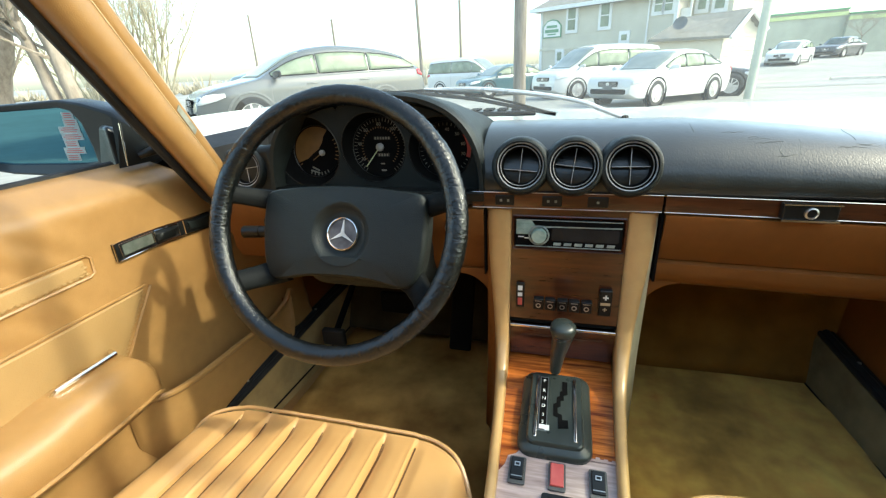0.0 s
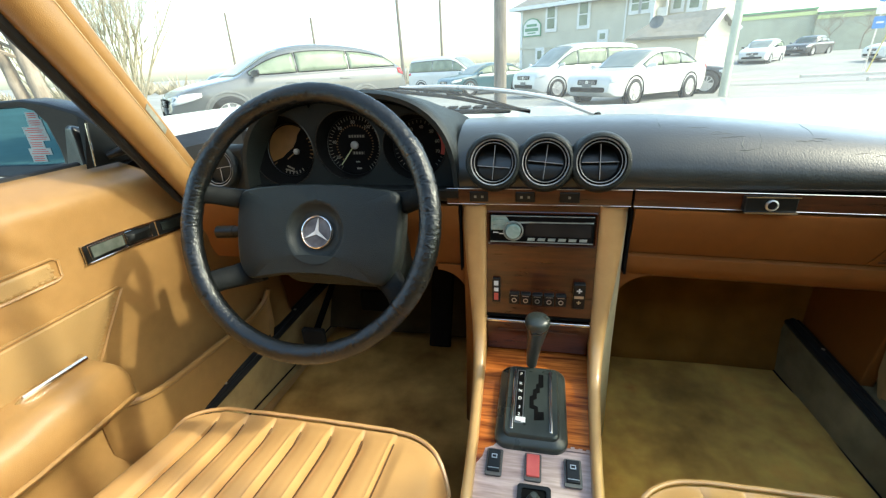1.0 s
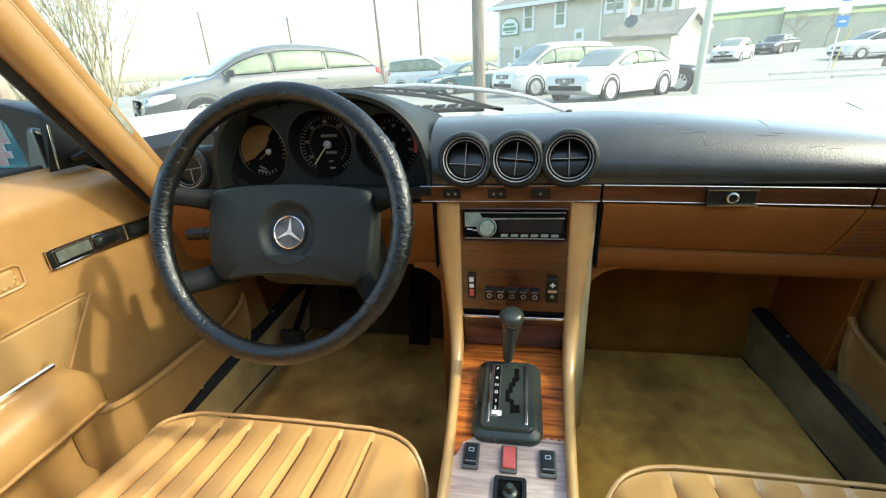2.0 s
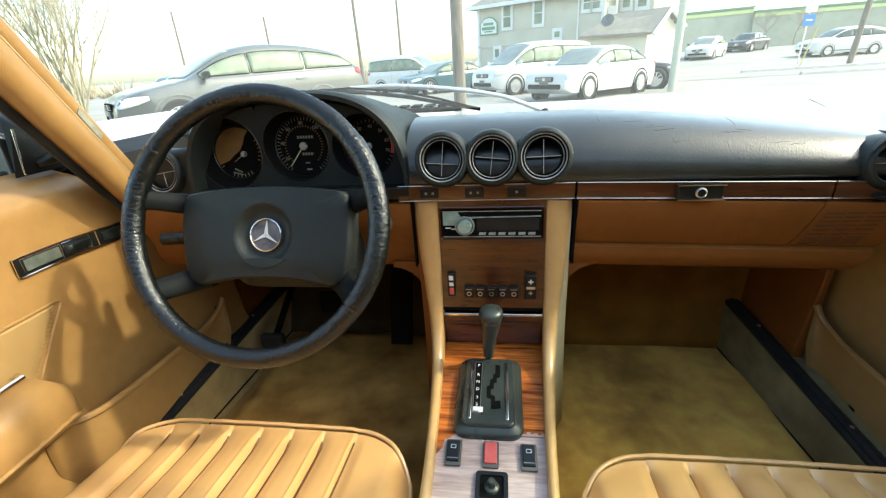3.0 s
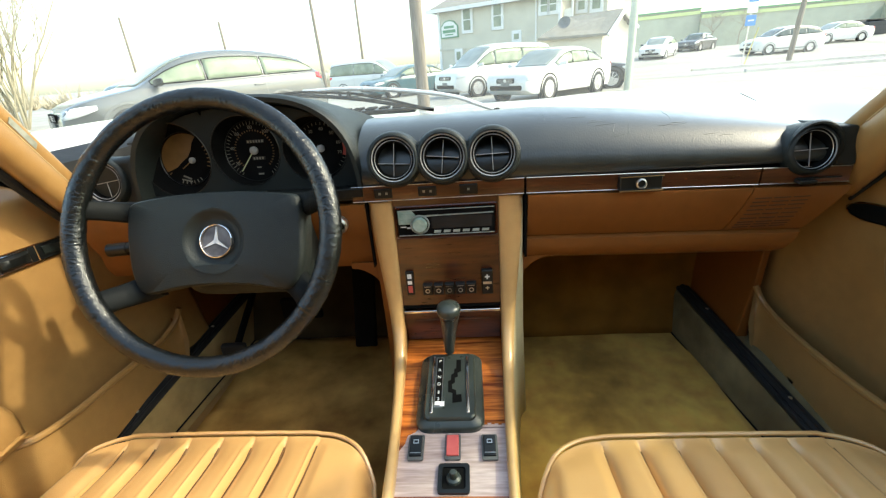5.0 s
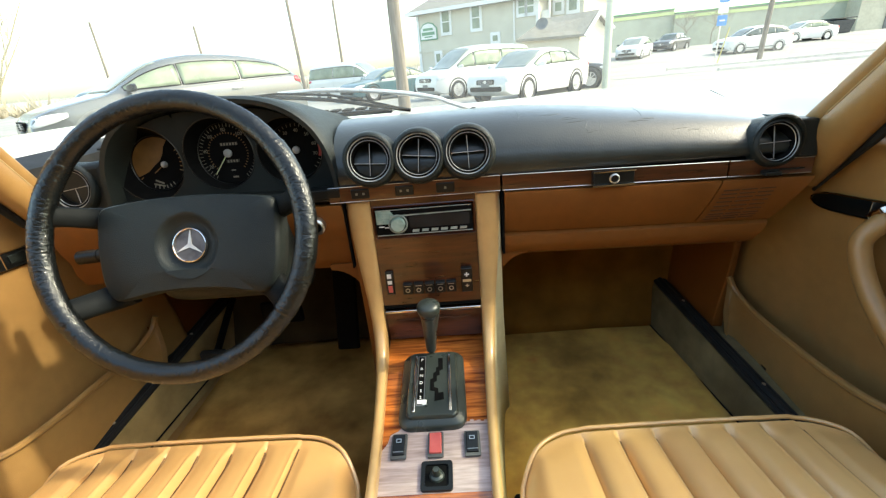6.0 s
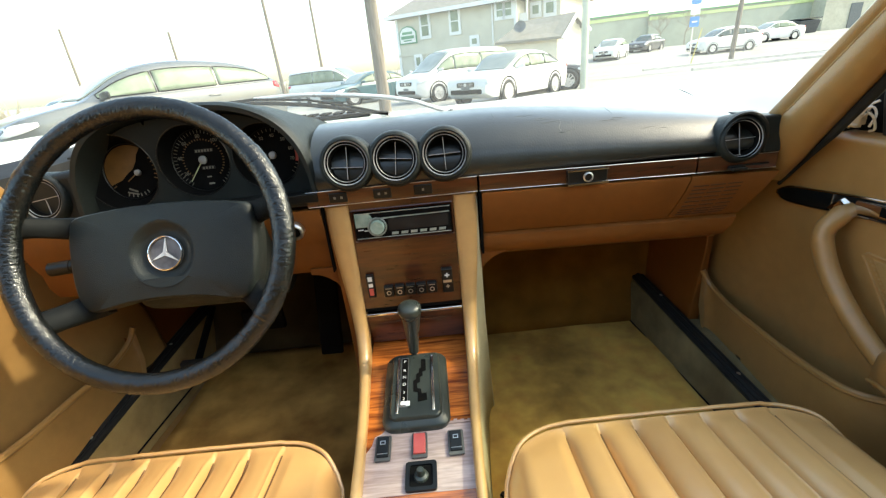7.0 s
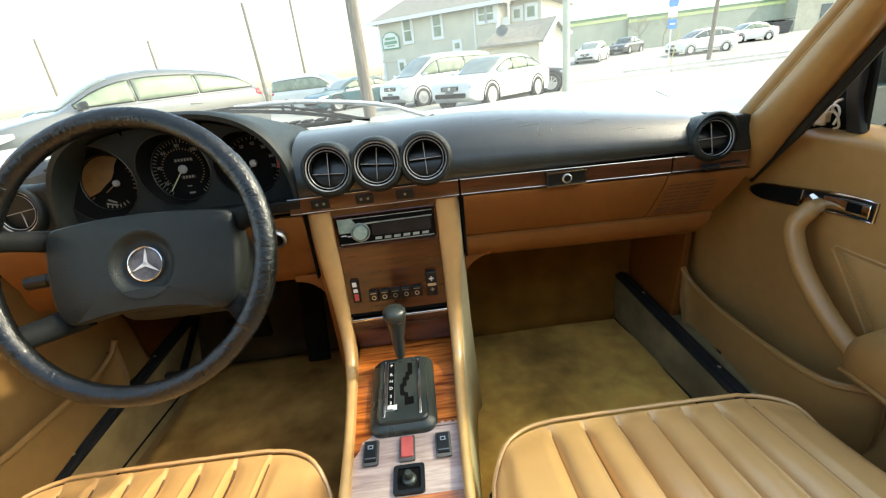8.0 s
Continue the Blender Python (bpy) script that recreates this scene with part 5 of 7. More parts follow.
    if s < 0:
        lip = [p + Vector((-0.012, 0, 0.012 * step(1.10, 0.9, p.y))) for p in lip]
    me = Mesh().loft([[p, p + Vector((s * 0.010, 0, -0.002)), p + Vector((s * 0.014, -0.01, -0.10)), Vector((p.x + s * 0.012, p.y - 0.05 * (p.y > 1.0), 0.295)), Vector((p.x - s * 0.004, p.y - 0.05 * (p.y > 1.0), 0.295)), p + Vector((-s * 0.004, -0.01, -0.09))] for p in lip])
    pk = part("map_pocket", me, TAN, t, "tan map pocket along the door foot", smooth=60)
    part("lip", Mesh().tube(lip, 0.0065, 8), TAN, pk)
    return t


door(-1, "driver's door lined in tan leather, with armrest", 0.0)
door(1, "passenger door lined in tan leather, with grab handle", -0.012)

# ---- door mirror (driver's side) ----
mir = thing("door_mirror", (-0.88, 0.92, 0.85), "black door mirror with a sticker on its glass", "door mirror")
mm = frame_of((-1.12, 0.965, 0.893), (1, 0.10, 0), (0, 0, 1), (0.10, -1, 0))
o = [(-0.16, -0.062), (-0.175, -0.02), (-0.175, 0.04), (-0.15, 0.070), (0.10, 0.078), (0.150, 0.070), (0.215, 0.050), (0.275, 0.005), (0.285, -0.088), (0.12, -0.084), (-0.08, -0.074)]
i_ = [(-0.152, -0.048), (-0.165, -0.015), (-0.163, 0.035), (-0.14, 0.056), (0.085, 0.062), (0.110, 0.055), (0.128, 0.03), (0.136, -0.02), (0.136, -0.050), (0.10, -0.053), (-0.08, -0.052)]
part("housing", Mesh().loft([[(x * 0.8, y * 0.8, -0.08) for x, y in o], [(x, y, -0.045) for x, y in o], [(x, y, 0.008) for x, y in o], [(x * 0.985, y * 0.97, 0.014) for x, y in o], [(x, y, 0.004) for x, y in i_], [(x, y, -0.006) for x, y in i_]], m=mm), PLASTIC, mir, bevel=0.006, smooth=50)
g = part("glass", Mesh().prism(i_, 0.002, mm @ pose(0, 0, -0.004)), MIRROR, mir, "bluish mirror glass")
rnd = random.Random(3)
FILM = surface("pale_film", (0.34, 0.40, 0.39), (0.44, 0.50, 0.48), 30, rough=0.6)
for r in range(7):
    w = 0.034 + 0.018 * (r in (2, 3, 5)) - 0.006 * (r == 0)
    x = 0.098 + 0.005 * (r % 2) - 0.0035 * r
    strip_ = part("sticker", Mesh().box((x, 0.046 - 0.0145 * r, -0.0012), (w, 0.0142, 0.0006), mm), FILM, mir, "translucent pale film with small red print")
    me = Mesh()
    for k in range(3):
        me.box((x, 0.0502 - 0.0145 * r - 0.0040 * k, -0.0006), (w * rnd.uniform(0.55, 0.85), 0.0013, 0.0004), mm)
    part("print", me, REDMARK, strip_)
part("foot", Mesh().loft([[(-0.90, 0.90, 0.80), (-0.80, 0.875, 0.845), (-0.80, 0.87, 0.93), (-0.90, 0.94, 0.925)], [(-0.88, 1.0, 0.82), (-0.79, 0.97, 0.85), (-0.79, 0.93, 0.90), (-0.88, 1.0, 0.90)]]), PLASTIC, mir, bevel=0.01)
tri = thing("mirror_bracket", (-0.765, 0.915, 0.85), "black triangular mirror bracket with adjusting lever", "bracket")
part("cover", Mesh().loft([[(-0.776, 0.855, 0.856), (-0.776, 0.870, 0.945), (-0.776, 0.985, 0.856)], [(-0.764, 0.861, 0.858), (-0.764, 0.871, 0.938), (-0.764, 0.975, 0.858)]]), PLASTIC, tri)
part("bright_edge", Mesh().tube([(-0.763, 0.861, 0.860), (-0.763, 0.871, 0.932)], 0.0018, 6), CHROME, tri)
part("lever", Mesh().tube([(-0.765, 0.890, 0.872), (-0.745, 0.910, 0.880), (-0.738, 0.945, 0.884)], [0.006, 0.009, 0.007], 10), PLASTIC, tri)

# ---- passenger window corner: dark quarter pane, loose wiring ----
qp = thing("quarter_window", (0.775, 0.80, 0.83), "dark quarter window of the passenger door", "window")
QGLASS = glassy("tinted_side_glass", (0.80, 0.90, 0.83), 0.02)
part("pane", Mesh().add([(0.774, -0.35, 0.828), (0.774, 0.862, 0.828), (0.774, 0.888, 0.925), (0.724, 0.74, 1.10), (0.694, 0.60, 1.19), (0.694, -0.35, 1.19)], [(0, 1, 2, 3, 4, 5)]), QGLASS, qp, "green-tinted window glass")
part("bar", Mesh().loft([[(0.758, 0.860, 0.818), (0.758, 0.884, 0.818), (0.770, 0.886, 0.818), (0.770, 0.858, 0.818)], [(0.758, 0.878, 0.87), (0.758, 0.898, 0.87), (0.770, 0.900, 0.87), (0.770, 0.876, 0.87)], [(0.755, 0.880, 0.94), (0.755, 0.905, 0.94), (0.770, 0.907, 0.94), (0.770, 0.878, 0.94)]]), RUBBER, qp, "black rubber window guide", bevel=0.002)
part("bracket", Mesh().loft([[(0.766, 0.862, 0.816), (0.766, 1.00, 0.80), (0.766, 0.875, 0.960)], [(0.776, 0.862, 0.816), (0.776, 1.01, 0.80), (0.776, 0.875, 0.970)]]), DULL, qp, bevel=0.002)
part("print", Mesh().box((0.7705, 0.825, 0.850), (0.001, 0.022, 0.003)).box((0.7705, 0.825, 0.842), (0.001, 0.014, 0.002)).lathe([(0.005, 0.0), (0.005, 0.001), (0.004, 0.001), (0.004, 0.0)], 14, frame_of((0.7705, 0.825, 0.862), (0, 1, 0), (0, 0, 1), (-1, 0, 0)), caps=False), STEEL, qp)
wire = thing("loose_wiring", (0.757, 0.92, 0.83), "loose pale wires at the passenger window corner", "wiring")
for i, p in enumerate(([(0.755, 0.940, 0.822), (0.753, 0.930, 0.835), (0.752, 0.918, 0.842), (0.755, 0.908, 0.850)], [(0.754, 0.925, 0.838), (0.750, 0.912, 0.855), (0.752, 0.903, 0.858), (0.756, 0.900, 0.846), (0.755, 0.905, 0.828)],
                       [(0.756, 0.918, 0.846), (0.752, 0.906, 0.848), (0.751, 0.897, 0.842), (0.755, 0.895, 0.826), (0.757, 0.905, 0.821)], [(0.757, 0.915, 0.850), (0.753, 0.908, 0.862), (0.756, 0.900, 0.868)])):
    part("wire", Mesh().tube(smooth_path(p, 5), 0.0019, 6), WHITE if i % 2 else PALEWIRE, wire, "thin pale wire")
part("plug", Mesh().box((0.755, 0.927, 0.838), (0.012, 0.020, 0.017)).box((0.752, 0.930, 0.828), (0.010, 0.022, 0.006)), PALEWIRE, wire, "cream plastic plug", bevel=0.002)

m2 = frame_of((1.02, 0.955, 0.905), (1, -0.08, 0), (0, 0, 1), (-0.08, -1, 0))
mo = [(-0.19, -0.085), (-0.20, 0.0), (-0.17, 0.06), (-0.10, 0.088), (0.11, 0.075), (0.15, 0.03), (0.14, -0.06), (0.05, -0.085)]
mir2 = thing("door_mirror", (0.88, 0.93, 0.82), "black passenger door mirror beyond the window", "door mirror")
part("housing", Mesh().loft([[(x * 0.8, y * 0.8, -0.09) for x, y in mo], [(x, y, -0.05) for x, y in mo], [(x, y, 0.006) for x, y in mo], [(x * 0.95, y * 0.95, 0.012) for x, y in mo], [(x * 0.88, y * 0.86, 0.0) for x, y in mo]], m=m2), PLASTIC, mir2, bevel=0.006, smooth=50)
part("glass", Mesh().prism([(x * 0.86, y * 0.84) for x, y in mo], 0.002, m2), MIRROR, mir2, "bluish mirror glass")
part("foot", Mesh().loft([[(0.79, 0.90, 0.80), (0.90, 0.90, 0.80), (0.90, 0.95, 0.88), (0.79, 0.95, 0.88)], [(0.79, 0.98, 0.80), (0.90, 0.98, 0.80), (0.90, 0.98, 0.86), (0.79, 0.98, 0.86)]]), PLASTIC, mir2, bevel=0.01)

# ---- pedals ----
ped = thing("accelerator_pedal", (-0.222, 1.18, FLOOR), "black accelerator pedal in the footwell", "pedal")
part("pad", Mesh().loft([[(x, y, z) for x, y, z in r] for r in ([(-0.262, 1.13, 0.345), (-0.208, 1.13, 0.345), (-0.208, 1.145, 0.335), (-0.262, 1.145, 0.335)], [(-0.250, 1.17, 0.56), (-0.196, 1.17, 0.56), (-0.196, 1.185, 0.56), (-0.250, 1.185, 0.56)])]), DULL, ped, bevel=0.005)
part("arm", Mesh().tube([(-0.225, 1.18, 0.50), (-0.225, 1.30, 0.60)], 0.010, 8), DULL, ped)
brk = thing("brake_pedal", (-0.40, 1.20, FLOOR), "black brake pedal in the footwell", "pedal")
part("pad", Mesh().box((-0.405, 1.19, 0.43), (0.105, 0.016, 0.060), None), DULL, brk, bevel=0.006)
part("arm", Mesh().tube([(-0.39, 1.20, 0.44), (-0.385, 1.26, 0.56), (-0.38, 1.30, 0.66)], 0.009, 8), DULL, brk)
park = thing("parking_brake_pedal", (-0.585, 1.16, FLOOR), "small black parking brake pedal", "pedal")
part("pad", Mesh().box((-0.585, 1.14, 0.335), (0.065, 0.018, 0.050)), RUBBER, park, bevel=0.006)
part("arm", Mesh().tube([(-0.585, 1.15, 0.34), (-0.59, 1.30, 0.42)], 0.009, 8), DULL, park)

# ---- own bonnet, cowl and wipers ----
bon = thing("roadster_body", (0, 2.0, 0.20), "silver-white body of the open roadster, with its bonnet", "car body")


def deck(y):
    v = clamp((y - 1.40) / 1.55)
    return 0.862 - 0.020 * v - 0.17 * v ** 2.2


def bonnet(u, v):
    x = -0.70 + 1.40 * u
    y = 1.40 + 1.55 * v
    return (x, y, deck(y) + 0.010 * step(0.30, 0.55, abs(x)) * (1 - 0.3 * v))


part("panel", Mesh().grid(bonnet, 60, 30), PAINT, bon, "silver-white bonnet panel", smooth=60)
for s in (-1, 1):
    def wing(u, v):
        y = 0.97 + 1.98 * v
        k = 0.704 + 0.196 * u
        return (s * k, y, deck(y) + 0.008 - 0.045 * (1 - step(0.70, 0.84, k)) * step(1.40, 1.15, y) + (0.046 if s < 0 else 0.0) * step(0.70, 0.84, k) * (1 - 0.4 * v) - 0.26 * step(0.884, 0.90, k))

    part("fender", Mesh().grid(wing, 22, 40), PAINT, bon, "silver-white front fender with a raised crest", smooth=60)
part("cowl", Mesh().grid(lambda u, v: (-0.70 + 1.4 * u, 1.12 + 0.28 * v, 0.825 + (0.0375 + 0.010 * step(0.30, 0.55, abs(-0.70 + 1.4 * u))) * v), 40, 4), PAINT, bon, "silver-white cowl below the windscreen")
# outer body: flanks, nose, tail, wheels
for s in (-1, 1):
    for y0, y1 in ((0.96, 1.62), (2.30, 2.95)):
        part("flank", Mesh().loft([[(s * 0.86, y, 0.25), (s * 0.895, y, 0.45), (s * 0.90, y, deck(y) - 0.25), (s * 0.88, y, deck(y) - 0.25), (s * 0.84, y, 0.25)] for y in (y0, (y0 + y1) / 2, y1)]), PAINT, bon, smooth=50)
    part("flank", Mesh().loft([[(s * 0.86, y, 0.25), (s * 0.895, y, 0.45), (s * 0.88, y, 0.70), (s * 0.81, y, 0.84), (s * 0.78, y, 0.84), (s * 0.80, y, 0.25)] for y in (-0.42, -0.62)]), PAINT, bon, smooth=50)
    for y in (1.96, -0.98):
        arch_ = [(s * 0.90, y + 0.345 * math.cos(math.pi * k / 16), 0.30 + 0.345 * math.sin(math.pi * k / 16)) for k in range(17)]
        part("wheel_arch", Mesh().loft([[p, (p[0], p[1], 0.66 if y > 0 else 0.70)] for p in arch_], closed=False), PAINT, bon, solid=0.01)
        q = frame_of((s * 0.76, y, 0.30), (0, 1, 0), (0, 0, 1), (s, 0, 0))
        w = part("wheel", Mesh().lathe([(0.19, 0.085), (0.21, 0.10), (0.29, 0.10), (0.315, 0.075), (0.315, -0.08), (0.06, -0.08)], 36, q, caps=False), RUBBER, bon, "black tyre")
        part("rim", Mesh().lathe([(0.205, 0.098), (0.185, 0.09), (0.16, 0.06), (0.07, 0.085), (0.0001, 0.09)], 36, q, caps=False), STEEL, w)
part("nose", Mesh().loft([[(x, 2.95, deck(2.95) + 0.006), (x, 3.02 - 0.04 * abs(x), 0.60), (x, 3.03 - 0.04 * abs(x), 0.40), (x, 2.97 - 0.04 * abs(x), 0.24), (x, 2.90, 0.24), (x, 2.90, 0.60)] for x in (-0.89, -0.45, 0.0, 0.45, 0.89)]), PAINT, bon, smooth=50)
part("bumper", Mesh().tube([(-0.90, 2.85, 0.45), (-0.82, 3.05, 0.45), (0, 3.12, 0.45), (0.82, 3.05, 0.45), (0.90, 2.85, 0.45)], 0.05, 10), CHROME, bon, "chrome front bumper")
part("tail", Mesh().loft([[(s_ * w, y, z) for s_, w, z in ((-1, 0.84, 0.28), (-1, 0.88, 0.5), (-1, 0.86, 0.72), (-1, 0.70, h), (1, 0.70, h), (1, 0.86, 0.72), (1, 0.88, 0.5), (1, 0.84, 0.28))] for y, h in ((-0.495, 0.84), (-1.0, 0.82), (-1.45, 0.76), (-1.50, 0.70))]), PAINT, bon, "rear deck", smooth=50)

seal = [((-0.70 + 1.4 * u), 1.03 + 0.36 * (1 - (2 * u - 1) ** 2 * 0.55)) for u in [0.3 * i / 12 for i in range(13)]]
ws_seal = thing("screen_seal", (-0.5, 1.3, 0.86), "black rubber seal and gutter below the windscreen", "seal")
part("rubber", Mesh().loft([[(x, y - 0.03, 0.846), (x, y - 0.025, 0.874), (x, y + 0.0, 0.882), (x, y + 0.02, 0.876), (x, y + 0.022, 0.846)] for x, y in seal]), RUBBER, ws_seal)
part("gutter", Mesh().loft([[(-0.690, y, z - 0.03), (-0.692, y, z), (-0.720, y, z + 0.008), (-0.757, y, z + 0.016), (-0.762, y, z - 0.03)] for y, z in ((0.985, 0.868), (1.10, 0.868), (1.25, 0.870), (1.40, 0.872), (1.50, 0.868))]), RUBBER, ws_seal)

cow = thing("cowl_vent", (-0.35, 1.37, 0.87), "grey slotted cowl vent below the windscreen", "vent")
part("grille", Mesh().box((-0.34, 1.385, 0.885), (0.52, 0.07, 0.012)), PLASTIC, cow, bevel=0.004)
for i in range(14):
    part("slat", Mesh().box((-0.57 + 0.034 * i, 1.385, 0.893), (0.022, 0.052, 0.004)), DULL, cow)

SILVER = surface("silver_paint", (0.60, 0.61, 0.60), (0.70, 0.70, 0.69), 20, rough=0.3, metal=0.3)


def wiper(arm, blade, label):
    w = thing("wiper", arm[0], label, "wiper", group="wipers")
    part("arm", Mesh().tube(smooth_path(arm, 5), 0.0055, 8), SILVER, w, "silver wiper arm")
    part("blade", Mesh().tube(smooth_path(blade, 4), 0.0045, 8), RUBBER, w, "black rubber blade")
    part("spine", Mesh().tube([Vector(p) + Vector((0, -0.004, 0.012 * math.sin(math.pi * k / (len(blade) - 1)))) for k, p in enumerate(blade)], 0.003, 6), DULL, w)
    part("pivot", Mesh().lathe([(0.010, -0.02), (0.010, 0.002), (0.007, 0.006), (0.0001, 0.006)], 16, pose(*arm[0])), DULL, w)


wiper([(0.118, 1.355, 0.870), (0.061, 1.35, 0.893), (0.021, 1.35, 0.908), (-0.074, 1.35, 0.927), (-0.225, 1.35, 0.944), (-0.353, 1.35, 0.945)],
      [(-0.45, 1.33, 0.944), (-0.348, 1.33, 0.938), (-0.222, 1.33, 0.922), (-0.128, 1.33, 0.903), (-0.033, 1.33, 0.884)], "silver-armed wiper with black blade")
wiper([(-0.45, 1.36, 0.900), (-0.50, 1.34, 0.906), (-0.58, 1.30, 0.905), (-0.66, 1.24, 0.90)],
      [(-0.40, 1.335, 0.918), (-0.52, 1.315, 0.912), (-0.62, 1.27, 0.905), (-0.72, 1.20, 0.90)], "silver-armed wiper with black blade")

# ---- ground ----
def ground_z(x, y):
    return -0.0145 * y + 1.3 * step(24, 50, y) * step(3, 13, x) - 0.01


ASPHALT = surface("pale_asphalt", (0.25, 0.25, 0.225), (0.34, 0.335, 0.30), 0.35, rough=0.9, grain=0.5, grain_scale=60, grain_kind="noise", wear=0.3, wear_scale=4)
gx = [-900, -300, -120] + [-60 + 4 * i for i in range(31)] + [120, 300, 900]
gy = [-600, -200, -60, -30] + [-20 + 3 * i for i in range(32)] + [120, 300, 900, 2000]
me = Mesh()
me.add([(x, y, ground_z(x, y) if y > -30 else ground_z(x, -30)) if y < 120 else (x, y, ground_z(x, 90)) for x in gx for y in gy],
       [(i * len(gy) + j, (i + 1) * len(gy) + j, (i + 1) * len(gy) + j + 1, i * len(gy) + j + 1) for i in range(len(gx) - 1) for j in range(len(gy) - 1)])
tagged(part("ground", me, ASPHALT, smooth=80), "sun-bleached grey asphalt of the parking lot", "ground", kind="structure")

# ---- parked cars ----
CLEARGLASS = surface("car_window", (0.15, 0.19, 0.13), (0.26, 0.31, 0.22), 3, rough=0.08, spec=0.35)
# pale base colour stands in for sky mirrored in the windshields
SCREENGLASS = surface("sky_toned_screen", (0.17, 0.20, 0.18), (0.25, 0.28, 0.25), 2, rough=0.08)
TYRE = surface("tyre", (0.015, 0.015, 0.015), (0.03, 0.03, 0.03), 20, rough=0.8)
ALLOY = surface("alloy", (0.55, 0.55, 0.55), (0.68, 0.68, 0.68), 20, rough=0.3, metal=0.6)
HEAD = surface("headlamp", (0.55, 0.58, 0.58), (0.72, 0.74, 0.74), 12, rough=0.12)
TAIL = surface("tail_lamp", (0.50, 0.02, 0.03), (0.62, 0.04, 0.05), 20, rough=0.2)
GREY = surface("grey_trim", (0.10, 0.11, 0.11), (0.16, 0.17, 0.17), 12, rough=0.6)


def paint(name, c):
    return surface(name, tuple(0.92 * k for k in c), c, 2, rough=0.28, coat=0.7, rough_var=0.03)


def auto(label, m, L, W, top, belt, cab, pillars, material, clear=0.20, wheel_r=0.33, axles=(0.195, 0.78), trim=False, tail_lamp=0.0, glass=None, grille=0.36):
    """A parked car, nose at local y = 0. top: the roofline as (share of L, height); belt: heights of the window sill at its ends;
    cab: foot and head of the windscreen, head and foot of the rear window, as shares of L; pillars: where the side glass is divided."""
    glass = glass or CLEARGLASS
    t = thing("parked_car", tuple(m.translation), label, "car", group="parked cars")
    hw = W / 2
    line = [(q.x * L, q.y) for q in smooth_path([(k, z, 0) for k, z in top], 8)]
    ws, wt, rt, rb = (k * L for k in cab)

    def sill(y):
        return belt[0] + (belt[1] - belt[0]) * clamp((y - ws) / (rb - ws))

    @functools.lru_cache(None)
    def ring(y):
        """Half a cross-section, from the sill up to the middle of the roof."""
        h = curve_at(line, y)[0]
        k = y / L
        w = hw * (1 - 0.20 * clamp(1 - k / 0.13) ** 2.2 - 0.13 * clamp((k - 0.90) / 0.10) ** 2.2)
        lo = clear + 0.13 * clamp(1 - k / 0.05) + 0.16 * clamp((k - 0.94) / 0.06)
        b = min(sill(y), h - 0.03)
        g = h - b
        c = step(0.08, 0.34, g)
        body = [(0.82, lo), (0.955, lo + 0.03), (0.985, lo + 0.15), (1.0, lo + (b - lo) * 0.52), (0.992, lo + (b - lo) * 0.72), (0.995, lo + (b - lo) * 0.80), (0.965, b - 0.02), (0.94, b)]
        hood = [(0.925, b + 0.15 * g), (0.88, b + 0.45 * g), (0.80, b + 0.70 * g), (0.66, b + 0.88 * g), (0.40, b + 0.97 * g), (0.0, h)]
        cabin = [(0.925, b + 0.05 * g), (0.875, b + 0.42 * g), (0.80, b + 0.76 * g), (0.735, b + 0.91 * g), (0.55, b + 0.98 * g), (0.0, h)]
        return tuple((w * x, z) for x, z in body + [(p[0] + (q[0] - p[0]) * c, p[1] + (q[1] - p[1]) * c) for p, q in zip(hood, cabin)])

    def side_x(y, z):
        r = ring(y)
        for (xa, za), (xb, zb) in zip(r, r[1:]):
            if z <= zb:
                return xa + (xb - xa) * clamp((z - za) / max(1e-6, zb - za))
        return 0.0

    def crown_z(y, x):
        r = ring(y)[::-1]
        for (xa, za), (xb, zb) in zip(r, r[1:]):
            if x <= xb:
                return za + (zb - za) * clamp((x - xa) / max(1e-6, xb - xa))
        return r[-1][1]

    stations = [0.0, 0.004 * L, 0.012 * L, 0.025 * L] + [L * (0.045 + 0.915 * i / 46) for i in range(47)] + [0.975 * L, 0.988 * L, 0.996 * L, L]
    rings = []
    for y in stations:
        r = ring(y)
        rings.append([(-x, y, z) for x, z in r] + [(x, y, z) for x, z in r[-2::-1]])
    part("body", Mesh().loft(rings, m=m), material, t, smooth=50)
    for name, ya, yb in (("windshield", ws + 0.06 * (wt - ws), wt - 0.01 * L), ("rear_window", rt + 0.06 * (rb - rt), rb - 0.10 * (rb - rt))):
        def screen(u, v):
            y = ya + (yb - ya) * v
            r = ring(y)
            x = (2 * u - 1) * r[11][0] * 0.985
            return (x, y, crown_z(y, abs(x)) + 0.010)
        part(name, Mesh().grid(screen, 12, 12, m), SCREENGLASS if glass is CLEARGLASS else glass, t, solid=0.008)
    cuts = [ws + 0.02 * L] + [k * L for k in pillars] + [rb]
    for s in (-1, 1):
        for ya, yb in zip(cuts, cuts[1:]):
            cols = []
            for i in range(15):
                y = ya + 0.018 + (yb - ya - 0.036) * i / 14
                r = ring(y)
                z0, z1 = r[7][1] + 0.035, r[10][1] - 0.012
                if z1 - z0 > 0.035:
                    cols.append((y, z0, z1))
            if len(cols) < 3:
                continue
            pane = part("side_window", Mesh().loft([[(s * (side_x(y, z0 + (z1 - z0) * k) + 0.005), y, z0 + (z1 - z0) * k) for k in (0, 0.25, 0.5, 0.75, 1)] for y, z0, z1 in cols], closed=False, m=m), glass, t, solid=0.006)
            edge = [(s * (side_x(y, z0) + 0.006), y, z0) for y, z0, z1 in cols] + [(s * (side_x(y, z1) + 0.006), y, z1) for y, z0, z1 in cols[::-1]]
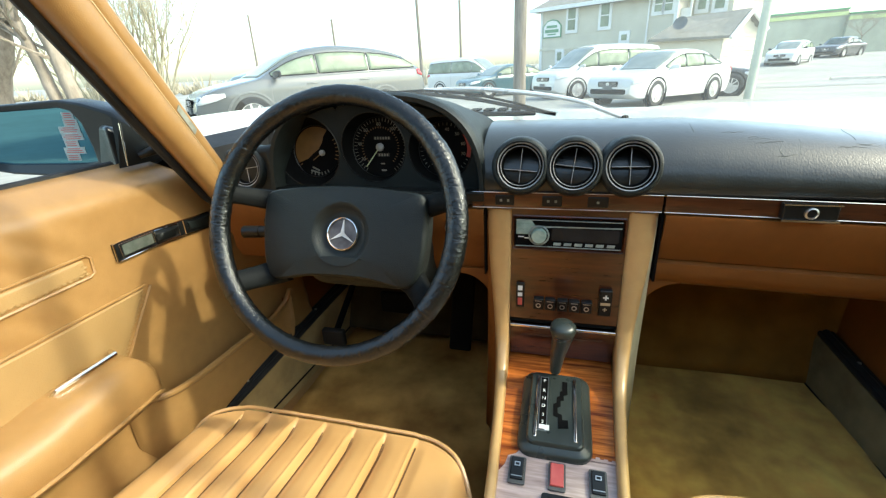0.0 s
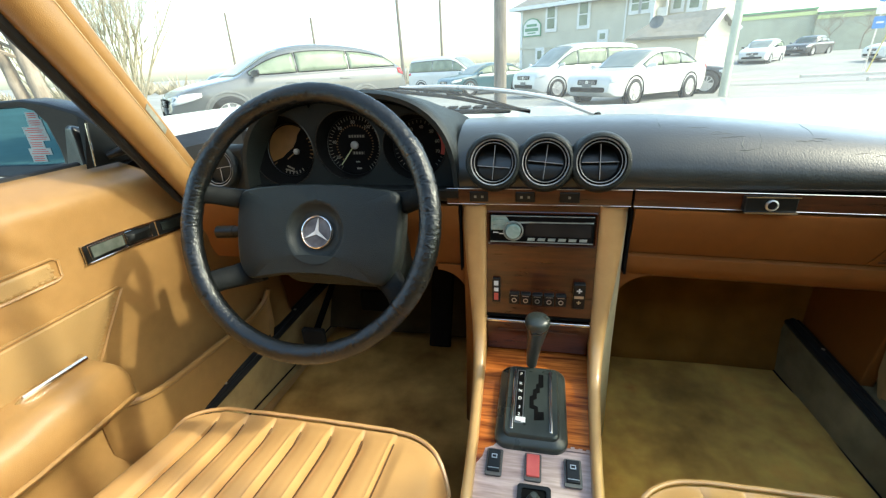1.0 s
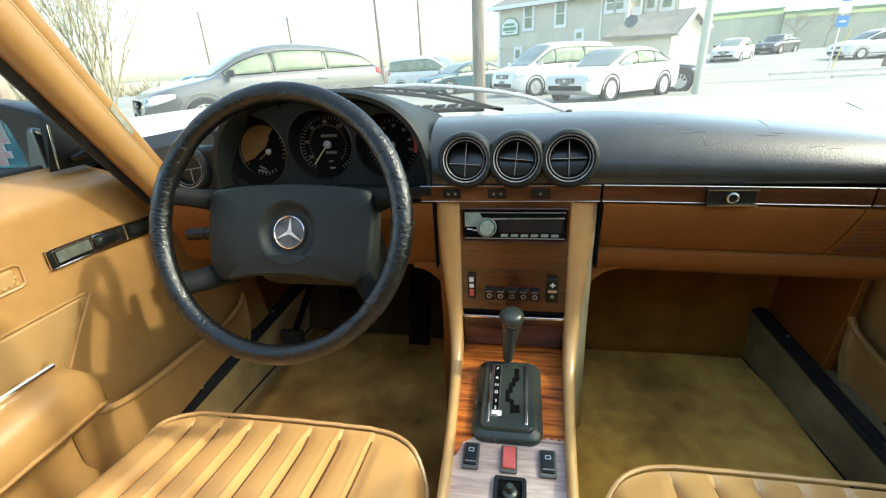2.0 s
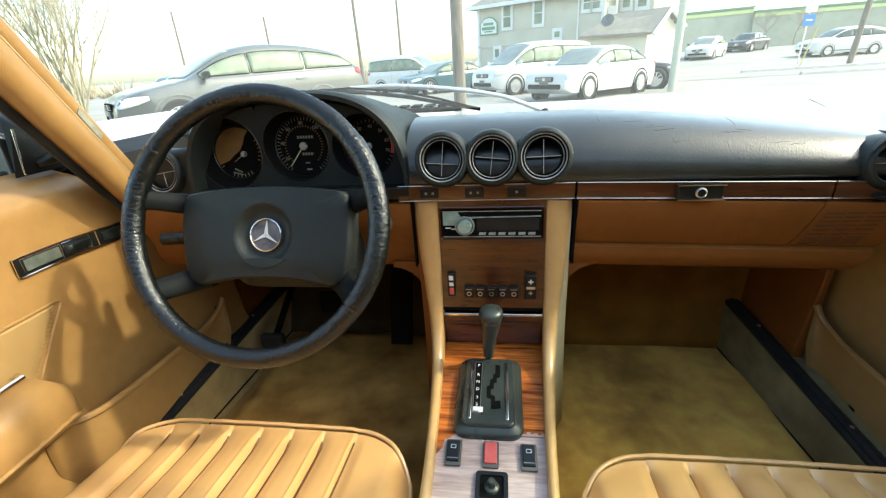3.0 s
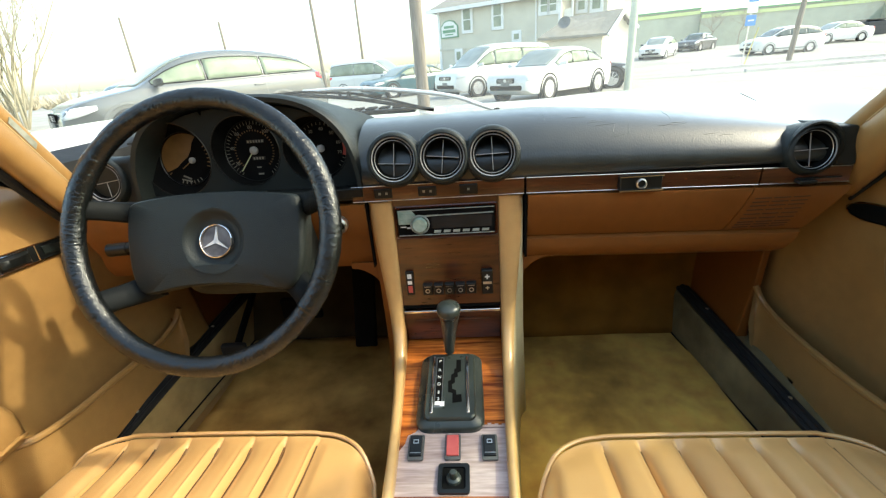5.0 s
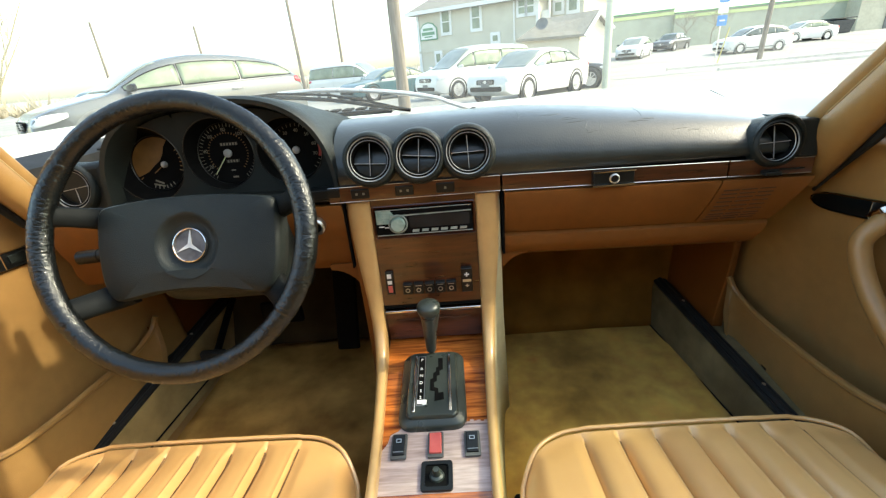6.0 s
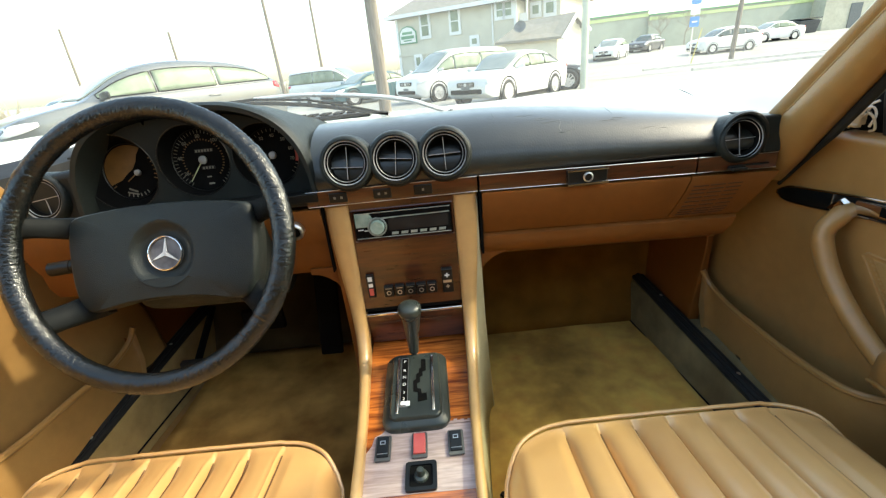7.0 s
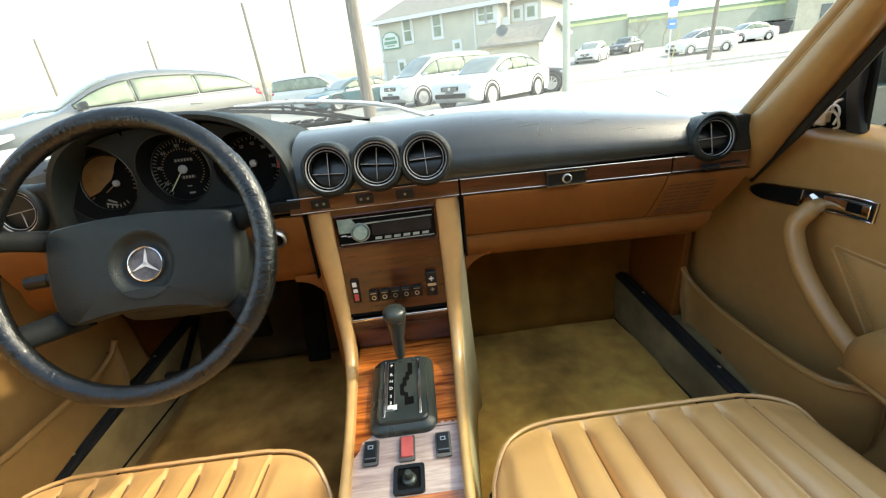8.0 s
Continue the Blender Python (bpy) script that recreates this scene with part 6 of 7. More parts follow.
            part("window_trim", Mesh().tube(edge, 0.011, 5, m=m, loop=True), DULL, pane)
        for k in (pillars[0] - 0.20, pillars[0], pillars[-1]):
            y = k * L
            zs = [clear + 0.10 + (sill(y) - clear - 0.12) * i / 6 for i in range(7)]
            part("door_seam", Mesh().tube([(s * (side_x(y, z) - 0.001), y, z) for z in zs], 0.005, 4, m=m), GREY, t)
        ym = ws + 0.055 * L
        part("mirror", Mesh().loft([[(s * (hw * 0.94 + a), ym + b, sill(ym) + c) for a, b, c in q] for q in
             ([(0, 0.02, 0.0), (0, 0.08, 0.0), (0, 0.08, 0.04), (0, 0.02, 0.04)], [(0.09, 0.0, 0.0), (0.09, 0.10, 0.0), (0.09, 0.10, 0.12), (0.09, 0.0, 0.10)], [(0.20, 0.03, 0.01), (0.20, 0.11, 0.01), (0.20, 0.11, 0.13), (0.20, 0.03, 0.12)], [(0.25, 0.07, 0.03), (0.25, 0.11, 0.03), (0.25, 0.11, 0.10), (0.25, 0.07, 0.10)])], m=m), PLASTIC if trim else material, t, bevel=0.012)
        for k in axles:
            wq = m @ frame_of((s * (hw - 0.10), k * L, wheel_r), (0, 1, 0), (0, 0, 1), (s, 0, 0))
            part("wheel_arch", Mesh().lathe([(wheel_r + 0.085, 0.0), (wheel_r + 0.085, 0.1025), (wheel_r + 0.05, 0.108), (wheel_r + 0.03, 0.060), (0.0001, 0.060)], 32, wq, caps=False), GREY if trim else DULL, t)
            wl_ = part("wheel", Mesh().lathe([(wheel_r * 0.66, 0.100), (wheel_r * 0.70, 0.112), (wheel_r * 0.93, 0.112), (wheel_r, 0.09), (wheel_r, -0.08), (0.05, -0.08)], 32, wq, caps=False), TYRE, t)
            part("rim", Mesh().lathe([(wheel_r * 0.70, 0.108), (wheel_r * 0.66, 0.106), (wheel_r * 0.62, 0.085), (0.0001, 0.078)], 32, wq, caps=False), ALLOY, wl_)
            sp = Mesh()
            for i in range(9):
                sp.box((wheel_r * 0.33, 0, 0.096), (wheel_r * 0.64, 0.036, 0.020), wq @ pose(0, 0, 0, 0, 0, 40 * i + 20))
            part("spokes", sp.lathe([(0.045, 0.085), (0.045, 0.112), (0.0001, 0.114)], 12, wq), ALLOY, wl_)
        hd = curve_at(line, 0.10 * L)[0]
        part("headlight", Mesh().loft([[(s * (side_x(y, z) + 0.006), y, z) for z in [hd * (a + (b - a) * k) for k in (0, 0.33, 0.66, 1)]] for y, a, b in [(L * k, a, b) for k, a, b in ((0.006, 0.68, 0.78), (0.02, 0.69, 0.83), (0.04, 0.71, 0.86), (0.07, 0.75, 0.875), (0.10, 0.81, 0.875))]], closed=False, m=m), HEAD, t, solid=0.010)
        zl = sill(rb) + tail_lamp
        part("tail_light", Mesh().loft([[(s * (side_x(y, zl + d) + 0.006), y, zl + d) for d in (-0.17 + 0.07 * f, -0.11 + 0.04 * f, -0.06, -0.01)] for y, f in [(L * (0.945 + 0.0105 * i), 1 - i / 5) for i in range(6)]], closed=False, m=m), TAIL, t, solid=0.012)
        for k in (pillars[0] - 0.035, pillars[-1] - 0.03):
            y, z = k * L, sill(k * L) - 0.13
            part("door_handle", Mesh().box((s * (side_x(y, z) + 0.004), y, z), (0.03, 0.20, 0.028), m), material, t, bevel=0.008)
    hd = curve_at(line, 0.10 * L)[0]
    front = lambda y, z: m @ frame_of((0, y, z), (1, 0, 0), (0, 0, 1), (0, -1, 0))
    gr = part("grille", Mesh().prism(rounded(W * grille, 0.13, 0.035), 0.06, front(0.045, hd * 0.70)), DULL, t, "dark front grille")
    for k in (-0.036, -0.012, 0.012, 0.036):
        part("slat", Mesh().box((0, k, 0.062), (W * (grille - 0.05), 0.006, 0.006), front(0.045, hd * 0.70)), ALLOY, gr)
    part("badge", Mesh().lathe([(0.05, 0.05), (0.05, 0.068), (0.0001, 0.070)], 18, front(0.045, hd * 0.70)), ALLOY, gr)
    part("lower_grille", Mesh().prism(rounded(W * 0.66, 0.13, 0.05), 0.05, front(0.045, 0.40)), DULL, t, "dark lower air intake")
    part("number_plate", Mesh().box((0, -0.014, 0.50), (0.30, 0.02, 0.11), m), GREY, t)
    if trim:
        ys = [L * (0.05 + 0.90 * i / 12) for i in range(13)]
        for s in (-1, 1):
            part("cladding", Mesh().loft([[(s * (side_x(y, clear + d) + a), y, clear + d) for d, a in ((0.0, -0.02), (0.01, 0.010), (0.12, 0.010), (0.17, 0.004), (0.17, -0.03))] for y in ys], m=m), GREY, t)
    return t


def at(x, y, heading):
    """The nose at (x, y) on the ground; the car runs back from it, its tail turned to heading degrees clockwise from straight ahead."""
    return pose(x, y, ground_z(x, y), -0.8, 0, -heading)


GREYPAINT = surface("silver_grey_paint", (0.105, 0.115, 0.118), (0.12, 0.13, 0.132), 2, rough=0.25, coat=0.6, rough_var=0.02)
WHITEPAINT = paint("white_paint", (0.66, 0.66, 0.64))
TEAL = paint("dark_teal_paint", (0.03, 0.10, 0.12))
DARK = paint("dark_grey_paint", (0.05, 0.055, 0.06))
def suv(h):
    return [(0.0, 0.38 * h), (0.006, 0.43 * h), (0.025, 0.50 * h), (0.08, 0.56 * h), (0.16, 0.61 * h), (0.235, 0.655 * h), (0.29, 0.75 * h), (0.36, 0.875 * h), (0.44, 0.96 * h), (0.54, h), (0.66, 0.995 * h), (0.79, 0.955 * h), (0.88, 0.885 * h), (0.935, 0.79 * h), (0.97, 0.70 * h), (0.99, 0.58 * h), (1.0, 0.42 * h)]


def saloon(h):
    return [(0.0, 0.40 * h), (0.006, 0.47 * h), (0.025, 0.535 * h), (0.08, 0.58 * h), (0.16, 0.61 * h), (0.25, 0.65 * h), (0.31, 0.76 * h), (0.38, 0.90 * h), (0.45, 0.98 * h), (0.54, h), (0.65, 0.985 * h), (0.74, 0.92 * h), (0.82, 0.80 * h), (0.89, 0.715 * h), (0.95, 0.695 * h), (0.985, 0.66 * h), (0.995, 0.56 * h), (1.0, 0.42 * h)]


def van(h):
    return [(0.0, 0.34 * h), (0.006, 0.42 * h), (0.025, 0.48 * h), (0.08, 0.53 * h), (0.14, 0.57 * h), (0.20, 0.66 * h), (0.27, 0.81 * h), (0.34, 0.93 * h), (0.42, 0.985 * h), (0.54, h), (0.75, 0.995 * h), (0.91, 0.975 * h), (0.965, 0.94 * h), (0.985, 0.80 * h), (0.993, 0.60 * h), (1.0, 0.40 * h)]


SUV = (0.225, 0.42, 0.885, 0.955)
SALOON = (0.24, 0.43, 0.70, 0.85)
VAN = (0.13, 0.36, 0.965, 0.990)
auto("silver-grey crossover parked across the lot", pose(0, 0, 0.10) @ at(-6.56, 7.1, 40), 4.6, 1.85, suv(1.56), (0.99, 1.09), SUV, (0.47, 0.70), GREYPAINT, trim=True, wheel_r=0.36, axles=(0.19, 0.765), tail_lamp=0.0)
auto("white sedan parked with its nose forward", at(1.14, 13.44, 44.5), 4.55, 1.76, saloon(1.43), (0.90, 0.96), SALOON, (0.47, 0.66), WHITEPAINT)
auto("tall white passenger van beside the sedan", at(-0.76, 17.6, 55), 4.8, 1.84, van(1.84), (1.04, 1.10), VAN, (0.36, 0.64), WHITEPAINT, axles=(0.18, 0.80), grille=0.42)
auto("dark teal sedan parked farther back", at(-4.5, 21.0, 50), 4.6, 1.75, saloon(1.38), (0.88, 0.94), SALOON, (0.47, 0.66), TEAL)
auto("white box-shaped van seen from its tail", at(-2.9, 24.8, -70), 4.6, 1.83, van(1.88), (1.06, 1.12), VAN, (0.36, 0.64), WHITEPAINT, axles=(0.17, 0.80))
auto("silver crossover seen from its tail", at(-12.3, 21.8, 205), 4.5, 1.85, suv(1.66), (1.04, 1.12), SUV, (0.47, 0.70), GREYPAINT, glass=TINT, tail_lamp=-0.02)
auto("white crossover parked across the street", at(19.5, 34.3, 85), 4.8, 1.9, suv(1.70), (1.04, 1.14), SUV, (0.47, 0.70), WHITEPAINT, trim=True, glass=TINT, tail_lamp=-0.02)
auto("white crossover by the far green building", at(13.8, 36.4, 36), 4.5, 1.85, suv(1.60), (1.02, 1.10), SUV, (0.47, 0.70), WHITEPAINT, trim=True, tail_lamp=-0.02)
auto("dark sedan by the far green building", at(18.6, 41.5, 48), 4.3, 1.75, saloon(1.45), (0.90, 0.96), SALOON, (0.47, 0.66), DARK, glass=TINT)
auto("dark car half hidden behind the pole", at(5.95, 17.3, -75), 3.4, 1.7, saloon(1.40), (0.88, 0.94), SALOON, (0.47, 0.66), DARK, glass=TINT)
auto("white car beyond the crossover", at(27.0, 39.6, 85), 4.6, 1.9, saloon(1.5), (0.94, 1.0), SALOON, (0.47, 0.66), WHITEPAINT)

# ---- beige house ----
SIDING = surface("beige_siding", (0.56, 0.52, 0.42), (0.64, 0.60, 0.49), 1.5, rough=0.8, wear=0.1, wear_scale=8)
ROOF = surface("grey_shingles", (0.21, 0.20, 0.17), (0.25, 0.24, 0.21), 4, rough=0.9, wear=0.2, wear_scale=9)
TRIMW = surface("white_trim", (0.74, 0.74, 0.72), (0.80, 0.80, 0.78), 3, rough=0.6)
house = thing("house", (-1.3, 27.0, -0.6), "beige clapboard house with grey shingle roof", "house")
HM = pose(-1.33, 27.0, 0, 0, 0, -30)          # local x along the front wall, local y into the house


def boards(me, x0, x1, z0, z1, y, m, n):
    """Overlapping clapboards on a wall that faces the lot."""
    for i in range(n):
        a, b = z0 + (z1 - z0) * i / n, z0 + (z1 - z0) * (i + 1) / n
        me.add([(x0, y - 0.025, a), (x1, y - 0.025, a), (x1, y - 0.005, b), (x0, y - 0.005, b), (x0, y, a), (x1, y, a)], [(0, 1, 2, 3), (0, 4, 5, 1)], m)
    return me


def boards_on(me, m, outline, pitch=0.16):
    """Clapboards cut to a flat outline that is convex, on the plane of m."""
    me.prism(outline, -0.02, m)
    lo, hi = min(z for _, z in outline), max(z for _, z in outline)
    n = int((hi - lo) / pitch)
    for i in range(n):
        z = lo + (hi - lo) * (i + 0.5) / n
        xs_ = []
        for (xa, za), (xb, zb) in zip(outline, outline[1:] + outline[:1]):
            if (za - z) * (zb - z) < 0:
                xs_.append(xa + (xb - xa) * (z - za) / (zb - za))
        if len(xs_) == 2:
            a, b = min(xs_), max(xs_)
            h = (hi - lo) / n / 2
            me.add([(a, z - h, 0.028), (b, z - h, 0.028), (b, z + h, 0.006), (a, z + h, 0.006), (a, z - h, 0.0), (b, z - h, 0.0)], [(0, 1, 2, 3), (0, 4, 5, 1)], m)
    return me


part("wall", boards(Mesh(), 0.0, 6.9, -0.8, 3.62, 0.0, HM, 27).box((3.45, 3.51, 1.4), (6.9, 7.0, 4.44), HM), SIDING, house, "beige clapboard wall")
part("wing_wall", boards(Mesh(), 6.9, 8.7, -0.8, 3.62, 1.2, HM, 27).box((7.8, 4.21, 1.4), (1.8, 6.0, 4.44), HM), SIDING, house)
part("roof", Mesh().loft([[(-0.45, -0.45, 3.60), (0.9, 3.5, 5.3), (-0.45, 7.4, 3.60), (-0.45, 7.4, 3.48), (-0.45, -0.45, 3.48)], [(7.3, -0.45, 3.60), (6.6, 3.5, 5.3), (7.3, 7.4, 3.60), (7.3, 7.4, 3.48), (7.3, -0.45, 3.48)]], m=HM), ROOF, house, "grey shingle roof")
part("eaves_board", Mesh().box((3.42, -0.46, 3.55), (7.8, 0.04, 0.17), HM), TRIMW, house)
part("wing_roof", Mesh().loft([[(6.9, 0.8, 3.60), (6.9, 4.2, 4.6), (6.9, 7.6, 3.60)], [(9.1, 0.8, 3.60), (8.9, 4.2, 4.6), (9.1, 7.6, 3.60)]], m=HM), ROOF, house)
part("band", Mesh().box((3.45, -0.05, 1.64), (6.9, 0.05, 0.10), HM), SIDING, house)


def house_window(x, z, w, h, y=0.0, lights=2):
    wdw = part("window", Mesh().box((x, y - 0.05, z), (w + 0.26, 0.09, h + 0.26), HM), TRIMW, house, "white-framed sash window")
    for i in range(lights):
        part("pane", Mesh().box((x, y - 0.10, z + (h / lights) * (i + 0.5) - h / 2), (w, 0.03, h / lights - 0.05), HM), CLEARGLASS, wdw)


house_window(1.85, 2.98, 0.40, 1.02)
house_window(3.62, 2.98, 0.40, 1.02)
house_window(1.24, 1.28, 0.24, 0.46, 0.0, 1)
house_window(4.66, 1.94, 0.26, 0.30, 0.0, 1)
house_window(6.08, 3.16, 0.30, 0.62)
house_window(6.52, 3.16, 0.30, 0.62)
house_window(7.5, 3.05, 0.30, 0.42, 1.2, 1)
house_window(8.2, 3.05, 0.36, 0.50, 1.2, 1)
part("corner_board", Mesh().box((0.05, -0.03, 1.4), (0.14, 0.08, 4.4), HM), TRIMW, house)
part("corner_board", Mesh().box((6.85, -0.03, 1.4), (0.14, 0.08, 4.4), HM), TRIMW, house)
part("downspout", Mesh().tube([(5.68, -0.08, 3.45), (5.68, -0.08, 1.72), (5.7, -0.08, -0.5)], 0.04, 8, m=HM), TRIMW, house, "white downspout")
part("porch", Mesh().box((7.12, 0.75, 2.25), (0.40, 0.8, 0.12), HM).box((7.12, 0.36, 2.62), (0.40, 0.05, 0.60), HM).box((7.3, 0.36, 2.9), (0.08, 0.08, 1.3), HM), TRIMW, house, "small white porch with a boarded rail")
part("dish", Mesh().lathe([(0.0001, 0.0), (0.18, 0.03), (0.26, 0.09)], 18, pose(4.25, 20.75, 2.13, 65, 0, -30), caps=False), GREY, house, "small grey satellite dish")
shed = thing("garage", (6.8, 24.5, -0.5), "low beige garage with a gabled grey roof", "garage")
GC = Vector((5.78, 20.65, 0))                    # the corner between eave wall and gable
gdir = Vector((0.80, 0.62, 0)).normalized()      # along the gable
gw = 1.98
gq = frame_of(GC, gdir, (0, 0, 1), gdir.cross(Vector((0, 0, 1))))
part("gable", boards_on(Mesh(), gq, [(0, -0.75), (gw, -0.75), (gw, 1.74), (gw / 2, 2.41), (0, 1.635)]), SIDING, shed, "pale clapboard gable wall")
eave = Vector((-1, 0.10, 0)).normalized()
part("wall", Mesh().loft([[GC + Vector((0, 0, -0.75)), GC + Vector((0, 0, 1.635)), GC + gdir * 0.1 + Vector((0, 0.3, 1.635)), GC + gdir * 0.1 + Vector((0, 0.3, -0.75))],
                          [GC + eave * 2.67 + Vector((0, 0, -0.75)), GC + eave * 2.67 + Vector((0, 0, 1.65)), GC + eave * 2.67 + Vector((0, 0.3, 1.65)), GC + eave * 2.67 + Vector((0, 0.3, -0.75))]]), SIDING, shed)
apex = GC + gdir * (gw / 2) + Vector((0, 0, 2.43))
over = Vector((0, -0.25, -0.10))
lo_r, lo_l = GC + Vector((0.12, 0, 1.635)) + over, GC + eave * 2.67 + Vector((0, 0, 1.65)) + over
hi_r, hi_l = apex + Vector((0.15, -0.1, 0.02)), apex + eave * 1.98 + Vector((0, 0.3, -0.1))
up = Vector((0, -0.02, 0.10))
part("roof", Mesh().loft([[lo_l, lo_r, lo_r + up, lo_l + up], [hi_l, hi_r, hi_r + up, hi_l + up]]), ROOF, shed, "grey shingle roof slope")
far_eave = GC + gdir * (gw + 0.15) + Vector((0, 0, 1.775))
part("roof_back", Mesh().loft([[hi_l, hi_r, hi_r + up, hi_l + up], [far_eave + eave * 1.98, far_eave + Vector((0.1, -0.1, 0)), far_eave + Vector((0.1, -0.1, 0.1)), far_eave + eave * 1.98 + up]]), ROOF, shed)
for a, b in ((lo_r, hi_r), (hi_r, far_eave + Vector((0.1, -0.1, 0.03)))):
    part("barge_board", Mesh().tube([a + Vector((0.05, -0.06, 0)), b + Vector((0.05, -0.06, 0))], 0.075, 6), TRIMW, shed)

# sign on the house: a green frame with unreadable lettering
sign = thing("sign_board", tuple(HM @ Vector((0.72, -0.06, 2.5))), "white and green sign board on the house", "sign")
GREENP = surface("green_paint", (0.10, 0.26, 0.14), (0.14, 0.32, 0.18), 10, rough=0.6)
SM = HM @ frame_of((0.72, -0.03, 2.62), (1, 0, 0), (0, 0, 1), (0, -1, 0))
part("board", Mesh().prism([(-0.55, -0.42), (0.55, -0.42), (0.55, 0.15), (0.3, 0.40), (0.0, 0.47), (-0.3, 0.40), (-0.55, 0.15)], 0.05, SM), GREENP, sign)
part("field", Mesh().prism([(-0.49, -0.36), (0.49, -0.36), (0.49, 0.13), (0.27, 0.35), (0.0, 0.41), (-0.27, 0.35), (-0.49, 0.13)], 0.02, SM @ pose(0, 0, 0.05)), TRIMW, sign)
part("lettering", Mesh().box((0, 0.12, 0.08), (0.62, 0.12, 0.02), SM).box((0, -0.09, 0.08), (0.80, 0.15, 0.02), SM).box((0, -0.25, 0.08), (0.5, 0.06, 0.02), SM), GREENP, sign)

# ---- green warehouse ----
WALLG = surface("pale_green_wall", (0.34, 0.36, 0.29), (0.41, 0.43, 0.35), 0.4, rough=0.85, wear=0.15, wear_scale=2)
STRIPE = surface("yellow_green_stripe", (0.50, 0.58, 0.26), (0.56, 0.64, 0.32), 2, rough=0.7)
ware = thing("warehouse", (26, 55, 0), "long pale green warehouse with a yellow-green stripe", "warehouse")
for xa, xb, ya, yb, za, zb, h0, h1 in ((9.0, 23.9, 50.0, 50.9, 0.2, 0.2, 3.72, 4.15), (23.9, 41.6, 50.6, 51.2, 0.2, -0.3, 3.74, 3.98)):
    part("wall", Mesh().loft([[(xa, ya, za), (xb, yb, zb), (xb, yb + 9, zb), (xa, ya + 9, za)], [(xa, ya, h0), (xb, yb, h1), (xb, yb + 9, h1), (xa, ya + 9, h0)]]), WALLG, ware)
    part("stripe", Mesh().loft([[(xa, ya - 0.10, h0 - 0.50), (xb, yb - 0.10, h1 - 0.50), (xb, yb + 0.1, h1 - 0.50), (xa, ya + 0.1, h0 - 0.50)], [(xa, ya - 0.10, h0 - 0.20), (xb, yb - 0.10, h1 - 0.20), (xb, yb + 0.1, h1 - 0.20), (xa, ya + 0.1, h0 - 0.20)]]), STRIPE, ware)
    part("coping", Mesh().loft([[(xa, ya - 0.2, h0 - 0.06), (xb, yb - 0.2, h1 - 0.06), (xb, yb + 0.2, h1 - 0.06), (xa, ya + 0.2, h0 - 0.06)], [(xa, ya - 0.2, h0 + 0.09), (xb, yb - 0.2, h1 + 0.09), (xb, yb + 0.2, h1 + 0.09), (xa, ya + 0.2, h0 + 0.09)]]), GREENP, ware)
CREAM = surface("cream_wall", (0.46, 0.43, 0.33), (0.54, 0.51, 0.40), 1.0, rough=0.85, wear=0.15, wear_scale=4)
part("end_wall", Mesh().box((44.6, 51.0, 2.2), (6.0, 3.0, 5.2)), CREAM, ware, "cream end wall with a door")
part("door", Mesh().box((44.9, 49.47, 1.3), (1.2, 0.08, 3.2)), GREY, ware, "grey steel door")

# ---- poles ----
POLEWOOD = surface("weathered_pole", (0.13, 0.11, 0.085), (0.24, 0.205, 0.165), 3, rough=0.9, grain=0.8, grain_scale=30, grain_kind="noise", stretch=(6, 6, 0.5), wear=0.4, wear_scale=20)


def pole(x, y, r, lean, label, h=9.0, material=POLEWOOD, name="utility_pole"):
    z = ground_z(x, y) - 0.2
    t = part(name, Mesh().tube([(x + lean * k * h, y, z + h * k) for k in (0, 0.15, 0.3, 0.5, 0.75, 1.0)], [r, r * 0.97, r * 0.95, r * 0.9, r * 0.85, r * 0.8], 14), material)
    return tagged(t, label, "pole", "poles")


pole(-1.17, 13.0, 0.175, -0.003, "thick weathered wooden utility pole")
PALEPOLE = surface("pale_pole", (0.42, 0.45, 0.36), (0.52, 0.54, 0.45), 3, rough=0.8, wear=0.2)
pole(5.15, 15.2, 0.12, 0.0, "smooth pale grey-green light pole", material=PALEPOLE, name="light_pole")
pole(17.36, 26.5, 0.13, 0.045, "dark wooden utility pole by the street", material=POLEWOOD)
pole(-13.7, 45.0, 0.17, -0.02, "distant thin wooden utility pole")
pole(-9.7, 45.0, 0.14, 0.0, "distant thin wooden utility pole")
pole(-22.8, 45.0, 0.14, -0.015, "distant thin wooden utility pole", 6.9)
pole(-32.5, 45.0, 0.13, 0.01, "distant thin wooden utility pole", 8)
SIGNBLUE = surface("blue_sign", (0.05, 0.22, 0.55), (0.08, 0.28, 0.62), 5, rough=0.5)
rs = thing("road_sign", (14.68, 26.0, -0.4), "blue and white road signs on a thin post", "road sign")
part("post", Mesh().tube([(14.68, 26.0, -0.5), (14.68, 26.0, 3.2)], 0.035, 8), ALLOY, rs)
part("plate", Mesh().prism(rounded(0.5, 0.5, 0.05), 0.03, facing((14.68, 25.93, 1.85))), SIGNBLUE, rs)
part("plate", Mesh().prism(rounded(0.5, 0.42, 0.05), 0.03, facing((14.68, 25.93, 2.4))), TRIMW, rs)
part("plate", Mesh().prism(rounded(0.55, 0.55, 0.12), 0.03, facing((14.68, 25.93, 2.95))), SIGNBLUE, rs)
part("arrow", Mesh().box((0, 0, 0.035), (0.28, 0.07, 0.01), facing((14.68, 25.93, 1.85))), TRIMW, rs)
YELLOW = surface("faded_yellow", (0.50, 0.42, 0.14), (0.58, 0.50, 0.20), 3, rough=0.7)
part("guy", Mesh().tube([(14.75, 26.0, -0.5), (15.25, 26.1, 1.5)], 0.03, 6), YELLOW, rs, "yellow guy-wire cover")

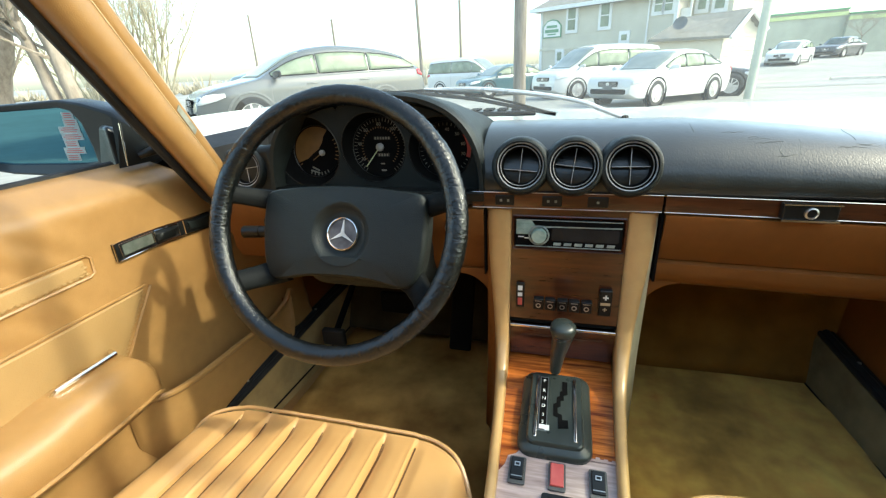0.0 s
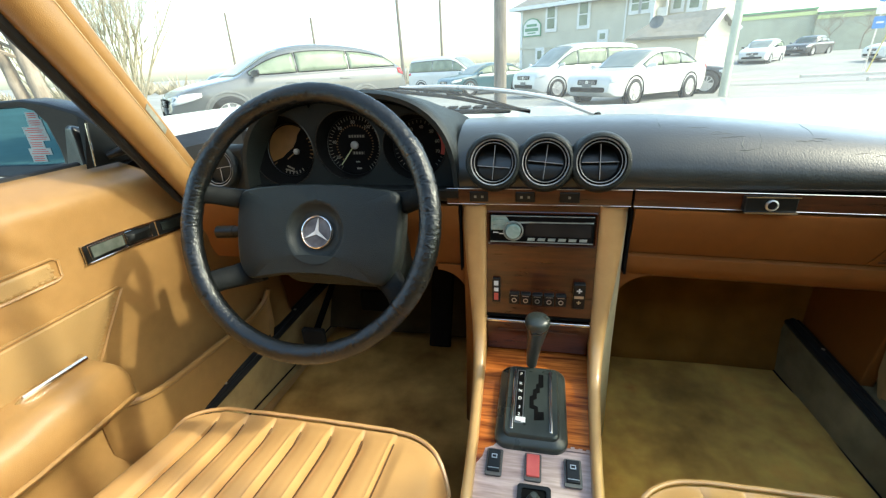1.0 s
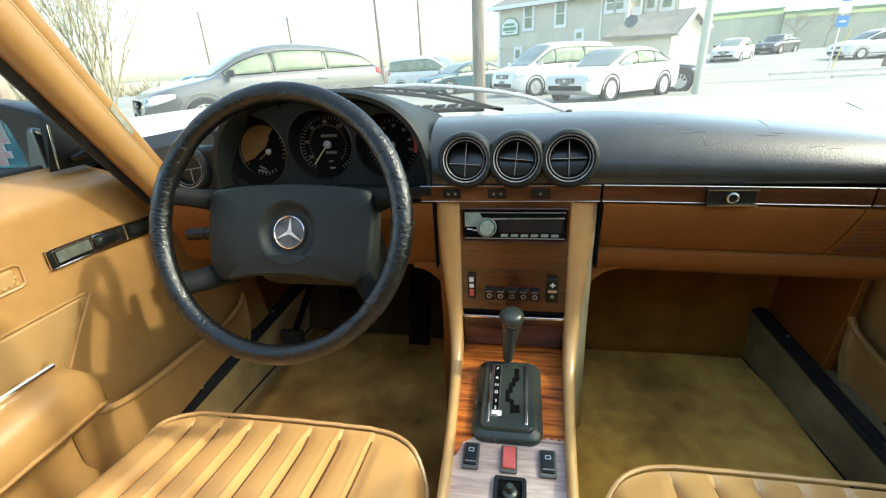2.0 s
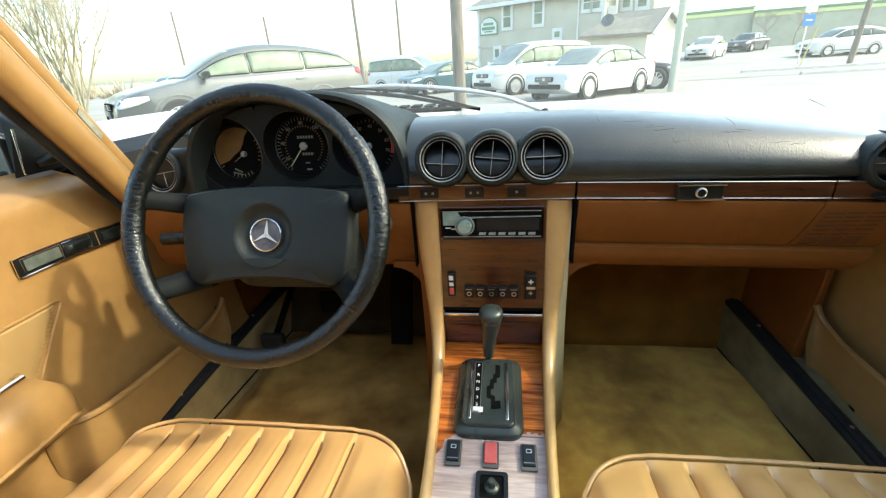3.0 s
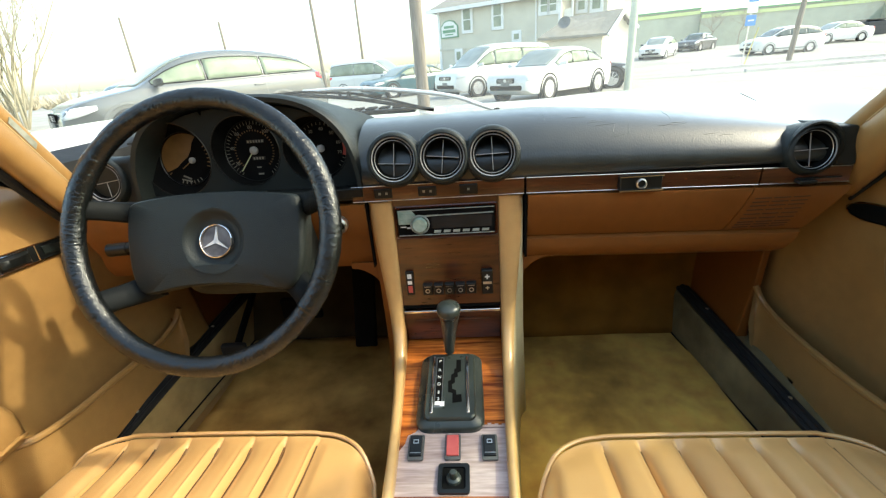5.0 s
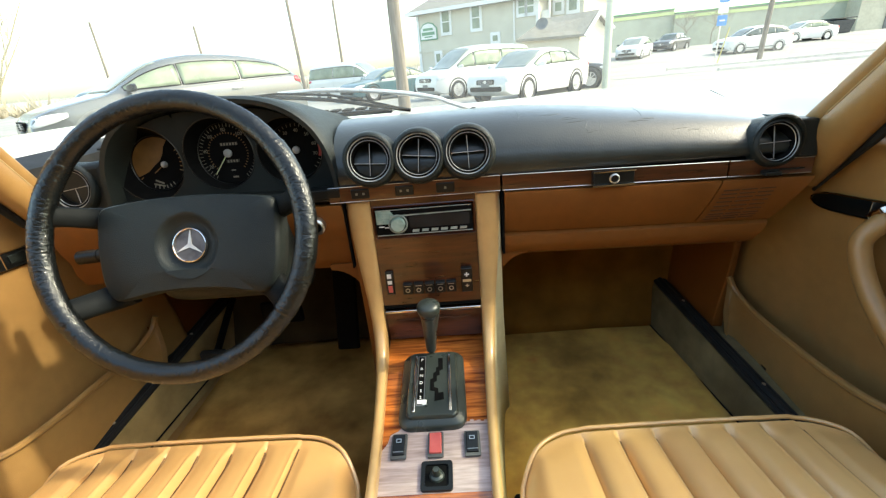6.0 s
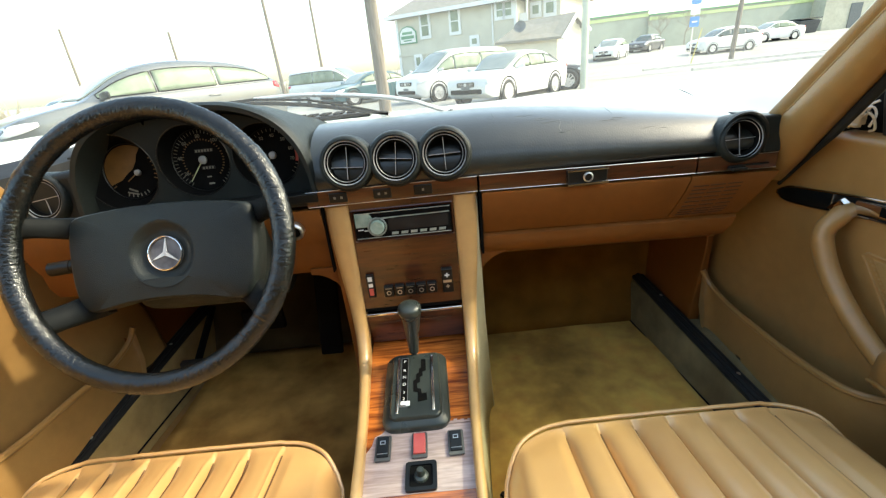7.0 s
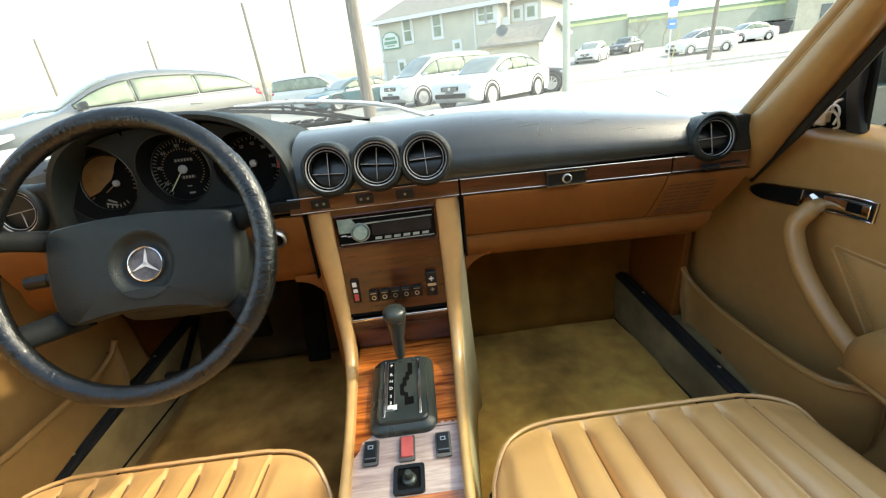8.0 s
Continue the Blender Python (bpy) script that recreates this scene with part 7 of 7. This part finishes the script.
# ---- unseen dark block added behind the car to cut light from the rear sky ----
SKYBLOCK = surface("sky_block_dark", (0.045, 0.035, 0.028), (0.075, 0.06, 0.05), 3, rough=0.9, wear=0.3, wear_scale=12)
rear_block = thing("shop_building", (0, -6, 0), "unseen dark block behind the car, added to cut sky light", "building")
part("wall", Mesh().box((2.0, -7.0, 1.6), (13, 6.0, 4.2)), SKYBLOCK, rear_block)

# ---- trees ----
BARK = surface("pale_bark", (0.20, 0.165, 0.125), (0.34, 0.29, 0.23), 4, rough=0.95, grain=0.8, grain_scale=25, grain_kind="noise", stretch=(3, 3, 0.6), wear=0.3)
TWIG = surface("budding_twigs", (0.27, 0.245, 0.17), (0.36, 0.33, 0.24), 3, rough=0.9)


def bare_tree(x, y, h, seed, label, r=0.16, spread=0.55, depth=5):
    """A leafless tree: tapered trunk, forking limbs, a haze of budding twigs."""
    rnd = random.Random(seed)
    z = ground_z(x, y) - 0.1
    t = thing("tree", (x, y, z), label, "tree", group="bare trees")
    limbs, twigs = Mesh(), Mesh()

    def grow(p, way, length, rad, k):
        pts = [p]
        for i in range(3):
            way = (way + Vector((rnd.uniform(-1, 1), rnd.uniform(-1, 1), rnd.uniform(-0.3, 0.6))) * 0.16).normalized()
            pts.append(pts[-1] + way * (length / 3))
        rr = [rad, rad * 0.88, rad * 0.76, rad * 0.62]
        (limbs if k > 1 else twigs).tube(pts, rr, 7 if k > 2 else 4 if k > 1 else 3)
        if k == 0:
            return
        for i in range(rnd.choice((2, 3, 3)) + (1 if k <= 2 else 0)):
            side = Vector((rnd.uniform(-1, 1), rnd.uniform(-1, 1), rnd.uniform(-0.1, 0.5))).normalized()
            w = (way * (1 - spread) + side * spread).normalized()
            grow(pts[rnd.choice((2, 3, 3)) if k < depth else 3], w, length * rnd.uniform(0.58, 0.82), rad * 0.58, k - 1)

    root = Vector((x, y, z))
    grow(root, Vector((rnd.uniform(-0.1, 0.1), rnd.uniform(-0.1, 0.1), 1)).normalized(), h * 0.30, r, depth)
    part("trunk", limbs, BARK, t, "pale bare trunk and limbs")
    part("crown", twigs, TWIG, t, "thin budding twigs")
    return t


def budding_tree(x, y, h, seed, label, stems=9, r=0.06):
    """A vase of upright stems that fork into a haze of fine pale twigs."""
    rnd = random.Random(seed)
    z = ground_z(x, y) - 0.1
    t = thing("tree", (x, y, z), label, "tree", group="bare trees")
    limbs, twigs = Mesh(), Mesh()

    def grow(p, way, length, rad, k):
        pts = [p]
        for i in range(3):
            way = (way + Vector((rnd.uniform(-1, 1), rnd.uniform(-1, 1), rnd.uniform(-0.1, 0.7))) * 0.13).normalized()
            pts.append(pts[-1] + way * (length / 3))
        (limbs if k > 2 else twigs).tube(pts, [rad, rad * 0.85, rad * 0.7, rad * 0.5], 5 if k > 2 else 3)
        if k == 0:
            return
        for i in range(3 if k > 1 else 4):
            side = Vector((rnd.uniform(-1, 1), rnd.uniform(-1, 1), rnd.uniform(0.0, 0.6))).normalized()
            grow(pts[rnd.choice((1, 2, 3, 3))], (way * 0.66 + side * 0.34).normalized(), length * rnd.uniform(0.55, 0.8), max(rad * 0.6, 0.007), k - 1)

    for i in range(stems):
        a = 6.283 * i / stems + rnd.uniform(-0.3, 0.3)
        lean = rnd.uniform(0.08, 0.42)
        grow(Vector((x + 0.2 * math.cos(a), y + 0.2 * math.sin(a), z)), Vector((lean * math.cos(a), lean * math.sin(a), 1)).normalized(), h * rnd.uniform(0.30, 0.42), r * rnd.uniform(0.7, 1.3), 4)
    part("trunk", limbs, TWIG, t, "pale slender stems")
    part("crown", twigs, TWIG, t, "haze of fine budding twigs")
    return t


def leaning_tree(points, radii, seed, label):
    """A pale trunk along the points, with a few forking boughs."""
    rnd = random.Random(seed)
    t = thing("tree", points[0], label, "tree", group="bare trees")
    path = smooth_path(points, 5)
    n = len(path)
    part("trunk", Mesh().tube([p + Vector((rnd.uniform(-1, 1), rnd.uniform(-1, 1), 0)) * 0.012 for p in path], [radii[0] + (radii[1] - radii[0]) * i / (n - 1) for i in range(n)], 10), BARK, t, "pale rough trunk")
    me, tw = Mesh(), Mesh()
    for i in range(16):
        p = path[rnd.randrange(n // 4, n)]
        a = rnd.uniform(0, 6.28)
        w = Vector((math.cos(a), 0.6 * math.sin(a), rnd.uniform(0.1, 1.0))).normalized()
        q = [p, p + w * 0.5 + Vector((0, 0, 0.05)), p + w * 1.1 + Vector((0, 0, 0.22))]
        me.tube(smooth_path(q, 3), [0.032, 0.03, 0.027, 0.024, 0.02, 0.016, 0.012], 5)
        for k in range(9):
            b = q[1].lerp(q[2], rnd.random())
            v = (w + Vector((rnd.uniform(-1, 1), rnd.uniform(-1, 1), rnd.uniform(-0.3, 1)))).normalized()
            tw.tube([b, b + v * 0.3, b + v * 0.55 + Vector((0, 0, 0.1))], [0.009, 0.007, 0.004], 3)
    part("bough", me, BARK, t)
    part("crown", tw, TWIG, t, "thin budding twigs")
    return t


budding_tree(-17.3, 16.8, 7.6, 5, "bare spring tree with fine budding twigs", 16, 0.05)
budding_tree(-21.5, 17.5, 5.4, 6, "bare spring tree with fine budding twigs", 12, 0.04)
leaning_tree([(-9.45, 6.0, -0.2), (-9.35, 6.0, 0.9), (-8.75, 6.0, 1.9), (-8.5, 6.0, 2.9), (-8.3, 6.1, 5.0)], (0.17, 0.12), 11, "bare tree with a thick pale trunk")
leaning_tree([(-8.0, 6.0, -0.2), (-8.15, 6.0, 0.9), (-8.25, 6.0, 1.5), (-8.40, 6.0, 2.1), (-8.7, 6.2, 3.4), (-8.9, 6.3, 5.0)], (0.10, 0.06), 12, "bare tree with a leaning pale trunk")
leaning_tree([(-7.75, 6.1, -0.2), (-7.87, 6.1, 0.9), (-7.95, 6.1, 1.5), (-8.0, 6.1, 2.2), (-7.8, 6.3, 3.6), (-7.9, 6.4, 5.0)], (0.12, 0.07), 14, "bare tree with a forked pale trunk")
budding_tree(-13.0, 10.3, 4.0, 17, "thin bare shrub at the lot's edge", 6, 0.03)
bare_tree(27.0, 49.0, 4.4, 21, "bare shrub in front of the green wall", 0.06, 0.58, 7)
bare_tree(24.0, 48.6, 4.6, 23, "bare shrub in front of the green wall", 0.06, 0.58, 7)

# far shrubs and low woods along the horizon
WOODS = surface("far_woods", (0.34, 0.30, 0.22), (0.44, 0.40, 0.30), 0.6, rough=0.95, wear=0.3, wear_scale=3)
me = Mesh()
rnd = random.Random(31)
for i in range(420):
    x = -85 + 82 * rnd.random()
    y = 50 + 26 * rnd.random()
    h = 0.8 + 2.2 * rnd.random() ** 3
    z = ground_z(x, min(y, 90))
    for k in range(16):
        a, e_ = rnd.uniform(0, 6.28), rnd.uniform(0.3, 1.0)
        me.tube([(x, y, z), (x + 0.35 * math.cos(a) * h, y + 0.4 * math.sin(a), z + h * 0.5 * e_), (x + math.cos(a) * h * 0.6, y + 0.6 * math.sin(a), z + h * e_)], [0.04, 0.07, 0.02], 3)
tagged(part("far_shrubs", me, WOODS), "brownish leafless shrubs along the horizon", "shrubs", kind="stuff")

# bins and fence before the warehouse
BINBLUE = surface("blue_bin", (0.03, 0.13, 0.36), (0.05, 0.18, 0.42), 5, rough=0.5)
for x, y in ((11.6, 37.0), (12.2, 37.4)):
    bn = thing("waste_bin", (x, y, ground_z(x, y)), "blue plastic waste bin by the street", "bin", group="bins")
    z = ground_z(x, y)
    part("body", Mesh().loft([[(x - 0.25, y - 0.28, z), (x + 0.25, y - 0.28, z), (x + 0.25, y + 0.28, z), (x - 0.25, y + 0.28, z)], [(x - 0.31, y - 0.35, z + 0.95), (x + 0.31, y - 0.35, z + 0.95), (x + 0.31, y + 0.35, z + 0.95), (x - 0.31, y + 0.35, z + 0.95)]]), BINBLUE, bn, bevel=0.03)
    part("lid", Mesh().box((x, y, z + 1.0), (0.66, 0.74, 0.08)), BINBLUE, bn, bevel=0.02)
DX, DY = 36.9, 46.0
z = ground_z(DX, DY)
sk = thing("dumpster", (DX, DY, z), "dark dumpster against the green wall", "dumpster")
part("body", Mesh().loft([[(DX - 0.85, DY - 0.6, z), (DX + 0.85, DY - 0.6, z), (DX + 0.85, DY + 0.6, z), (DX - 0.85, DY + 0.6, z)], [(DX - 1.0, DY - 0.8, z + 1.1), (DX + 1.0, DY - 0.8, z + 1.1), (DX + 1.0, DY + 0.8, z + 1.25), (DX - 1.0, DY + 0.8, z + 1.25)]]), DARK, sk, bevel=0.04)
part("lid", Mesh().box((DX, DY, z + 1.26), (2.05, 1.7, 0.08)), DARK, sk)

# street: darker lane strip and kerbs that cross the view
LANE = surface("street_asphalt", (0.22, 0.22, 0.215), (0.30, 0.30, 0.29), 0.4, rough=0.9, grain=0.4, grain_scale=50, grain_kind="noise", wear=0.3, wear_scale=3)
me = Mesh().grid(lambda u, v: (6.5 + 60 * u, 20.5 + 4.5 * v + 6.0 * u, ground_z(6.5 + 60 * u, 20.5 + 4.5 * v + 6.0 * u) + 0.012), 40, 6)
tagged(part("road", me, LANE), "grey asphalt street crossing beyond the lot", "road", kind="structure")
KERB = surface("kerb_concrete", (0.42, 0.41, 0.38), (0.52, 0.51, 0.48), 3, rough=0.9)
for off in (-0.2, 4.6):
    me = Mesh().loft([[(x, 20.5 + off + (x - 6.5) * 0.1 + a, ground_z(x, 20.5 + off + (x - 6.5) * 0.1) + b) for a, b in ((0, -0.05), (0, 0.11), (0.02, 0.13), (0.15, 0.13), (0.15, -0.05))] for x in [12 + 2.5 * i for i in range(22)]])
    tagged(part("kerb", me, KERB), "pale concrete kerb along the street", "kerb", kind="structure")
